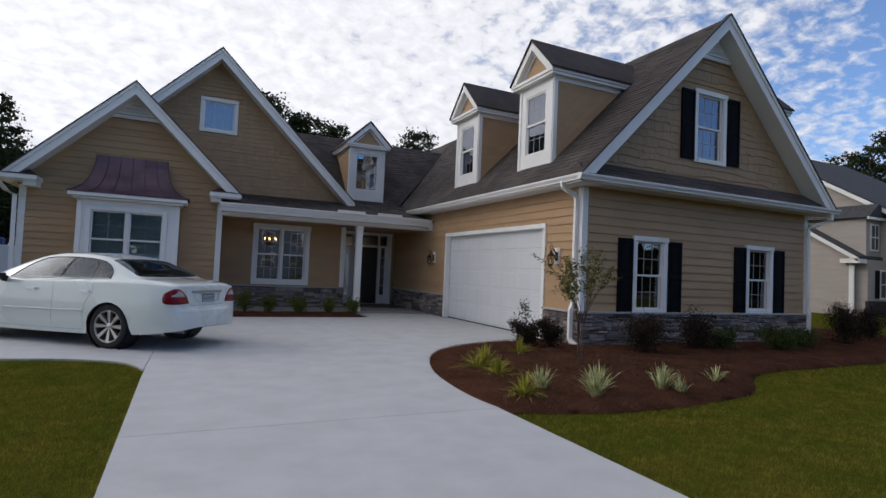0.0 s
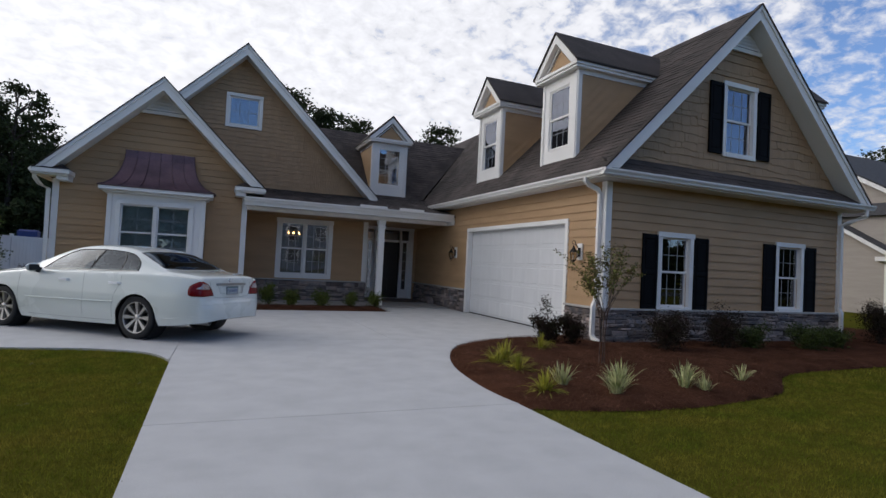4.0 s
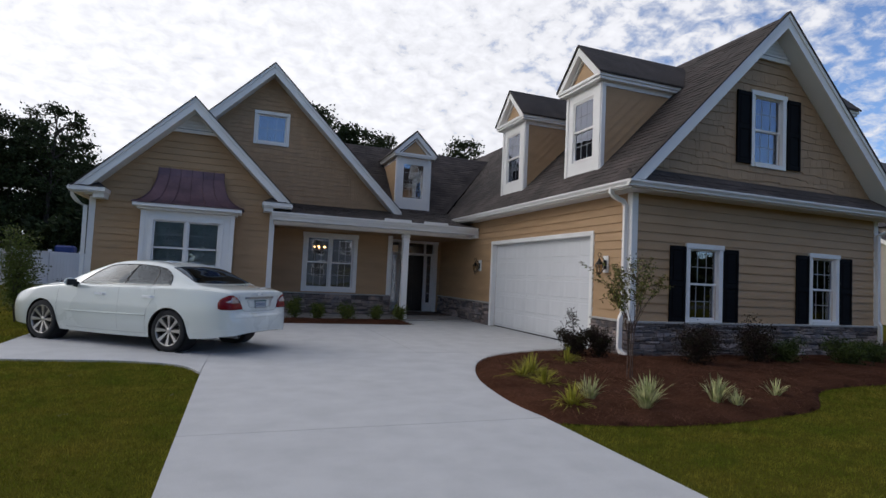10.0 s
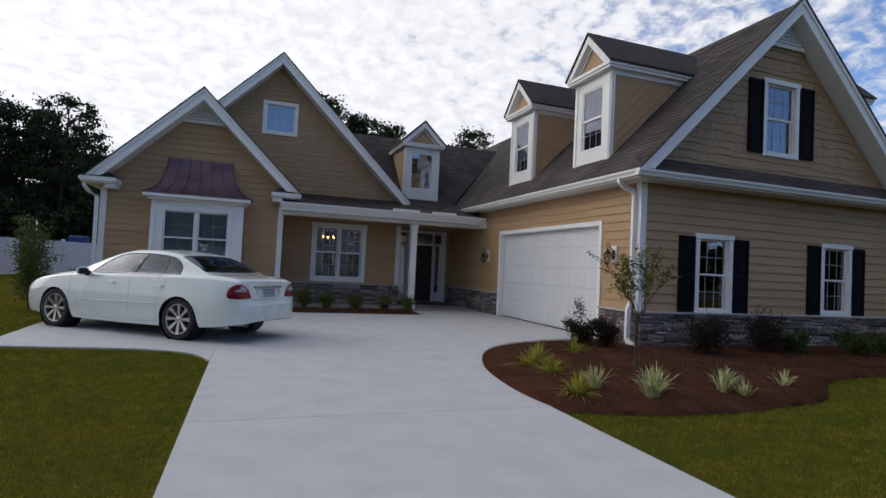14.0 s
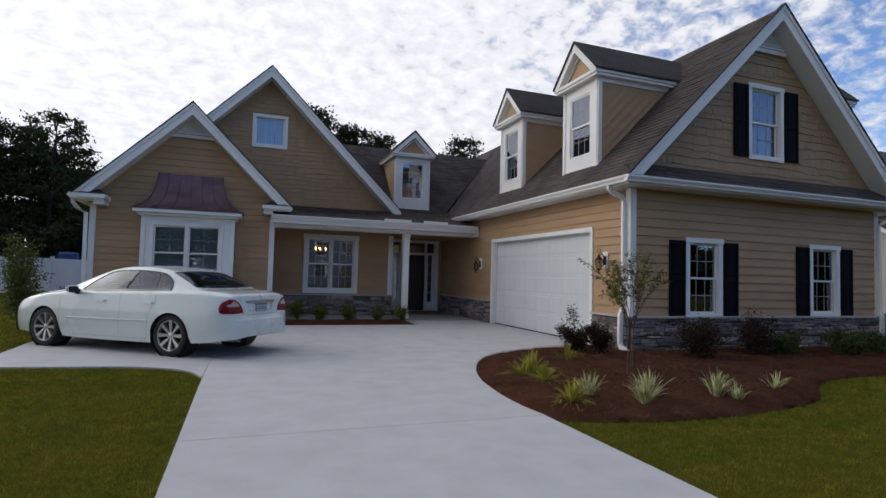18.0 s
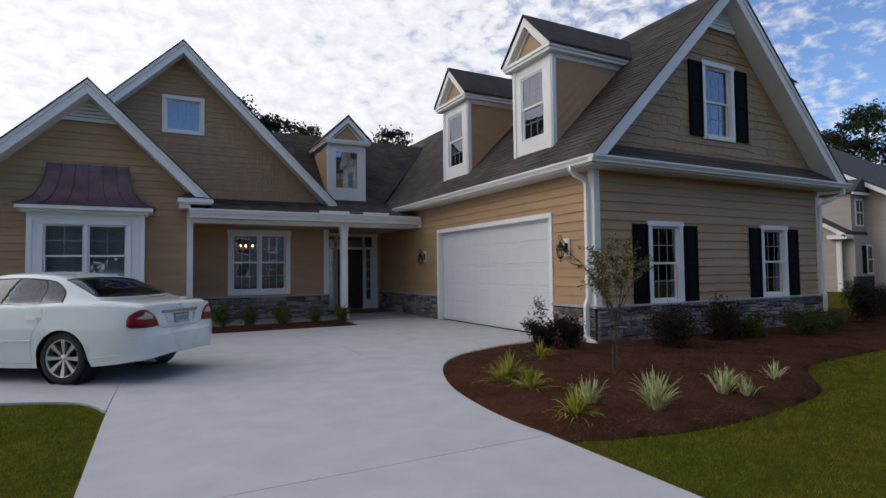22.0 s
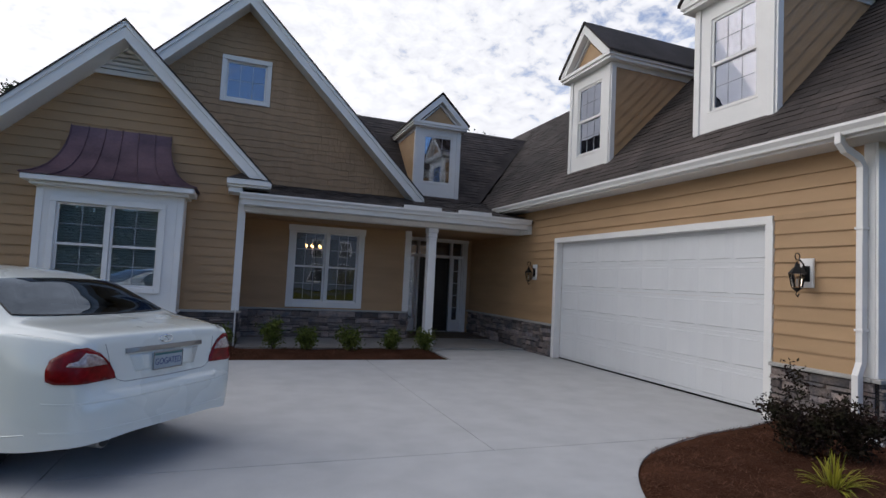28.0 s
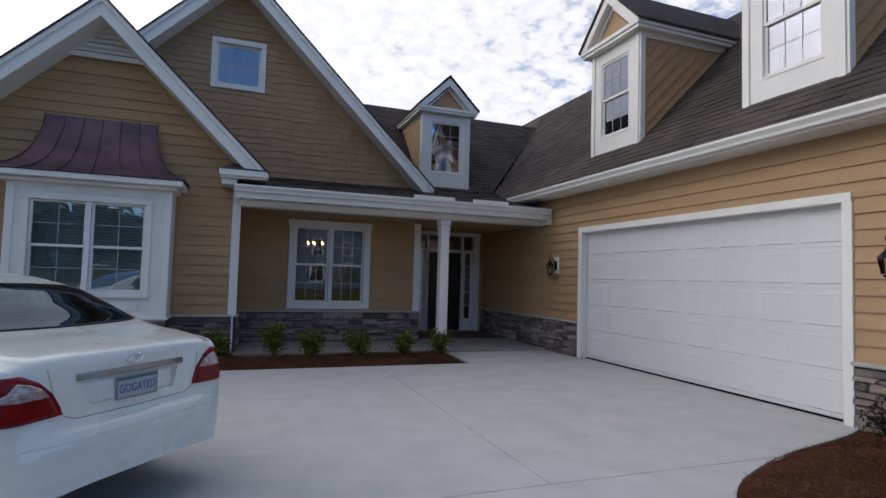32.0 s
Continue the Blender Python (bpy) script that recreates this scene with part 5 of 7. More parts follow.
zlow = curve([(-1.135, 0.345), (-1.115, 0.328), (-1.05, 0.310), (-0.95, 0.298), (-0.75, 0.268), (-0.42, 0.235), (0.4, 0.20), (1.4, 0.19), (2.3, 0.20), (3.1, 0.22), (3.5, 0.235), (3.7, 0.28), (3.825, 0.36)])


def arch(x):
    z = zlow(x)
    for c in (0.0, CL):
        r = 0.372
        if abs(x - c) < r:
            z = max(z, WR - 0.01 + math.sqrt(r * r - (x - c) ** 2))
    return z


def section(x):
    """Half section from sill to roof middle as (y, z) controls."""
    w, zt, zb, zl = width(x), ztop(x), min(zbelt(x), ztop(x) - 0.012), arch(x)
    k = max(0.0, min(1.0, (zt - zb - 0.06) / 0.36))
    zm = (zl + zb) / 2
    lean = lambda z: 1.0 - 0.035 * max(0.0, (z - 0.60) / 0.4) ** 1.5 - 0.06 * max(0.0, (0.45 - z) / 0.22) ** 1.4
    pts = [(w * lean(z), z) for z in (zl, zl + (zm - zl) * 0.5, zm, zm + (zb - zm) * 0.5)]
    tail = max(0.0, min(1.0, (-0.45 - x) / 0.6))
    pts.append((w * (0.968 - 0.045 * tail), zb))
    h = zt - zb
    rail = w * (0.80 - 0.06 * tail) * (1 - k) + 0.595 * k
    base = w * ((0.93 - 0.06 * tail) * (1 - k) + 0.925 * k)
    pts.append((base, zb + h * (0.30 * (1 - k) + 0.06 * k)))
    pts.append((base + (rail - base) * 0.52 + 0.012 * k, zb + h * (0.55 * (1 - k) + 0.50 * k)))
    pts.append((rail, zb + h * (0.82 * (1 - k) + 0.875 * k)))
    pts.append((rail * 0.62, zb + h * 0.965))
    pts.append((0.0, zt))
    return pts


def spline(pts, per):
    out = []
    for i in range(len(pts) - 1):
        p0, p1, p2, p3 = pts[max(i - 1, 0)], pts[i], pts[i + 1], pts[min(i + 2, len(pts) - 1)]
        for k in range(per):
            t = k / per
            out.append(tuple(0.5 * (2 * b + (c - a) * t + (2 * a - 5 * b + 4 * c - d) * t * t + (3 * b - a - 3 * c + d) * t ** 3) for a, b, c, d in zip(p0, p1, p2, p3)))
    out.append(pts[-1])
    return out


PER = 3
xs_ = sorted({*[round(-1.135 + 0.035 * i, 4) for i in range(142)], -1.135, -1.13, -1.122, -1.11, -1.09, -1.06, -1.04, -1.03, -1.02, -1.01, -0.995, -0.98, 3.825, 3.81, 3.79,
              *[round(c + s * 0.372 * math.cos(a * math.pi / 16), 4) for c in (0.0, CL) for s in (-1, 1) for a in range(1, 9)], *[c + s * 0.3719 for c in (0.0, CL) for s in (-1, 1)]})
xs_ = [x for x in xs_ if -1.136 < x <= 3.826]
prof = {x: spline(section(x), PER) for x in xs_}
NR = len(prof[xs_[0]])


def side_at(x, v):
    """Place on the greenhouse side: v 0 at the belt, 1 at the roof rail."""
    s = spline(section(x), PER)
    a, b = 5 * PER, 7 * PER
    q = a + v * (b - a)
    i = min(int(q), NR - 2)
    f = q - i
    return Vector((x, s[i][0] + (s[i + 1][0] - s[i][0]) * f, s[i][1] + (s[i + 1][1] - s[i][1]) * f))


def over_at(x, s):
    """Place on the top surface: s -1..1 across, between the two rails."""
    p = spline(section(x), PER)
    a, b = 7 * PER, 9 * PER
    q = b - abs(s) * (b - a)
    i = min(int(q), NR - 2)
    f = q - i
    y = p[i][0] + (p[i + 1][0] - p[i][0]) * f
    return Vector((x, math.copysign(y, s), p[i][1] + (p[i + 1][1] - p[i][1]) * f))


xr_side = lambda v: 0.04 + 0.08 * v + 0.50 * v ** 6      # rear and front ends of the side glass
xf_side = lambda v: 1.94 - 0.25 * v - 0.55 * v ** 5
xr_back = lambda s: -0.36 + 0.08 * s * s
xf_back = lambda s: 0.23 + 0.02 * s * s
xr_shield = lambda s: 1.48 - 0.05 * s * s
xf_shield = lambda s: 2.36 - 0.16 * s * s

car = thing("car", "white four-door sedan parked on the driveway", "car", at=(-7.663, 1.533, 0.0), rz=142.05)
bm = bmesh.new()
ringv = {}
for s in (1, -1):
    for x in xs_:
        ringv[s, x] = [bm.verts.new((x, s * y, z)) for y, z in prof[x]]
for s in (1, -1):
    for x0, x1 in zip(xs_, xs_[1:]):
        for j in range(NR - 1):
            xm = (x0 + x1) / 2
            if 5 * PER <= j < 7 * PER:
                v = (j + 0.5 - 5 * PER) / (2 * PER)
                if xr_side(v) + 0.035 < xm < xf_side(v) - 0.035 and 0.1 < v < 0.80:
                    continue
            if 7 * PER <= j < 9 * PER:
                q = 1 - (j + 0.5 - 7 * PER) / (2 * PER)
                if q < 0.84 and (xr_back(q) + 0.03 < xm < xf_back(q) - 0.03 or xr_shield(q) + 0.03 < xm < xf_shield(q) - 0.03):
                    continue
            bm.faces.new((ringv[s, x0][j], ringv[s, x1][j], ringv[s, x1][j + 1], ringv[s, x0][j + 1]))
for xe in (xs_[0], xs_[-1]):
    for j in range(NR - 1):
        bm.faces.new((ringv[1, xe][j], ringv[1, xe][j + 1], ringv[-1, xe][j + 1], ringv[-1, xe][j]))
bmesh.ops.remove_doubles(bm, verts=bm.verts, dist=0.0012)
bvh = BVHTree.FromBMesh(bm)
body = part("body", bm, PAINT, car, "pearl white painted body", smooth=True)


# trim shell inside the cabin
bm = bmesh.new()
xin = [x for x in xs_ if -0.36 < x < 2.55]
inner = {(s, x): [bm.verts.new((x, s * y * 0.972, z - 0.014)) for y, z in prof[x]] for s in (1, -1) for x in xin}
for s in (1, -1):
    for x0, x1 in zip(xin, xin[1:]):
        for j in range(4 * PER, NR - 1):
            xm = (x0 + x1) / 2
            if 5 * PER <= j < 7 * PER:
                v = (j + 0.5 - 5 * PER) / (2 * PER)
                if xr_side(v) + 0.02 < xm < xf_side(v) - 0.02:
                    continue
            if 7 * PER <= j < 9 * PER:
                q = 1 - (j + 0.5 - 7 * PER) / (2 * PER)
                if xr_back(q) < xm < xf_back(q) - 0.01 or xr_shield(q) + 0.01 < xm < xf_shield(q):
                    continue
            bm.faces.new((inner[s, x0][j], inner[s, x1][j], inner[s, x1][j + 1], inner[s, x0][j + 1]))
part("headlining", bm, mat("cabin_trim", (0.07, 0.068, 0.065), 0.9, var=0.05), car, "dark cabin lining")


def glass_patch(name, at, u0, u1, n, m, lift, material, parent, label=""):
    bm = bmesh.new()
    g = []
    for i in range(n + 1):
        row = []
        for j in range(m + 1):
            row.append(bm.verts.new(at(i / n, j / m)))
        g.append(row)
    for i in range(n):
        for j in range(m):
            bm.faces.new((g[i][j], g[i + 1][j], g[i + 1][j + 1], g[i][j + 1]))
    bmesh.ops.recalc_face_normals(bm, faces=bm.faces)
    c = Vector((1.0, 0, 0.9))
    f0 = bm.faces[:][0]
    s = 1 if f0.normal.dot(f0.calc_center_median() - c) > 0 else -1
    for v in bm.verts:
        v.co += v.normal * s * lift
    ob = part(name, bm, material, parent, label, smooth=True)
    ob.visible_shadow = False
    return ob


cuts = ((0.0, 0.175), (0.188, 0.485), (0.512, 1.0))
for s in (1, -1):
    for k, (a, b) in enumerate(cuts):
        def at(i, j, a=a, b=b, s=s):
            v = 0.08 + 0.79 * j
            x = xr_side(v) + (xf_side(v) - xr_side(v)) * (a + (b - a) * i)
            p = side_at(x, v)
            return Vector((p.x, p.y * s, p.z))
        glass_patch("side_window", at, 0, 1, 10, 6, 0.004, CARGLASS, car, "clear side window")
    # window surround and pillars
    rim = [side_at(xr_side(v), v) for v in (0.05, 0.2, 0.4, 0.6, 0.75, 0.87)] + [side_at(xr_side(0.87) + (xf_side(0.87) - xr_side(0.87)) * i / 10, 0.87) for i in range(1, 11)] + [side_at(xf_side(v), v) for v in (0.75, 0.6, 0.4, 0.2, 0.05)]
    part("window_surround", rod([(p.x, p.y * s + s * 0.004, p.z) for p in rim], 0.009, 6), CARBLK, car)
    low = [side_at(xr_side(0.05) + (xf_side(0.05) - xr_side(0.05)) * i / 14, 0.05) for i in range(15)]
    part("belt_strip", rod([(p.x, p.y * s + s * 0.004, p.z) for p in low], 0.006, 6), SATIN, car, "bright belt strip")
    for a in (0.1815, 0.4985):
        pl = [side_at(xr_side(v) + (xf_side(v) - xr_side(v)) * a, v) for v in (0.06, 0.3, 0.5, 0.7, 0.86)]
        part("pillar", tube([(p.x, p.y * s - s * 0.004, p.z) for p in pl], 0.055 if a > 0.5 else 0.025, 0.016), CARBLK, car, "black door pillar")
glass_patch("rear_window", lambda i, j: over_at(xr_back(j * 2 - 1) + (xf_back(j * 2 - 1) - xr_back(j * 2 - 1)) * i, (j * 2 - 1) * 0.89), 0, 1, 12, 16, 0.004, REARGLASS, car, "dark tinted rear window")
glass_patch("windscreen", lambda i, j: over_at(xr_shield(j * 2 - 1) + (xf_shield(j * 2 - 1) - xr_shield(j * 2 - 1)) * i, (j * 2 - 1) * 0.89), 0, 1, 12, 16, 0.004, CARGLASS, car, "clear windscreen")
rim = [over_at(xr_back(s), s * 0.90) for s in [i / 8 - 1 for i in range(17)]]
part("rear_window_seal", rod([(p.x - 0.006, p.y, p.z + 0.002) for p in rim], 0.008, 5), CARBLK, car)
rim = [over_at(xr_back(1) + (xf_back(1) - xr_back(1)) * i / 8, 0.90) for i in range(9)]
for s in (1, -1):
    part("rear_window_seal", rod([(p.x, p.y * s, p.z + 0.002) for p in rim], 0.007, 5), CARBLK, car)


def cast(o, d):
    hit, nrm, _, _ = bvh.ray_cast(Vector(o), Vector(d).normalized())
    return hit, nrm


def decal(name, outline, ray, lift, material, parent, label="", rings=5, thick=0.0):
    """A thin patch that lies on the body: outline in the plane of the projection, ray(a, b) gives origin and direction."""
    dense = []
    for (a, b), (c, d) in zip(outline, outline[1:] + outline[:1]):
        dense += [(a + (c - a) * k / 6, b + (d - b) * k / 6) for k in range(6)]
    ca, cb = sum(p[0] for p in dense) / len(dense), sum(p[1] for p in dense) / len(dense)
    bm = bmesh.new()

    def put(a, b, l):
        h, n = cast(*ray(a, b))
        if h is None:
            return None
        if n.dot(Vector(ray(a, b)[1])) > 0:
            n = -n
        return bm.verts.new(h + n * l)
    last = None
    for r in range(rings + 1):
        k = 1 - r / (rings + 0.6)
        l = -0.012 if r == 0 else lift
        kk = 1.0 if r == 0 else (0.985 if r == 1 else k)
        ring = [put(ca + (a - ca) * kk, cb + (b - cb) * kk, l) for a, b in dense]
        if any(v is None for v in ring):
            continue
        if last:
            for i in range(len(ring)):
                j = (i + 1) % len(ring)
                bm.faces.new((last[i], last[j], ring[j], ring[i]))
        last = ring
    if last:
        bm.faces.new(last)
    return part(name, bm, material, parent, label, smooth=True)


def from_back(a, b):
    return (-3.0, a, b), (1, 0, 0)


def round_corner(s):
    def ray(th, z):
        o = Vector((-0.60, s * 0.32, z))
        d = Vector((-math.cos(th), s * math.sin(th), 0))
        return o + d * 3, -d
    return ray


D = radians
for s in (1, -1):
    # angle 0 looks straight back, 90 to the side
    lamp = decal("tail_lamp", [(D(17), 0.715), (D(38), 0.708), (D(56), 0.712), (D(61), 0.73), (D(62), 0.80), (D(60), 0.865), (D(54), 0.905), (D(47), 0.938), (D(40), 0.940), (D(31), 0.90), (D(23), 0.83), (D(18), 0.755)], round_corner(s), 0.010, REDLENS, car, "red tail lamp with a clear upper lens", 8)
    decal("clear_lens", [(D(25), 0.818), (D(38), 0.815), (D(50), 0.822), (D(49), 0.845), (D(44), 0.858), (D(41), 0.905), (D(35), 0.893), (D(29), 0.862)], round_corner(s), 0.0135, CLEARLENS, lamp, "clear reversing lens")
# boot lid seams, chrome strip, plate
lid = [(0.52, 0.95), (0.49, 0.80), (0.44, 0.705), (0.38, 0.682), (0.0, 0.676), (-0.38, 0.682), (-0.44, 0.705), (-0.49, 0.80), (-0.52, 0.95)]


def seam(pts, ray, r, name, material=None, parent=None, lift=0.0, n=6):
    path = []
    for (a, b), (c, d) in zip(pts, pts[1:]):
        for k in range(n):
            h, nn = cast(*ray(a + (c - a) * k / n, b + (d - b) * k / n))
            if h is not None:
                path.append(h + (nn if nn.dot(Vector(ray(a, b)[1])) < 0 else -nn) * lift)
    if len(path) > 1:
        return part(name, rod(path, r, 5), material or CARBLK, parent or car)


seam(lid, from_back, 0.0022, "lid_seam", SEAM)
strip = decal("lid_strip", [(0.37, 0.872), (-0.37, 0.872), (-0.37, 0.908), (0.37, 0.908)], from_back, 0.016, SATIN, car, "satin metal strip over the plate")
rec = decal("plate_recess", [(0.29, 0.735), (-0.29, 0.735), (-0.34, 0.862), (0.34, 0.862)], from_back, 0.003, PAINT, car)
# number plate
h, n_ = cast(*from_back(0.0, 0.80))
px_ = h.x - 0.020
pl = part("number_plate", B(px_ - 0.004, px_ + 0.03, -0.140, 0.140, 0.730, 0.856, bev=0.003), PLATE, car, "number plate with dark letters")
part("plate_frame", rod([(px_ - 0.004, -0.140, 0.730), (px_ - 0.004, 0.140, 0.730), (px_ - 0.004, 0.140, 0.856), (px_ - 0.004, -0.140, 0.856), (px_ - 0.004, -0.140, 0.730)], 0.006, 5), SATIN, pl)
part("plate_band", B(px_ - 0.0055, px_, -0.133, 0.133, 0.834, 0.850), mat("plate_band_green", (0.05, 0.16, 0.16), 0.5), pl)


def lettering(text, size, material, parent, m, name="lettering"):
    cu = bpy.data.curves.new(name, "FONT")
    cu.body, cu.size, cu.align_x, cu.align_y, cu.extrude = text, size, "CENTER", "CENTER", 0.0006
    tmp = bpy.data.objects.new(name + "_curve", cu)
    me = bpy.data.meshes.new_from_object(tmp)
    bpy.data.objects.remove(tmp)
    me.materials.append(material)
    ob = new(name, me)
    ob.parent = parent
    ob.matrix_basis = m
    return ob


lettering("GOGATED", 0.060, PLATEINK, pl, Matrix.Translation((px_ - 0.0055, 0, 0.783)) @ Euler((radians(90), 0, radians(-90))).to_matrix().to_4x4() @ Matrix.Diagonal((0.89, 1.15, 1, 1)), "plate_letters")
# badge: a plain oval ring
h, n_ = cast(*from_back(0.0, 0.955))
bx = h.x - 0.006
part("badge", rod([(bx + 0.012 * math.sin(a) * 0.5, 0.062 * math.cos(a), 0.952 + 0.026 * math.sin(a)) for a in [i * math.pi / 10 for i in range(21)]], 0.005, 5), CHROME, car, "small bright oval badge")
part("badge_bar", rod([(bx, -0.03, 0.935), (bx + 0.004, 0.0, 0.965), (bx, 0.03, 0.935)], 0.004, 5), CHROME, car)
part("model_letters", B(-1.035, -1.012, -0.56, -0.47, 0.775, 0.79), CHROME, car)


for z, r in ((0.585, 0.011), (0.40, 0.012)):
    seam([(D(a), z) for a in (-66, -45, -22, 0, 22, 45, 66)], round_corner(1), r, "bumper_ridge", PAINT, lift=-r * 0.55)


def from_side(s):
    return lambda a, b: ((a, s * 3.0, b), (0, -s, 0))


for s in (1, -1):
    ray = from_side(s)
    seam([(0.30, 0.97), (0.30, 0.86), (0.42, 0.66), (0.44, 0.50), (0.44, 0.27)], ray, 0.0022, "door_seam", SEAM)
    seam([(1.03, 0.97), (1.02, 0.6), (1.02, 0.26)], ray, 0.0022, "door_seam", SEAM)
    seam([(2.36, 0.90), (2.38, 0.6), (2.34, 0.26)], ray, 0.0022, "door_seam", SEAM)
    seam([(0.44, 0.265), (1.3, 0.255), (2.34, 0.262)], ray, 0.0022, "door_seam", SEAM)
    seam([(0.44, 0.555), (1.3, 0.54), (2.36, 0.53)], ray, 0.012, "side_moulding", PAINT, lift=0.004)
    seam([(-0.42, 0.345), (-0.60, 0.36), (-0.80, 0.39)], ray, 0.010, "bumper_ridge", PAINT, lift=-0.006)
    for xh in (0.30, 1.30):
        h, _ = cast(*ray(xh + 0.1, 0.845))
        y = abs(h.y)
        part("door_handle", tube([(xh, s * (y - 0.004), 0.845), (xh + 0.03, s * (y + 0.034), 0.848), (xh + 0.19, s * (y + 0.036), 0.848), (xh + 0.225, s * (y - 0.004), 0.845)], 0.036, 0.018), HANDLE, car, "door handle painted near-white for its chrome gleam")
    # mirror
    h, _ = cast(*ray(1.93, 0.93))
    y = abs(h.y)
    bm = bmesh.new()
    bmesh.ops.create_uvsphere(bm, u_segments=14, v_segments=8, radius=0.1)
    for v in bm.verts:
        v.co = Vector((1.95 + v.co.x * 0.65 * (1.0 if v.co.x > 0 else 0.35), s * (y + 0.13) + v.co.y * 1.05, 1.015 + v.co.z * 0.72))
    mr = part("mirror", bm, PAINT, car, smooth=True)
    part("mirror_arm", tube([(1.97, s * (y - 0.03), 0.965), (1.96, s * (y + 0.07), 0.985)], 0.09, 0.03), CARBLK, mr)
    part("mirror_face", B(1.908, 1.916, *sorted((s * (y + 0.045), s * (y + 0.215))), 0.965, 1.06, bev=0.003), CARBLK, mr, "dark mirror glass")
    # head lamps
    decal("head_lamp", [(D(150), 0.66), (D(172), 0.64), (D(172), 0.72), (D(150), 0.76)], lambda th, z, s=s: ((Vector((3.2, s * 0.45, z)) + Vector((-math.cos(th), s * math.sin(th), 0)) * 3), -Vector((-math.cos(th), s * math.sin(th), 0))), 0.006, CLEARLENS, car, "clear head lamp", 5)


def lathe(profile, n, bm=None):
    """Profile of (radius, across) turned about the y axis."""
    bm = bm or bmesh.new()
    rings = [[bm.verts.new((r * math.cos(2 * math.pi * k / n), y, r * math.sin(2 * math.pi * k / n))) for k in range(n)] for r, y in profile]
    for a, b in zip(rings, rings[1:]):
        for k in range(n):
            bm.faces.new((a[k], a[(k + 1) % n], b[(k + 1) % n], b[k]))
    return bm


def car_wheel(parent, x, s):
    w = part("wheel", lathe([(0.235, -0.11), (0.25, -0.115), (0.315, -0.112), (0.33, -0.095), (0.335, -0.05), (0.335, 0.05), (0.33, 0.095), (0.315, 0.112), (0.255, 0.116), (0.238, 0.108)], 48), TYRE, parent, "black tyre on an alloy rim", smooth=True)
    w.matrix_basis = pose(x, s * 0.775, WR, 0, 0, 0 if s > 0 else 180)
    part("rim", lathe([(0.240, -0.10), (0.232, 0.06), (0.228, 0.10), (0.240, 0.112), (0.246, 0.104)], 48), ALLOY, w, "silver rim", smooth=True)
    part("brake_disc", lathe([(0.0, 0.02), (0.15, 0.02), (0.15, 0.0)], 32), IRON, w)
    # black disc paints the shade seen between the spokes
    part("dark_well", lathe([(0.0, -0.03), (0.235, -0.03)], 32), CARBLK, w)
    for k in range(8):
        a = 2 * math.pi * k / 8
        bm = bmesh.new()
        c, d = Vector((math.cos(a), 0, math.sin(a))), Vector((-math.sin(a), 0, math.cos(a)))
        def q(r, t, y):
            return c * r + d * t + Vector((0, y, 0))
        v = [bm.verts.new(p) for p in (q(0.045, -0.014, 0.082), q(0.045, 0.014, 0.082), q(0.234, 0.030, 0.104), q(0.234, -0.030, 0.104), q(0.045, -0.020, 0.045), q(0.045, 0.020, 0.045), q(0.234, 0.038, 0.06), q(0.234, -0.038, 0.06))]
        for f in ((0, 1, 2, 3), (4, 7, 6, 5), (0, 4, 5, 1), (1, 5, 6, 2), (2, 6, 7, 3), (3, 7, 4, 0)):
            bm.faces.new([v[i] for i in f])
        part("spoke", bm, ALLOY, w)
    part("hub_cap", lathe([(0.0, 0.088), (0.04, 0.086), (0.055, 0.075), (0.058, 0.04)], 20), ALLOY, w, smooth=True)


for x in (0.0, CL):
    for s in (1, -1):
        car_wheel(car, x, s)
        part("wheel_well", lathe([(0.0, -0.16), (0.366, -0.16), (0.370, 0.11)], 32), CARBLK, car).matrix_basis = pose(x, s * 0.765, WR, 0, 0, 0 if s > 0 else 180)
part("underbody", B(-0.45, 3.5, -0.60, 0.60, 0.24, 0.36), CARBLK, car)
for a, b in ((-1.04, -0.38), (0.38, CL - 0.38), (CL + 0.38, 3.80)):
    bm = bmesh.new()
    rows_ = [(bm.verts.new((x, width(x) * 0.93, zlow(x) + 0.012)), bm.verts.new((x, -width(x) * 0.93, zlow(x) + 0.012))) for x in [a + (b - a) * i / 16 for i in range(17)]]
    for p, q in zip(rows_, rows_[1:]):
        bm.faces.new((p[0], q[0], q[1], p[1]))
    part("undertray", bm, CARBLK, car)
for s in (1,):
    tp = part("exhaust_tip", rod([(-0.70, s * 0.52, 0.295), (-1.050, s * 0.52, 0.305), (-1.060, s * 0.52, 0.305)], [0.042, 0.048, 0.040], 14), SATIN, car, "oval exhaust tip")
    # solid black cap in place of the shade inside the pipe mouth
    part("exhaust_opening", rod([(-1.055, s * 0.52, 0.305), (-1.064, s * 0.52, 0.305)], 0.036, 14), CARBLK, tp)
# cabin
part("cabin_floor", B(-0.25, 2.5, -0.78, 0.78, 0.34, 0.40), CARBLK, car)
part("parcel_shelf", B(-0.42, -0.05, -0.68, 0.68, 0.93, 0.97), CARBLK, car)
part("dashboard", B(1.80, 2.25, -0.76, 0.76, 0.55, 0.98, bev=0.06), CARBLK, car)
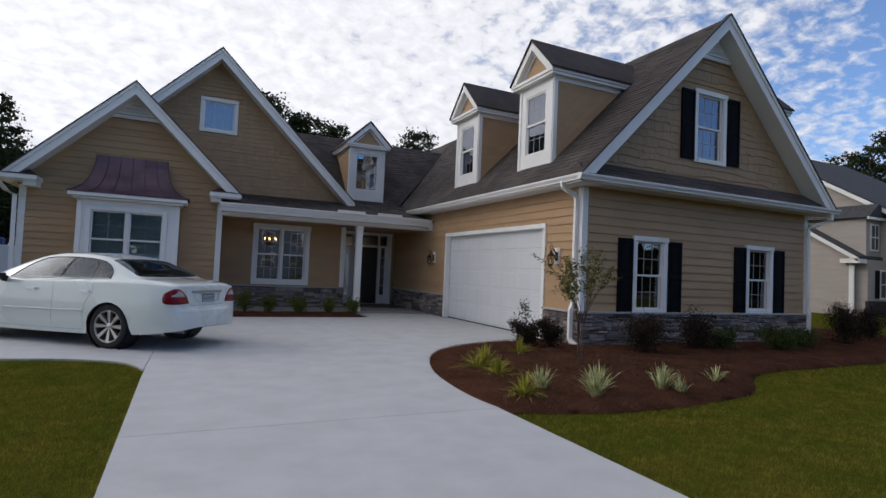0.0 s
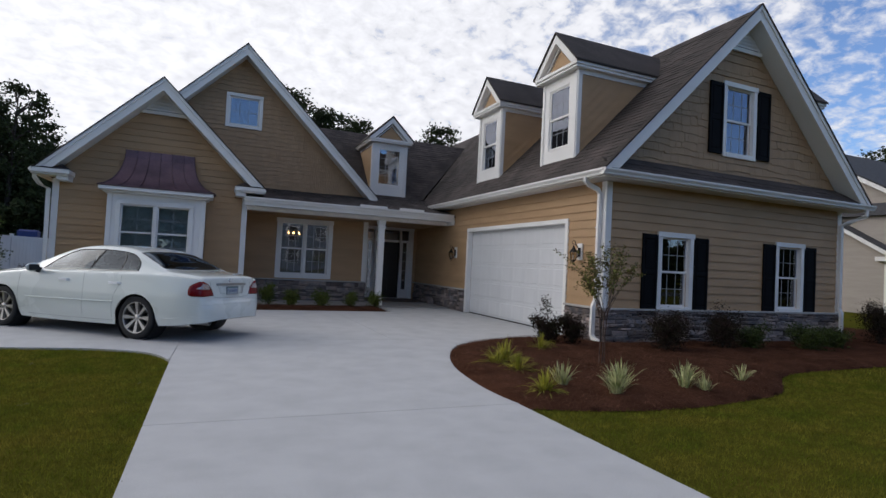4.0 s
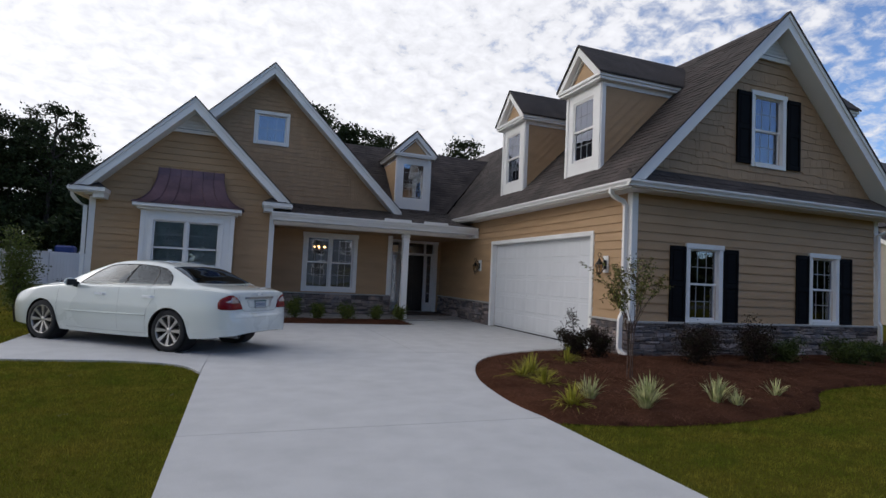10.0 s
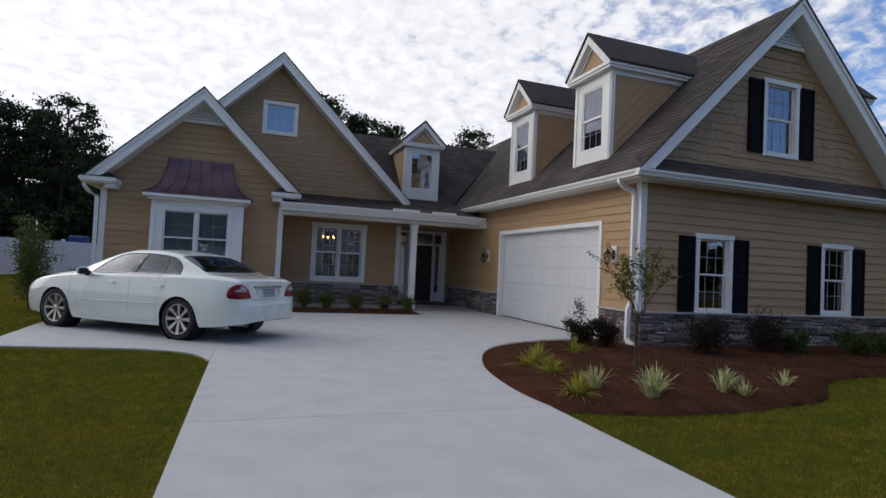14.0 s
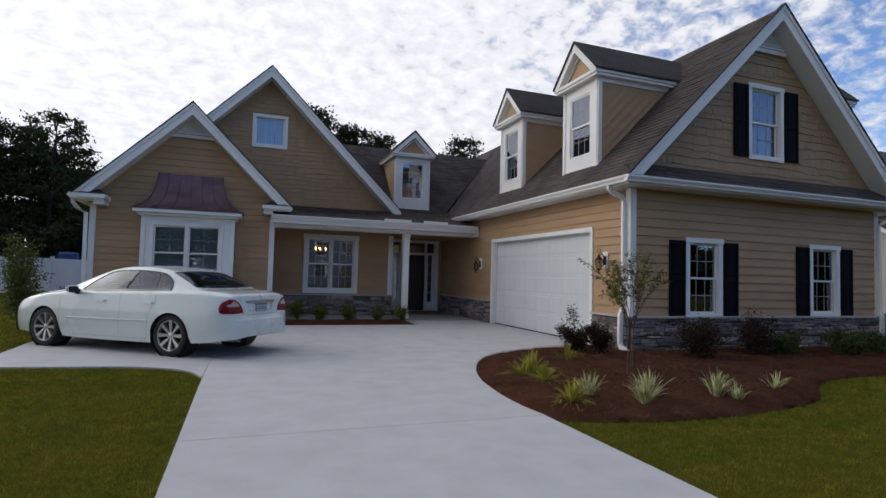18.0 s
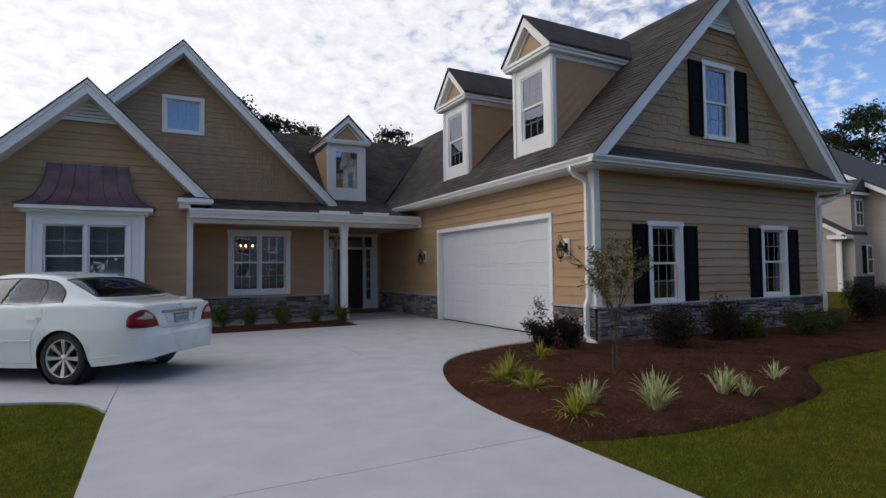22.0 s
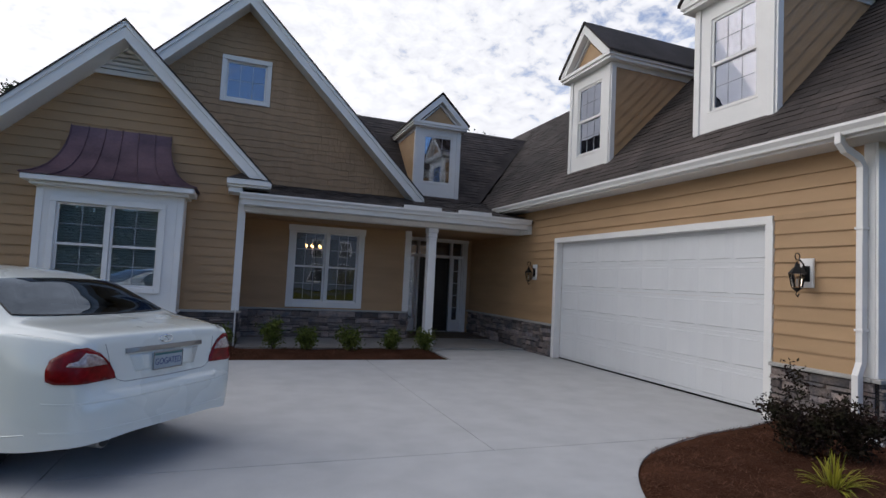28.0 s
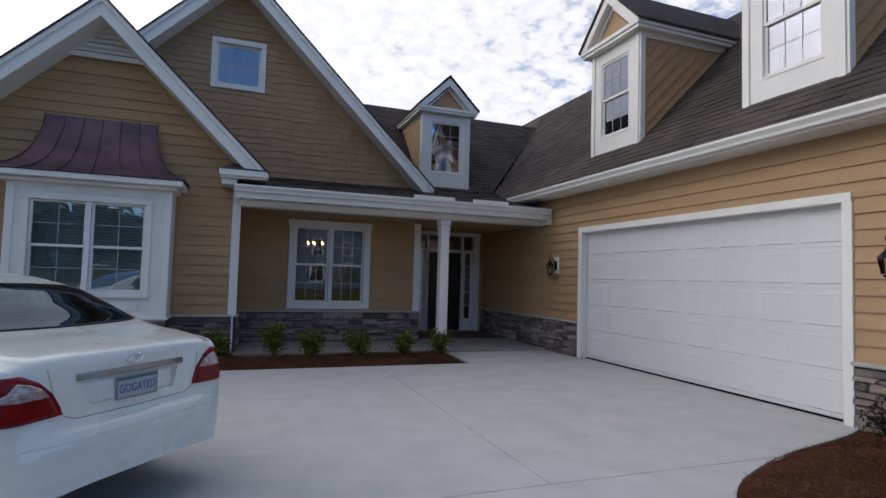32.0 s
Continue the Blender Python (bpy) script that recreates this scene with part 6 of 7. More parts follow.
for s in (1, -1):
    part("door_lining", B(0.1, 2.3, *sorted((s * 0.80, s * 0.82)), 0.40, 0.93), LEATHER, car)
    for x in (0.36, 1.16):
        seat = part("seat", B(x, x + 0.50, s * 0.40 - 0.25, s * 0.40 + 0.25, 0.40, 0.60, bev=0.05), LEATHER, car, "tan leather seat")
        b2 = B(-0.07, 0.07, -0.24, 0.24, 0.0, 0.55, bev=0.05)
        bmesh.ops.transform(b2, verts=b2.verts, matrix=pose(x + 0.02, s * 0.40, 0.55, 0, -14, 0))
        part("seat_back", b2, LEATHER, seat)
        part("headrest", B(x - 0.16, x - 0.07, s * 0.40 - 0.12, s * 0.40 + 0.12, 1.12, 1.28, bev=0.035), LEATHER, seat)
part("steering_wheel", rod([(1.70 + 0.05 * math.sin(a), 0.40 + 0.18 * math.cos(a), 0.93 + 0.17 * math.sin(a)) for a in [i * math.pi / 10 for i in range(21)]], 0.014, 6), CARBLK, car)

# ---- beds, lawns and plants ----


def in_poly(x, y, poly):
    c = False
    for (x0, y0), (x1, y1) in zip(poly, poly[1:] + poly[:1]):
        if (y0 > y) != (y1 > y) and x < (x1 - x0) * (y - y0) / (y1 - y0) + x0:
            c = not c
    return c


def edge_dist(x, y, poly):
    best = 9e9
    for (x0, y0), (x1, y1) in zip(poly, poly[1:] + poly[:1]):
        dx, dy = x1 - x0, y1 - y0
        t = max(0, min(1, ((x - x0) * dx + (y - y0) * dy) / (dx * dx + dy * dy + 1e-9)))
        best = min(best, math.hypot(x - x0 - t * dx, y - y0 - t * dy))
    return best


def rounded(pts, n=6):
    """A smooth open curve through points."""
    out = spline([(float(a), float(b)) for a, b in pts], n)
    return out


curb = rounded([(-4.17, -4.0), (-4.22, -3.4), (-4.18, -2.75), (-4.03, -1.9), (-3.73, -1.06), (-3.32, -0.30), (-2.82, 0.22), (-2.25, 0.52), (-1.55, 0.76), (-0.8, 0.91), (-0.35, 1.02), (-0.03, 1.14)])
front = rounded([(12.0, -3.0), (8.0, -2.85), (5.1, -2.8), (2.74, -2.93), (1.4, -3.05), (0.58, -3.33), (-0.47, -4.05), (-1.5, -4.27), (-2.56, -4.36), (-3.5, -4.24), (-4.17, -4.0)])
BED = curb + [(-0.03, 0.0), (7.4, 0.0), (7.4, 6.0), (12.0, 6.0)] + front[:-1]
PBED = [(-6.75, 6.03), (-2.46, 6.2), (-2.42, 7.44), (-6.30, 7.44), (-6.30, 7.80), (-6.75, 7.80)]


def bed_mesh(name, poly, label, step, height, parent=None):
    xs = [p[0] for p in poly]
    ys = [p[1] for p in poly]
    bm = bmesh.new()
    grid = {}
    nx, ny = int((max(xs) - min(xs)) / step) + 2, int((max(ys) - min(ys)) / step) + 2
    for i in range(nx):
        for j in range(ny):
            x, y = min(xs) + i * step, min(ys) + j * step
            ins = in_poly(x, y, poly)
            d = edge_dist(x, y, poly)
            if ins or d < step * 1.5:
                if not ins:
                    # pull outside points onto the outline
                    best = min(((px, py) for px, py in DENSE[name]), key=lambda p: (p[0] - x) ** 2 + (p[1] - y) ** 2)
                    x, y, d = best[0], best[1], 0.0
                z = -0.02 + (0.045 + height) * min(1.0, d / 0.35) ** 0.6 + 0.018 * noise.noise((x * 3, y * 3, 1.0)) * min(1, d * 5)
                grid[i, j] = bm.verts.new((x, y, z))
    for i in range(nx):
        for j in range(ny):
            k = [(i, j), (i + 1, j), (i + 1, j + 1), (i, j + 1)]
            if all(q in grid for q in k):
                bm.faces.new([grid[q] for q in k])
    bmesh.ops.remove_doubles(bm, verts=bm.verts, dist=0.003)
    return tagged(part(name, bm, MULCH, smooth=True), label, "ground", kind="structure")


def densify(poly, n=10):
    return [(a + (c - a) * k / n, b + (d - b) * k / n) for (a, b), (c, d) in zip(poly, poly[1:] + poly[:1]) for k in range(n)]


DENSE = {"mulch_bed": densify(BED, 14), "porch_bed": densify(PBED, 30)}
bed_ob = bed_mesh("mulch_bed", BED, "reddish-brown pine straw mulch bed along the garage", 0.12, 0.045)
pbed_ob = bed_mesh("porch_bed", PBED, "reddish-brown mulch bed before the porch", 0.10, 0.03)


def scatter(name, owner, place, count, make, material, label, seed):
    rnd = random.Random(seed)
    V, F = [], []
    for _ in range(count):
        p = place(rnd)
        if p:
            make(V, F, p, rnd)
    me = bpy.data.meshes.new(name)
    me.from_pydata(V, [], F)
    me.materials.append(material)
    ob = new(name, me)
    return tagged(ob, label, name.replace("_", " "), kind="stuff")


def needle(V, F, p, rnd):
    a, l, w = rnd.uniform(0, math.pi), rnd.uniform(0.03, 0.11), rnd.uniform(0.0009, 0.0022)
    dx, dy = math.cos(a) * l / 2, math.sin(a) * l / 2
    ex, ey = -math.sin(a) * w, math.cos(a) * w
    t = rnd.uniform(-0.012, 0.012)
    k = len(V)
    V += [(p[0] - dx - ex, p[1] - dy - ey, p[2] - t), (p[0] + dx - ex, p[1] + dy - ey, p[2] + t), (p[0] + dx + ex, p[1] + dy + ey, p[2] + t + 0.0004), (p[0] - dx + ex, p[1] - dy + ey, p[2] - t + 0.0004)]
    F.append((k, k + 1, k + 2, k + 3))


def bed_place(poly, box_, height):
    def f(rnd):
        x, y = rnd.uniform(box_[0], box_[1]), rnd.uniform(box_[2], box_[3])
        if not in_poly(x, y, poly):
            return None
        d = edge_dist(x, y, poly)
        return (x, y, -0.012 + (0.045 + height) * min(1.0, d / 0.35) ** 0.6 + rnd.uniform(0.002, 0.022))
    return f


scatter("mulch_straw", bed_ob, bed_place(BED, (-4.1, 3.5, -4.4, 1.2), 0.045), 46000, needle, STRAW, "loose reddish pine straw", 3)
scatter("mulch_straw", pbed_ob, bed_place(PBED, (-6.7, -2.4, 6.0, 7.8), 0.03), 7000, needle, STRAW, "loose reddish pine straw", 4)

# driveway: slabs divided by tooled joints, outline along the bed and the lawn
lawn_curve = rounded([(-7.59, -3.0), (-7.59, -1.7), (-7.61, -1.05), (-7.75, -0.6), (-8.05, -0.26), (-8.69, 0.03), (-9.5, 0.16), (-10.62, 0.34)])
J = 0.004
drive = thing("driveway", "pale grey concrete driveway with tooled joints", "driveway", kind="structure")
cr_lo = [p for p in curb if p[1] < 0.68]
xj = curb[len(cr_lo)][0]


def slab(pts):
    part("concrete_slab", P([(x, y, 0.0) for x, y in pts], (0, 0, -0.10)), CONCRETE, drive)


YA, YB = -3.86, 0.685
slab([(-7.59, -12.0), (-4.19, -12.0), (-4.19, YA - J), (-7.59, YA - J)])
slab([(-7.59, -30.0), (-4.19, -30.0), (-4.19, -12.0 - 2 * J), (-7.59, -12.0 - 2 * J)])
slab([(-7.59, YA + J), (-4.18, YA + J)] + [q for q in cr_lo if q[1] > YA + 0.05] + [(xj, YB - J), (-7.55, YB - J)] + [(-7.585, -0.97), (-7.59, -1.7)])
slab([(-4.10 + J, YB + J), (xj + 0.03, YB + J)] + [p for p in curb if p[1] >= 0.70] + [(-0.02, 6.03), (-4.10 + J, 6.03)])
slab([(-7.55 + J, YB + J), (-4.10 - J, YB + J), (-4.10 - J, 6.03), (-7.55 + J, 6.03)])
slab([(-7.55 - J, YB - J)] + [(-7.60, -0.95)] + [p for p in lawn_curve if p[1] > -0.93] + [(-10.72, YB + 2.2), (-10.75, 6.03), (-7.55 - J, 6.03)])
slab([(-2.42 + J, 6.045), (-0.03, 6.045), (-0.10, 7.41), (-2.42 + J, 7.41)])
for jb in ((-7.59, -4.19, YA - 0.05, YA + 0.05), (-10.6, -1.7, YB - 0.05, YB + 0.05), (-4.15, -4.05, YB, 6.0), (-7.62, -7.50, -0.9, 6.0), (-2.47, -0.1, 6.0, 6.08)):
    part("joint_bed", B(*jb, -0.10, -0.008), GROOVE, drive, "grey joint bottom")


# lawns: blades of grass over the ground sheet
def blade(V, F, p, rnd):
    h, w, a = rnd.uniform(0.018, 0.042), rnd.uniform(0.0018, 0.0036), rnd.uniform(0, 2 * math.pi)
    lx, ly = rnd.gauss(0, 0.018), rnd.gauss(0, 0.018)
    ex, ey = math.cos(a) * w, math.sin(a) * w
    k = len(V)
    V += [(p[0] - ex, p[1] - ey, -0.032), (p[0] + ex, p[1] + ey, -0.032), (p[0] + lx, p[1] + ly, -0.03 + h)]
    F.append((k, k + 1, k + 2))


def big_blade(V, F, p, rnd):
    h, w, a = rnd.uniform(0.025, 0.05), rnd.uniform(0.004, 0.009), rnd.uniform(0, 2 * math.pi)
    lx, ly = rnd.gauss(0, 0.02), rnd.gauss(0, 0.02)
    ex, ey = math.cos(a) * w, math.sin(a) * w
    k = len(V)
    V += [(p[0] - ex, p[1] - ey, -0.032), (p[0] + ex, p[1] + ey, -0.032), (p[0] + lx, p[1] + ly, -0.03 + h)]
    F.append((k, k + 1, k + 2))


LEFTL = [(-7.60, -12.0)] + lawn_curve + [(-10.75, 2.9), (-10.8, 5.5), (-24, 5.5), (-24, -12)]
RIGHTL = [(-4.18, -12.0), (14, -12.0), (14, -2.95)] + front


def lawn_place(poly, box_):
    def f(rnd):
        x, y = rnd.uniform(box_[0], box_[1]), rnd.uniform(box_[2], box_[3])
        return (x, y) if in_poly(x, y, poly) else None
    return f


ground = ob_by("ground")
scatter("grass", ground, lawn_place(LEFTL, (-11.5, -7.5, -7.2, 0.5)), 120000, blade, BLADE, "short green lawn grass", 6)
scatter("grass", ground, lawn_place(RIGHTL, (-4.2, 2.0, -8.5, -2.8)), 120000, blade, BLADE, "short green lawn grass", 7)
scatter("grass", ground, lawn_place(LEFTL, (-24, -9.5, -6, 5.5)), 60000, big_blade, BLADE, "short green lawn grass", 8)
scatter("grass", ground, lawn_place(RIGHTL, (0.5, 14, -9, -2.8)), 26000, big_blade, BLADE, "short green lawn grass", 9)
scatter("grass", ground, lawn_place([(-26, 5.6), (-11.2, 5.6), (-11.2, 30), (-26, 30)], (-26, -11, 5.5, 30)), 30000, big_blade, BLADE, "short green lawn grass", 10)
# clover leaves and dry bits
scatter("dry_leaf", ground, lawn_place(LEFTL, (-11, -7.7, -7, 0)), 40, lambda V, F, p, r: needle(V, F, (p[0], p[1], 0.012), r), mat("dry_leaf", (0.30, 0.25, 0.17), 0.8, island=0.3), "a few dry leaves on the lawn", 12)

LEAFD = mat("dark_purple_leaf", (0.026, 0.013, 0.013), 0.7, var=0.3, scale=7, island=0.4, color2=(0.028, 0.028, 0.014), spec=0.06)
LEAFG = mat("shrub_leaf", (0.060, 0.085, 0.014), 0.6, var=0.3, scale=7, island=0.4, spec=0.25)
LEAFY = mat("yellow_green_leaf", (0.36, 0.32, 0.03), 0.6, var=0.25, scale=7, rand=0.35, color2=(0.20, 0.21, 0.02), spec=0.25)
LEAFV = mat("variegated_leaf", (0.60, 0.57, 0.30), 0.55, var=0.3, scale=16, rand=0.35, color2=(0.20, 0.25, 0.07), spec=0.2)
LEAFP = mat("porch_shrub_leaf", (0.10, 0.115, 0.018), 0.6, var=0.3, scale=7, island=0.4, color2=(0.07, 0.10, 0.016), spec=0.25)
LEAFM = mat("myrtle_leaf", (0.13, 0.14, 0.024), 0.6, var=0.3, scale=9, island=0.45, color2=(0.085, 0.055, 0.018), spec=0.25)
BARK = mat("pale_bark", (0.11, 0.065, 0.045), 0.85, var=0.3, scale=12, grain=0.2, bump=0.5)
TRUNK = mat("pine_bark", (0.055, 0.042, 0.034), 0.9, var=0.3, scale=4, grain=0.3, bump=0.8)


def leaf(V, F, p, d, l, w, rnd):
    """A folded leaf at p that points along d."""
    d = Vector(d).normalized()
    a = d.cross(Vector((rnd.uniform(-1, 1), rnd.uniform(-1, 1), rnd.uniform(-1, 1)))).normalized() * w
    n = d.cross(a).normalized() * w * 0.35
    p = Vector(p)
    k = len(V)
    V += [tuple(p), tuple(p + d * l * 0.5 + a + n), tuple(p + d * l), tuple(p + d * l * 0.5 - a + n)]
    F += [(k, k + 1, k + 2), (k, k + 2, k + 3)]


def leaves_part(V, F, material, parent, name="leaves", label=""):
    me = bpy.data.meshes.new(name)
    me.from_pydata(V, [], F)
    me.materials.append(material)
    ob = new(name, me)
    ob.parent = parent
    if label:
        tagged(ob, label)
    return ob


def shrub(at, radius, height, material, label, group, seed, n=900, leaf_l=0.04, sprigs=9, name="shrub", tall=0.0):
    rnd = random.Random(seed)
    e = thing(name, label, "shrub", group, at=at)
    V, F = [], []
    for s in range(sprigs):
        a = rnd.uniform(0, 2 * math.pi)
        r = radius * rnd.uniform(0.3, 1.0)
        h = height * rnd.uniform(0.6, 1.05)
        tip = Vector((math.cos(a) * r, math.sin(a) * r, h))
        if tall and s == 0:
            tip = Vector((math.cos(a) * r * 0.5, math.sin(a) * r * 0.5, height + tall))
        mid = Vector((tip.x * 0.35, tip.y * 0.35, tip.z * 0.6))
        path = [Vector((0, 0, -0.02)), mid, tip]
        part("branch", rod(path, [0.010, 0.006, 0.002], 5), TRUNK, e)
        for _ in range(int(n / sprigs)):
            t = rnd.uniform(0.2, 1.0)
            p = mid.lerp(tip, (t - 0.5) * 2) if t > 0.5 else Vector((0, 0, 0)).lerp(mid, t * 2)
            sp = radius * 0.22 * (1.2 - 0.75 * t) + 0.015
            p = p + Vector((rnd.gauss(0, sp), rnd.gauss(0, sp), rnd.gauss(0, sp * 0.8)))
            if p.z < 0.01:
                p.z = rnd.uniform(0.01, 0.06)
            leaf(V, F, p, (rnd.gauss(0, 1) + tip.x, rnd.gauss(0, 1) + tip.y, rnd.gauss(0.4, 0.8)), leaf_l * rnd.uniform(0.6, 1.3), leaf_l * 0.28, rnd)
    leaves_part(V, F, material, e)
    return e


def strap_plant(at, length, count, material, label, group, seed, width_=0.012, name="strap_plant", spread=0.62):
    """A fountain of long arching leaves."""
    rnd = random.Random(seed)
    e = thing(name, label, "plant", group, at=at)
    for i in range(count):
        a = rnd.uniform(0, 2 * math.pi)
        l = length * rnd.uniform(0.55, 1.1)
        lean = rnd.uniform(0.05, spread)
        out_, up_ = math.sin(lean), math.cos(lean)
        bm = bmesh.new()
        last = None
        b0 = rnd.uniform(0, 0.05)
        sway, droop = rnd.gauss(0, 0.22), rnd.uniform(0.25, 0.75)
        for k in range(6):
            t = k / 5
            r = b0 + l * out_ * t * (1 + 0.25 * t)
            z = -0.02 + l * (up_ * t - droop * t * t * t * lean)
            w = width_ * (0.55 + 0.9 * t) * (1 - t ** 4) + 0.001
            c = Vector((math.cos(a + sway * t * t) * r, math.sin(a + sway * t * t) * r, max(z, 0.0 if k else -0.02)))
            s = Vector((-math.sin(a), math.cos(a), 0)) * w
            row = (bm.verts.new(c - s), bm.verts.new(c + Vector((0, 0, -w * 0.5))), bm.verts.new(c + s))
            if last:
                bm.faces.new((last[0], last[1], row[1], row[0]))
                bm.faces.new((last[1], last[2], row[2], row[1]))
            last = row
        part("leaf", bm, material, e)
    return e


YG = "variegated border grasses"
VL = "clump of green-and-white striped strap leaves in mulch"
for i, (x, y, l, c) in enumerate(((-2.98, -3.92, 0.40, 60), (-1.86, -3.82, 0.40, 46), (-0.68, -3.64, 0.28, 24), (-3.34, -3.42, 0.34, 40), (-2.70, -3.66, 0.40, 50), (-1.72, -3.98, 0.26, 26))):
    strap_plant((x, y, 0.05), l * 0.95, int(c * 1.6), LEAFV, VL, YG, 20 + i, 0.0058, spread=0.56)
for i, (x, y, l, c) in enumerate(((-3.74, -3.66, 0.42, 90), (-3.42, -2.56, 0.40, 80), (-3.20, -1.82, 0.50, 100), (-3.46, -2.02, 0.40, 75), (-1.97, -0.88, 0.42, 85))):
    strap_plant((x, y, 0.05), l * 0.78, int(c * 1.3), LEAFY, "clump of fine arching yellow-green grass in mulch", "yellow-green grasses", 40 + i, 0.0045, name="grass_clump", spread=1.3)
DS = "dark purple-leaved shrub against the stone base"
shrub((-1.38, -0.22, 0.05), 0.34, 0.52, LEAFD, "dark purple-leaved shrub with one tall sprig by the garage corner", "purple shrubs", 60, 3600, tall=0.28)
shrub((-1.0, -0.42, 0.05), 0.32, 0.50, LEAFD, DS, "purple shrubs", 61, 2800)
shrub((0.45, -1.2, 0.06), 0.52, 0.60, LEAFD, DS, "purple shrubs", 62, 4600, sprigs=16)
shrub((2.05, -1.1, 0.06), 0.52, 0.64, LEAFD, DS, "purple shrubs", 63, 4600, sprigs=16, tall=0.2)
shrub((2.78, -1.15, 0.06), 0.40, 0.42, LEAFG, "low green shrub in the mulch bed", "green shrubs", 64, 3200, sprigs=12)
shrub((4.1, -1.45, 0.06), 0.50, 0.42, LEAFG, "low green shrub in the mulch bed", "green shrubs", 65, 3600, sprigs=13)
shrub((5.1, -1.2, 0.06), 0.45, 0.38, LEAFG, "low green shrub in the mulch bed", "green shrubs", 66, 3200, sprigs=12)
shrub((7.4, -0.9, 0.05), 0.60, 0.85, LEAFD, "dark bushy shrub beyond the garage corner", "purple shrubs", 67, 4200, sprigs=15)
shrub((8.7, -0.5, 0.05), 0.65, 0.95, LEAFD, "dark bushy shrub beyond the garage corner", "purple shrubs", 68, 4200, sprigs=15)
shrub((9.9, -0.2, 0.05), 0.6, 0.75, LEAFD, "dark bushy shrub beyond the garage corner", "purple shrubs", 69, 3600, sprigs=14)
for i, (x, y, r, h) in enumerate(((-6.62, 7.30, 0.30, 0.40), (-5.68, 7.1, 0.26, 0.54), (-5.05, 7.0, 0.26, 0.42), (-4.17, 7.0, 0.34, 0.44), (-3.38, 7.1, 0.26, 0.38), (-2.62, 7.1, 0.30, 0.42))):
    shrub((x, y, 0.03), r, h, LEAFP, "small leafy yellow-green shrub before the porch", "porch shrubs", 80 + i, 900, 0.065, 10)


def small_tree(at, label, seed, height, spread, stems, material, leaf_n, leaf_l, name="small_tree", trunk_r=0.016, low=0.4, sprigs=()):
    rnd = random.Random(seed)
    e = thing(name, label, "tree", at=at)
    V, F = [], []
    for s in range(stems):
        a = s * 2 * math.pi / stems + rnd.uniform(-0.4, 0.4)
        fork = Vector((math.cos(a) * 0.07, math.sin(a) * 0.07, height * low))
        part("trunk", rod([Vector((math.cos(a) * 0.045, math.sin(a) * 0.045, -0.05)), fork * 0.55, fork], [trunk_r, trunk_r * 0.8, trunk_r * 0.65], 7), BARK, e)
        for b in range(5):
            a2 = a + rnd.uniform(-1.6, 1.6)
            out_ = spread * rnd.uniform(0.35, 1.0)
            tip = Vector((math.cos(a2) * out_, math.sin(a2) * out_, height * rnd.uniform(0.66, 1.0)))
            start = fork * rnd.uniform(0.82, 1.0)
            mid = start.lerp(tip, 0.5) + Vector((0, 0, 0.05))
            part("limb", rod([start, mid, tip], [trunk_r * 0.6, trunk_r * 0.35, 0.003], 5), BARK, e)
            for k in range(3):
                t0 = rnd.uniform(0.4, 0.9)
                p0 = mid.lerp(tip, t0)
                p1 = p0 + Vector((rnd.gauss(0, 0.16), rnd.gauss(0, 0.16), rnd.uniform(-0.05, 0.16)))
                part("twig", rod([p0, p1], [0.004, 0.0015], 4), BARK, e)
                for _ in range(leaf_n):
                    p = p0.lerp(p1, rnd.random()) + Vector((rnd.gauss(0, 0.03), rnd.gauss(0, 0.03), rnd.gauss(0, 0.03)))
                    leaf(V, F, p, (rnd.gauss(0, 1), rnd.gauss(0, 1), rnd.gauss(-0.1, 0.6)), leaf_l * rnd.uniform(0.6, 1.2), leaf_l * 0.3, rnd)
            for _ in range(leaf_n * 2):
                p = mid.lerp(tip, rnd.random()) + Vector((rnd.gauss(0, 0.03), rnd.gauss(0, 0.03), rnd.gauss(0, 0.03)))
                leaf(V, F, p, (rnd.gauss(0, 1), rnd.gauss(0, 1), rnd.gauss(0, 0.6)), leaf_l * rnd.uniform(0.6, 1.2), leaf_l * 0.3, rnd)
    for sprig in sprigs:
        tip = Vector(sprig)
        bend = [fork.lerp(tip, t) + Vector((0, 0, 0.16 * math.sin(t * math.pi))) for t in (0, 0.25, 0.5, 0.75, 1.0)]
        part("limb", rod(bend, [0.006, 0.005, 0.004, 0.003, 0.002], 5), BARK, e, "long arching sprig")
        for t in [i / 90 for i in range(28, 91)]:
            i = min(3, int(t * 4))
            p = bend[i].lerp(bend[i + 1], t * 4 - i) + Vector((rnd.gauss(0, 0.012), rnd.gauss(0, 0.012), rnd.gauss(0, 0.012)))
            leaf(V, F, p, (rnd.gauss(0, 1), rnd.gauss(0, 1), rnd.gauss(0, 0.6)), leaf_l * rnd.uniform(0.6, 1.1), leaf_l * 0.3, rnd)
    leaves_part(V, F, material, e, "crown", "sparse small leaves")
    return e


small_tree((-1.88, -2.33, 0.04), "young multi-stemmed ornamental tree with sparse leaves in mulch", 5, 1.72, 0.50, 3, LEAFM, 26, 0.042, trunk_r=0.009, low=0.44, sprigs=((-0.62, 0.40, 1.66), (-0.60, 0.10, 1.42), (0.62, -0.12, 1.36)))
shrub((-11.75, 5.7, -0.02), 0.52, 2.0, LEAFP, "tall loose green shrub on the lawn", "lawn shrubs", 92, 6500, 0.055, 30, name="tall_shrub")
shrub((-11.6, 8.6, 0.0), 0.3, 0.8, LEAFD, "dark small shrub beside the house", "lawn shrubs", 93, 900, 0.05, 9)

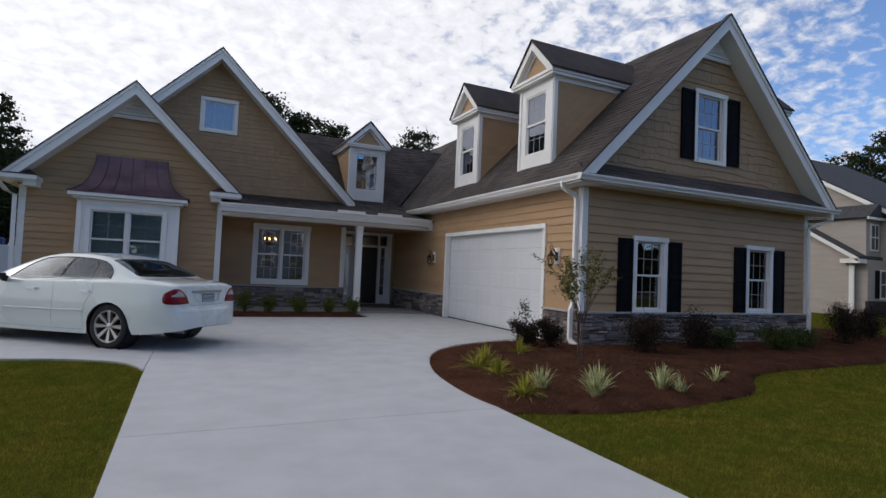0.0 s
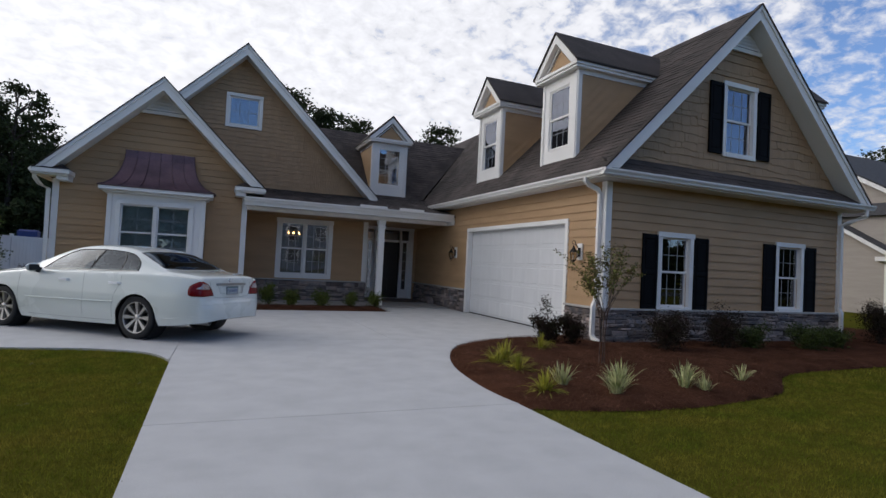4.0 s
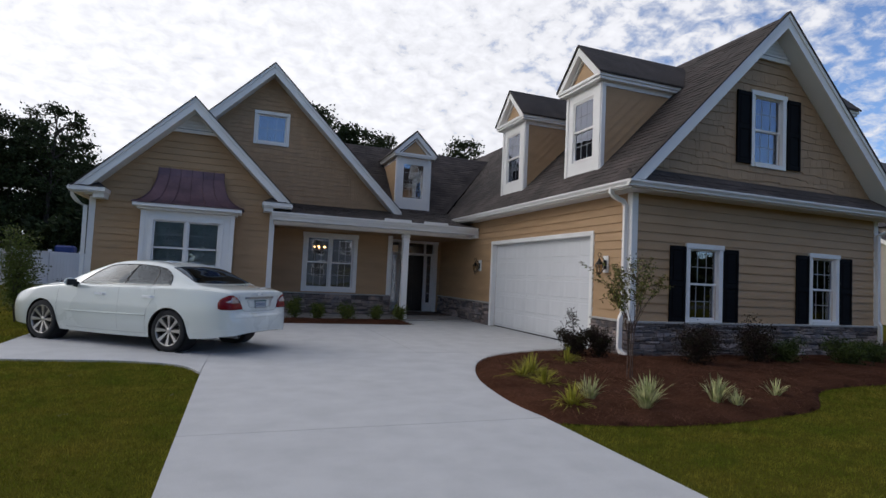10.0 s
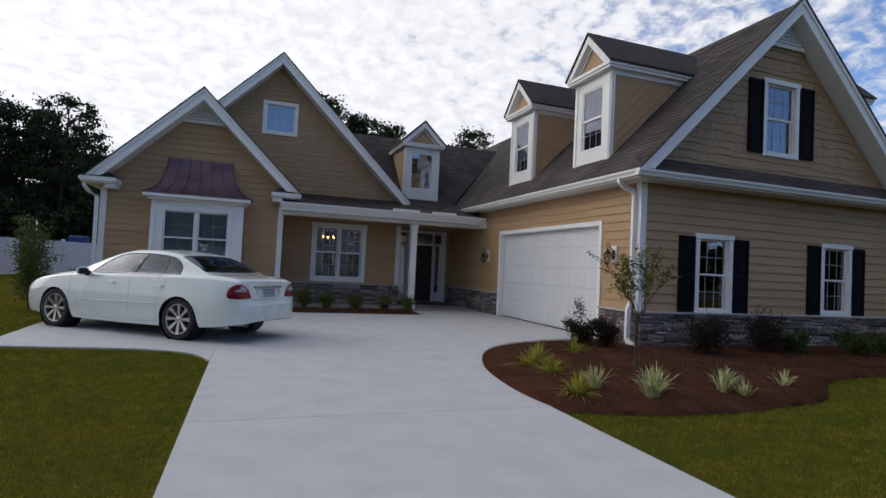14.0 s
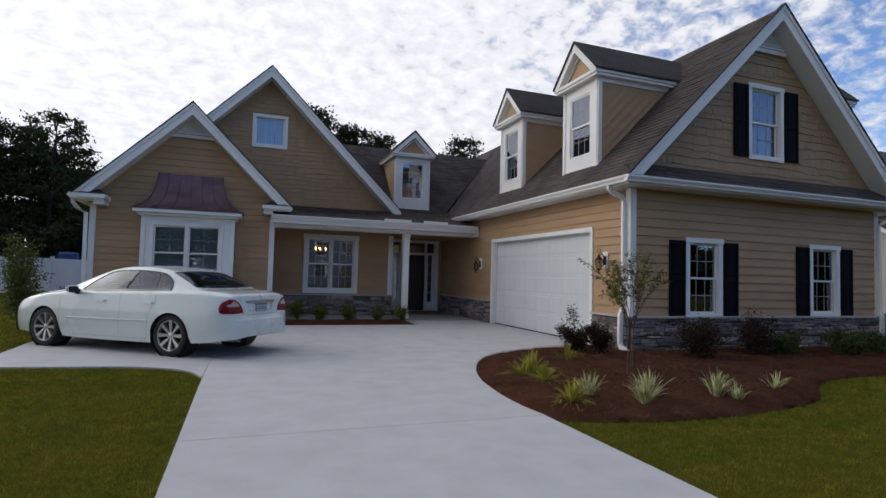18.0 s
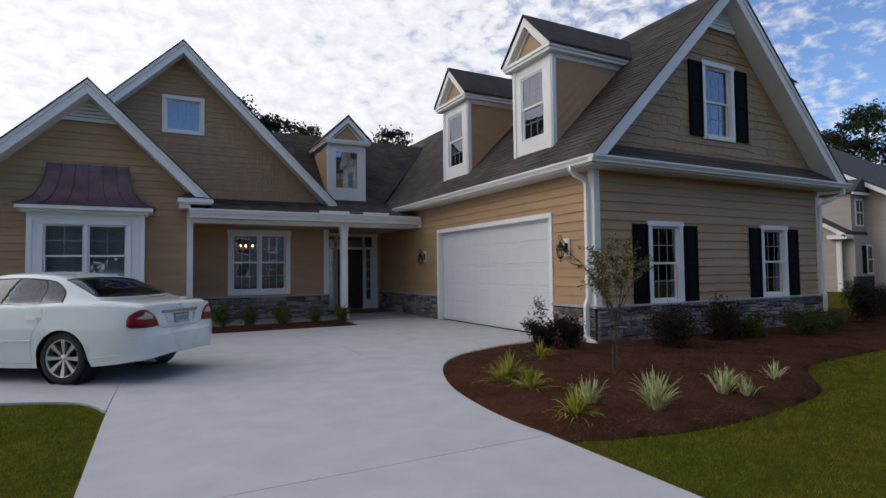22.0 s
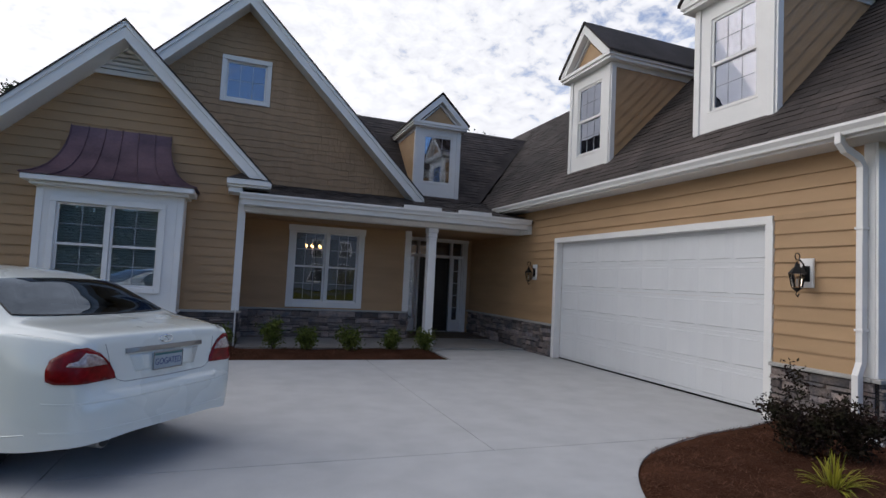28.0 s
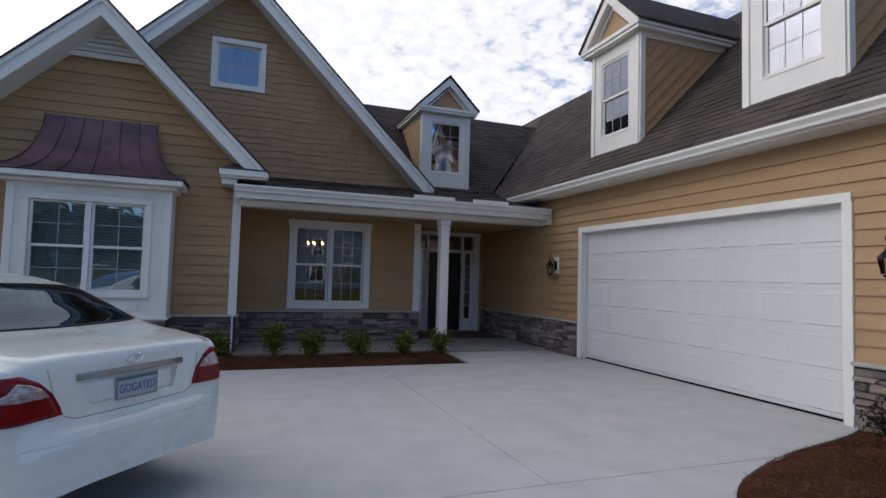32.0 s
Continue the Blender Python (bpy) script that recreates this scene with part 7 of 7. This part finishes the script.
# ---- distance ----
FOL = mat("tree_foliage", (0.040, 0.052, 0.018), 0.75, var=0.35, scale=0.6, island=0.5, color2=(0.024, 0.034, 0.014), spec=0.15)


def crown_mesh(rnd, height, spread, base, clumps, leaves_n, size):
    """Puffs of leaves at the ends of limbs: dense low down, loose with gaps towards the top."""
    V, F, ends = [], [], []
    for c in range(clumps):
        t = rnd.random() ** 0.9
        z = base + (height - base) * t
        shape = math.sqrt(max(0.04, 1 - (2 * t - 0.8) ** 2 / 1.6)) * rnd.uniform(0.75, 1.12)
        r = spread * shape * math.sqrt(rnd.uniform(0.05, 1.0))
        a = rnd.uniform(0, 2 * math.pi)
        c0 = Vector((math.cos(a) * r, math.sin(a) * r, z))
        cs = rnd.uniform(0.30, 0.58) * (1.25 - 0.55 * t)
        if t > 0.45:
            ends.append(c0)
        for _ in range(int(leaves_n * cs / 0.45)):
            p = c0 + Vector((rnd.gauss(0, cs), rnd.gauss(0, cs), rnd.gauss(0, cs * 0.5)))
            leaf(V, F, p, (rnd.gauss(0, 1), rnd.gauss(0, 1), rnd.gauss(0, 0.7)), size * rnd.uniform(0.6, 1.4), size * 0.40, rnd)
    return V, F, ends


TREES = []
for k in range(5):
    rnd = random.Random(100 + k)
    H = (13.0, 12.2, 13.8, 11.4, 12.8)[k]
    e = thing("tree", "tall dark mixed-wood tree behind the houses", "tree", "background trees", at=(0, 0, -200))
    part("trunk", rod([(0, 0, -0.3), (0.1, 0.05, H * 0.4), (0.0, 0.2, H * 0.95)], [0.24, 0.16, 0.03], 8), TRUNK, e)
    V, F, ends = crown_mesh(rnd, H, (3.0, 2.5, 2.7, 3.1, 2.2)[k], H * (0.14 if k % 2 else 0.26), 84, 115, 0.21)
    for q in ends[:22]:
        z0 = max(H * 0.3, q.z - 0.45 * math.hypot(q.x, q.y) - 0.5)
        part("limb", rod([(0.05, 0.1, z0), (q.x * 0.5, q.y * 0.5, z0 + (q.z - z0) * 0.62), q], [0.07, 0.045, 0.012], 5), TRUNK, e)
    leaves_part(V, F, FOL, e, "crown", "dark uneven foliage")
    TREES.append(e)
rnd = random.Random(77)
spots = []
for i in range(17):
    az = -35 + i * 1.26
    d = rnd.uniform(47, 58)
    spots.append((-7.1 + math.sin(radians(az)) * d, -8.8 + math.cos(radians(az)) * d, rnd.uniform(0.82, 0.98)))
for az, d, s in ((6.3, 60, 1.38), (7.6, 62, 1.38), (9.3, 60, 1.33), (10.6, 61, 1.36), (11.8, 60, 1.28), (13.0, 62, 1.24), (20.4, 63, 1.36), (21.8, 62, 1.34),
                 (61.5, 62, 1.06), (63.2, 60, 1.16), (65.0, 63, 1.14), (67.5, 60, 1.10), (57.0, 66, 0.98), (-13.4, 51, 0.66), (-14.6, 53, 0.95)):
    spots.append((-7.1 + math.sin(radians(az)) * d, -8.8 + math.cos(radians(az)) * d, s))
for i in range(20):
    spots.append((-60 + i * 6 + rnd.uniform(-2, 2), -54 + rnd.uniform(-4, 4), rnd.uniform(0.8, 1.05)))
# unseen eastern trees, added to keep a bright horizon out of the garage panes
for i in range(14):
    spots.append((52 + rnd.uniform(-4, 4), -52 + i * 4.1 + rnd.uniform(-1, 1), rnd.uniform(0.72, 0.92)))
for i, (x, y, s) in enumerate(spots):
    t_ = copy_thing(TREES[i % 5], pose(x, y, -0.05, 0, 0, rnd.uniform(0, 360)))
    t_.scale = (s * rnd.uniform(0.95, 1.1), s, s)
for e in TREES:
    for c in list(e.children_recursive):
        bpy.data.objects.remove(c)
    bpy.data.objects.remove(e)

# understorey: low dark brush under the trees
for i in range(9):
    az = -35 + i * 2.4
    shrub((-7.1 + math.sin(radians(az)) * 45, -8.8 + math.cos(radians(az)) * 45, -0.05), 2.6, 4.2, FOL, "dense dark brush under the trees", "wood edge brush", 300 + i, 900, 0.5, 10, name="brush")

# unseen brush, added to close sky gaps under the mirrored trees
for i in range(15):
    shrub((-52 + i * 7.0, -50.5, -0.05), 5.0, 7.6, FOL, "dense dark brush under the trees", "brush over the road", 330 + i, 5000, 0.8, 18, name="brush")
# more unseen brush to the east, added to darken what the panes mirror
for i in range(7):
    shrub((49.0, -48 + i * 8.0, -0.05), 5.0, 5.5, FOL, "dense dark brush under the trees", "brush beyond the lawn", 380 + i, 4000, 0.8, 16, name="brush")
for az in (-13.6, -11.9):
    shrub((-7.1 + math.sin(radians(az)) * 45, -8.8 + math.cos(radians(az)) * 45, -0.05), 1.7, 5.6, FOL, "dense dark brush under the trees", "wood edge brush", 350 + int(az), 1500, 0.5, 12, name="brush")

# -- vinyl fence


def fence(p0, p1, n):
    e = thing("fence", "white vinyl privacy fence with capped posts", "fence", "vinyl fences", at=(p0[0], p0[1], 0))
    d = Vector((p1[0] - p0[0], p1[1] - p0[1], 0))
    L = d.length
    f = Face((0, 0), (d.x / L, d.y / L), (d.y / L, -d.x / L))
    for i in range(n + 1):
        u = L * i / n
        po = part("post", f.box(u - 0.065, u + 0.065, -0.065, 0.065, -0.1, 1.86, bev=0.006), VINYL, e)
        c = f.box(u - 0.08, u + 0.08, -0.08, 0.08, 1.86, 1.90, bev=0.012)
        part("cap", c, VINYL, po)
        if i < n:
            a, b = u + 0.065, L * (i + 1) / n - 0.065
            part("rail", f.box(a, b, -0.03, 0.03, 1.66, 1.80), VINYL, e)
            part("rail", f.box(a, b, -0.03, 0.03, 0.05, 0.20), VINYL, e)
            k = 9
            for j in range(k):
                part("board", f.box(a + (b - a) * j / k + 0.004, a + (b - a) * (j + 1) / k - 0.004, -0.014, 0.014, 0.18, 1.68), VINYL, e)


fence((-18.6, 21.3), (-15.2, 31.0), 4)
fence((-18.6, 21.3), (-25.6, 22.6), 3)
BLUE = mat("blue_plastic", (0.01, 0.03, 0.16), 0.5)
bin_ = thing("blue_cover", "small dark blue cover showing over the fence", "cover", at=(-17.3, 30.5, 0))
part("cover", B(-0.5, 0.5, -0.4, 0.4, 0.0, 2.25, bev=0.1), BLUE, bin_)

# -- neighbouring houses
NB = mat("beige_vinyl_siding", (0.40, 0.35, 0.30), 0.7, var=0.05, scale=1, grain=0.04, stretch=(1, 1, 6))
GREYR = mat("grey_shingle", (0.055, 0.053, 0.055), 0.9, var=0.2, grain=0.2)


def simple_window(owner, face, u0, u1, z0, z1, shut=True):
    w = part("window", face.box(u0 - 0.1, u1 + 0.1, 0.0, 0.05, z0 - 0.1, z1 + 0.1), TRIM, owner)
    part("pane", face.box(u0, u1, 0.051, 0.056, z0, z1), GLASSD, w)
    part("meeting_rail", face.box(u0, u1, 0.057, 0.075, (z0 + z1) / 2 - 0.03, (z0 + z1) / 2 + 0.03), TRIM, w)
    part("mullion", face.box((u0 + u1) / 2 - 0.015, (u0 + u1) / 2 + 0.015, 0.057, 0.07, z0, z1), TRIM, w)
    if shut:
        for a, b in ((u0 - 0.5, u0 - 0.12), (u1 + 0.12, u1 + 0.5)):
            part("shutter", face.box(a, b, 0.0, 0.04, z0 - 0.05, z1 + 0.05), BLACK, owner)


GLASSD = mat("far_glass", (0.03, 0.035, 0.04), 0.08, var=0.1, coat=1.0)
nh = thing("house", "beige two-storey neighbouring house with white trim", "house", "neighbouring houses", at=(25.3, 8.4, 0))
# local: x east, y back
part("wing_wall", P([(0, 0, -0.05), (0, 9.0, -0.05), (0, 9.0, 3.2), (0, 4.5, 5.95), (0, 0, 3.2)], (9, 0, 0)), NB, nh)
part("wing_roof", P([(-0.35, -0.45, 3.02), (-0.35, 4.5, 6.05), (-0.35, 4.5, 6.2), (-0.35, -0.45, 3.17)], (9.6, 0, 0)), GREYR, nh)
part("wing_roof", P([(-0.35, 9.45, 3.02), (-0.35, 4.5, 6.05), (-0.35, 4.5, 6.2), (-0.35, 9.45, 3.17)], (9.6, 0, 0)), GREYR, nh)
part("wing_rake", P([(-0.40, -0.5, 2.85), (-0.40, 4.5, 5.9), (-0.40, 4.5, 6.12), (-0.40, -0.5, 3.07)], (0.06, 0, 0)), TRIM, nh, "white rake board")
part("corner_board", B(-0.03, 0.14, -0.03, 0.14, 0, 3.1), TRIM, nh)
part("downspout", rod([(-0.2, -0.55, 3.0), (-0.05, -0.1, 2.7), (-0.05, -0.1, 0.1)], 0.05, 6), TRIM, nh)
part("eave_return", B(-0.4, 0.3, -0.55, 0.4, 2.80, 3.02), TRIM, nh)
part("main_wall", P([(2.0, -2.5, -0.05), (2.0, 16.5, -0.05), (2.0, 16.5, 4.6), (2.0, 7.0, 10.4), (2.0, -2.5, 4.6)], (10, 0, 0)), NB, nh)
part("main_roof", P([(1.6, -3.0, 4.35), (1.6, 7.0, 10.45), (1.6, 7.0, 10.65), (1.6, -3.0, 4.55)], (10.8, 0, 0)), GREYR, nh)
part("main_roof", P([(1.6, 17.0, 4.35), (1.6, 7.0, 10.45), (1.6, 7.0, 10.65), (1.6, 17.0, 4.55)], (10.8, 0, 0)), GREYR, nh)
part("main_rake", P([(1.55, -3.0, 4.2), (1.55, 7.0, 10.3), (1.55, 7.0, 10.55), (1.55, -3.0, 4.45)], (0.06, 0, 0)), TRIM, nh, "white rake board")
part("dormer_wall", B(0.6, 2.1, -0.35, 3.6, 3.1, 5.3), NB, nh)
part("dormer_roof", P([(0.3, -0.6, 5.3), (1.35, -0.6, 6.1), (2.4, -0.6, 5.3)], (0, 4.0, 0)), GREYR, nh)
part("dormer_trim", B(0.3, 2.4, -0.62, -0.54, 5.18, 5.32), TRIM, nh)
fn = Face((0, 0), (1, 0), (0, -1))
simple_window(nh, Face((0, -0.35), (1, 0), (0, -1)), 1.05, 1.65, 3.6, 4.9, False)
part("front_wall", B(0.3, 6.0, -0.6, 0.2, 0, 3.0), NB, nh)
part("stone_base", B(0.28, 6.05, -0.68, -0.5, -0.05, 0.8), MORTAR, nh, "grey stone base")
simple_window(nh, Face((0, -0.6), (1, 0), (0, -1)), 1.5, 2.4, 1.0, 2.4)

nl = thing("house", "grey-roofed neighbouring house behind the fence", "house", "neighbouring houses", at=(-29.0, 30.0, 0))
part("wall", B(-6, 6.6, 0.3, 9, -0.05, 2.8), NB, nl)
part("roof", P([(-6.4, -0.2, 2.75), (7.1, -0.2, 2.75), (3.5, 4.6, 5.6), (-6.4, 4.6, 5.6)], (0, 0, 0.15)), GREYR, nl)
part("roof", P([(7.1, -0.2, 2.75), (7.1, 9.4, 2.75), (3.5, 4.6, 5.6)], (0, 0, 0.15)), GREYR, nl)
part("fascia", B(-6.4, 7.15, -0.25, -0.18, 2.62, 2.82), TRIM, nl)
part("corner_board", B(6.5, 6.68, 0.22, 0.4, 0, 2.7), TRIM, nl)
simple_window(nl, Face((0, 0.3), (1, 0), (0, -1)), 3.0, 4.2, 1.0, 2.2, False)

# houses over the road, seen mirrored in the panes
ROADM = mat("asphalt", (0.05, 0.05, 0.052), 0.9, var=0.15, grain=0.2, bump=0.3)
tagged(part("road", B(-200, 200, -29.8, -22.5, -0.2, -0.022), ROADM), "grey asphalt road", "road", kind="structure")
PALE = mat("pale_blue_siding", (0.12, 0.15, 0.19), 0.7, var=0.05, stretch=(1, 1, 6))
for k, (x, m_) in enumerate(((2.5, PALE), (19.0, PALE))):
    h_ = thing("house", "pale two-storey house over the road", "house", "houses over the road", at=(x, -40, 0))
    part("wall", B(-6, 6, -4, 4, -0.05, 5.4), m_, h_)
    part("roof", P([(-6.4, -4.5, 5.3), (-6.4, 4.5, 5.3), (-6.4, 0, 8.6)], (12.8, 0, 0)), GREYR, h_)
    part("gable", P([(-3, 4.02, 0), (3, 4.02, 0), (3, 4.02, 5.4), (0, 4.02, 8.2), (-3, 4.02, 5.4)], (0, 0.6, 0)), m_, h_)
    fb = Face((0, 4.62), (1, 0), (0, 1))
    for u in (-2.0, 1.0):
        simple_window(h_, fb, u, u + 1.0, 1.0, 2.5, False)
        simple_window(h_, fb, u, u + 1.0, 3.6, 5.0, False)
    for u in (-5.0, 4.0):
        simple_window(h_, Face((0, 4.0), (1, 0), (0, 1)), u, u + 1.0, 3.4, 4.8)

# -- room behind the porch window: chandelier
BULB = emit_mat("warm_bulb", (1.0, 0.45, 0.16), 18.0)
ch = thing("chandelier", "small lit chandelier with warm candle bulbs", "chandelier", at=(-4.43, 11.6, 2.16))
part("stem", rod([(0, 0, 0.0), (0, 0, 0.59)], 0.012, 8), IRON, ch)
part("hub", rod([(0, 0, -0.12), (0, 0, -0.05), (0, 0, 0.05)], [0.015, 0.05, 0.02], 10), IRON, ch)
for k in range(8):
    a = k * math.pi / 4 + 0.2
    c, s = math.cos(a), math.sin(a)
    arm_ = part("arm", rod([(0.03 * c, 0.03 * s, -0.04), (0.16 * c, 0.16 * s, -0.10), (0.27 * c, 0.27 * s, -0.02), (0.28 * c, 0.28 * s, 0.03)], 0.009, 6), IRON, ch)
    part("candle", rod([(0.28 * c, 0.28 * s, 0.03), (0.28 * c, 0.28 * s, 0.10)], 0.012, 6), TRIM, arm_)
    part("bulb", rod([(0.28 * c, 0.28 * s, 0.10), (0.28 * c, 0.28 * s, 0.13), (0.28 * c, 0.28 * s, 0.17)], [0.012, 0.022, 0.006], 8), BULB, arm_, "glowing warm bulb")
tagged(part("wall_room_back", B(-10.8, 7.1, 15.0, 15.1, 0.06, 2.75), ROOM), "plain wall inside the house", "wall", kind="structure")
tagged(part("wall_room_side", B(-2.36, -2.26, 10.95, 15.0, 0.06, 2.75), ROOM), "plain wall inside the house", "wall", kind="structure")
tagged(part("floor_attic", B(-10.5, 7.1, 9.7, 15.0, 2.90, 3.0), DARKROOM), "attic floor", "floor", kind="structure")
tagged(part("floor_loft", B(0.17, 7.13, 0.17, 9.6, 3.28, 3.40), ROOM), "loft floor over the garage", "floor", kind="structure")
tagged(part("floor_garage", B(0.0, 7.2, 0.1, 9.4, -0.08, -0.02), DARKROOM), "garage floor", "floor", kind="structure")

# unseen sheet added to keep bright roof gaps out of the gable pane
wbx = (WB[0] + WB[1]) / 2
tagged(part("wall_attic", B(wbx - 0.75, wbx + 0.75, F_BG.at(0, -0.75, 0).y, F_BG.at(0, -0.70, 0).y, WB[2] - 0.5, WB[3] + 0.25), DARKROOM), "added dark sheet blocking light behind the gable window", "wall", kind="structure")
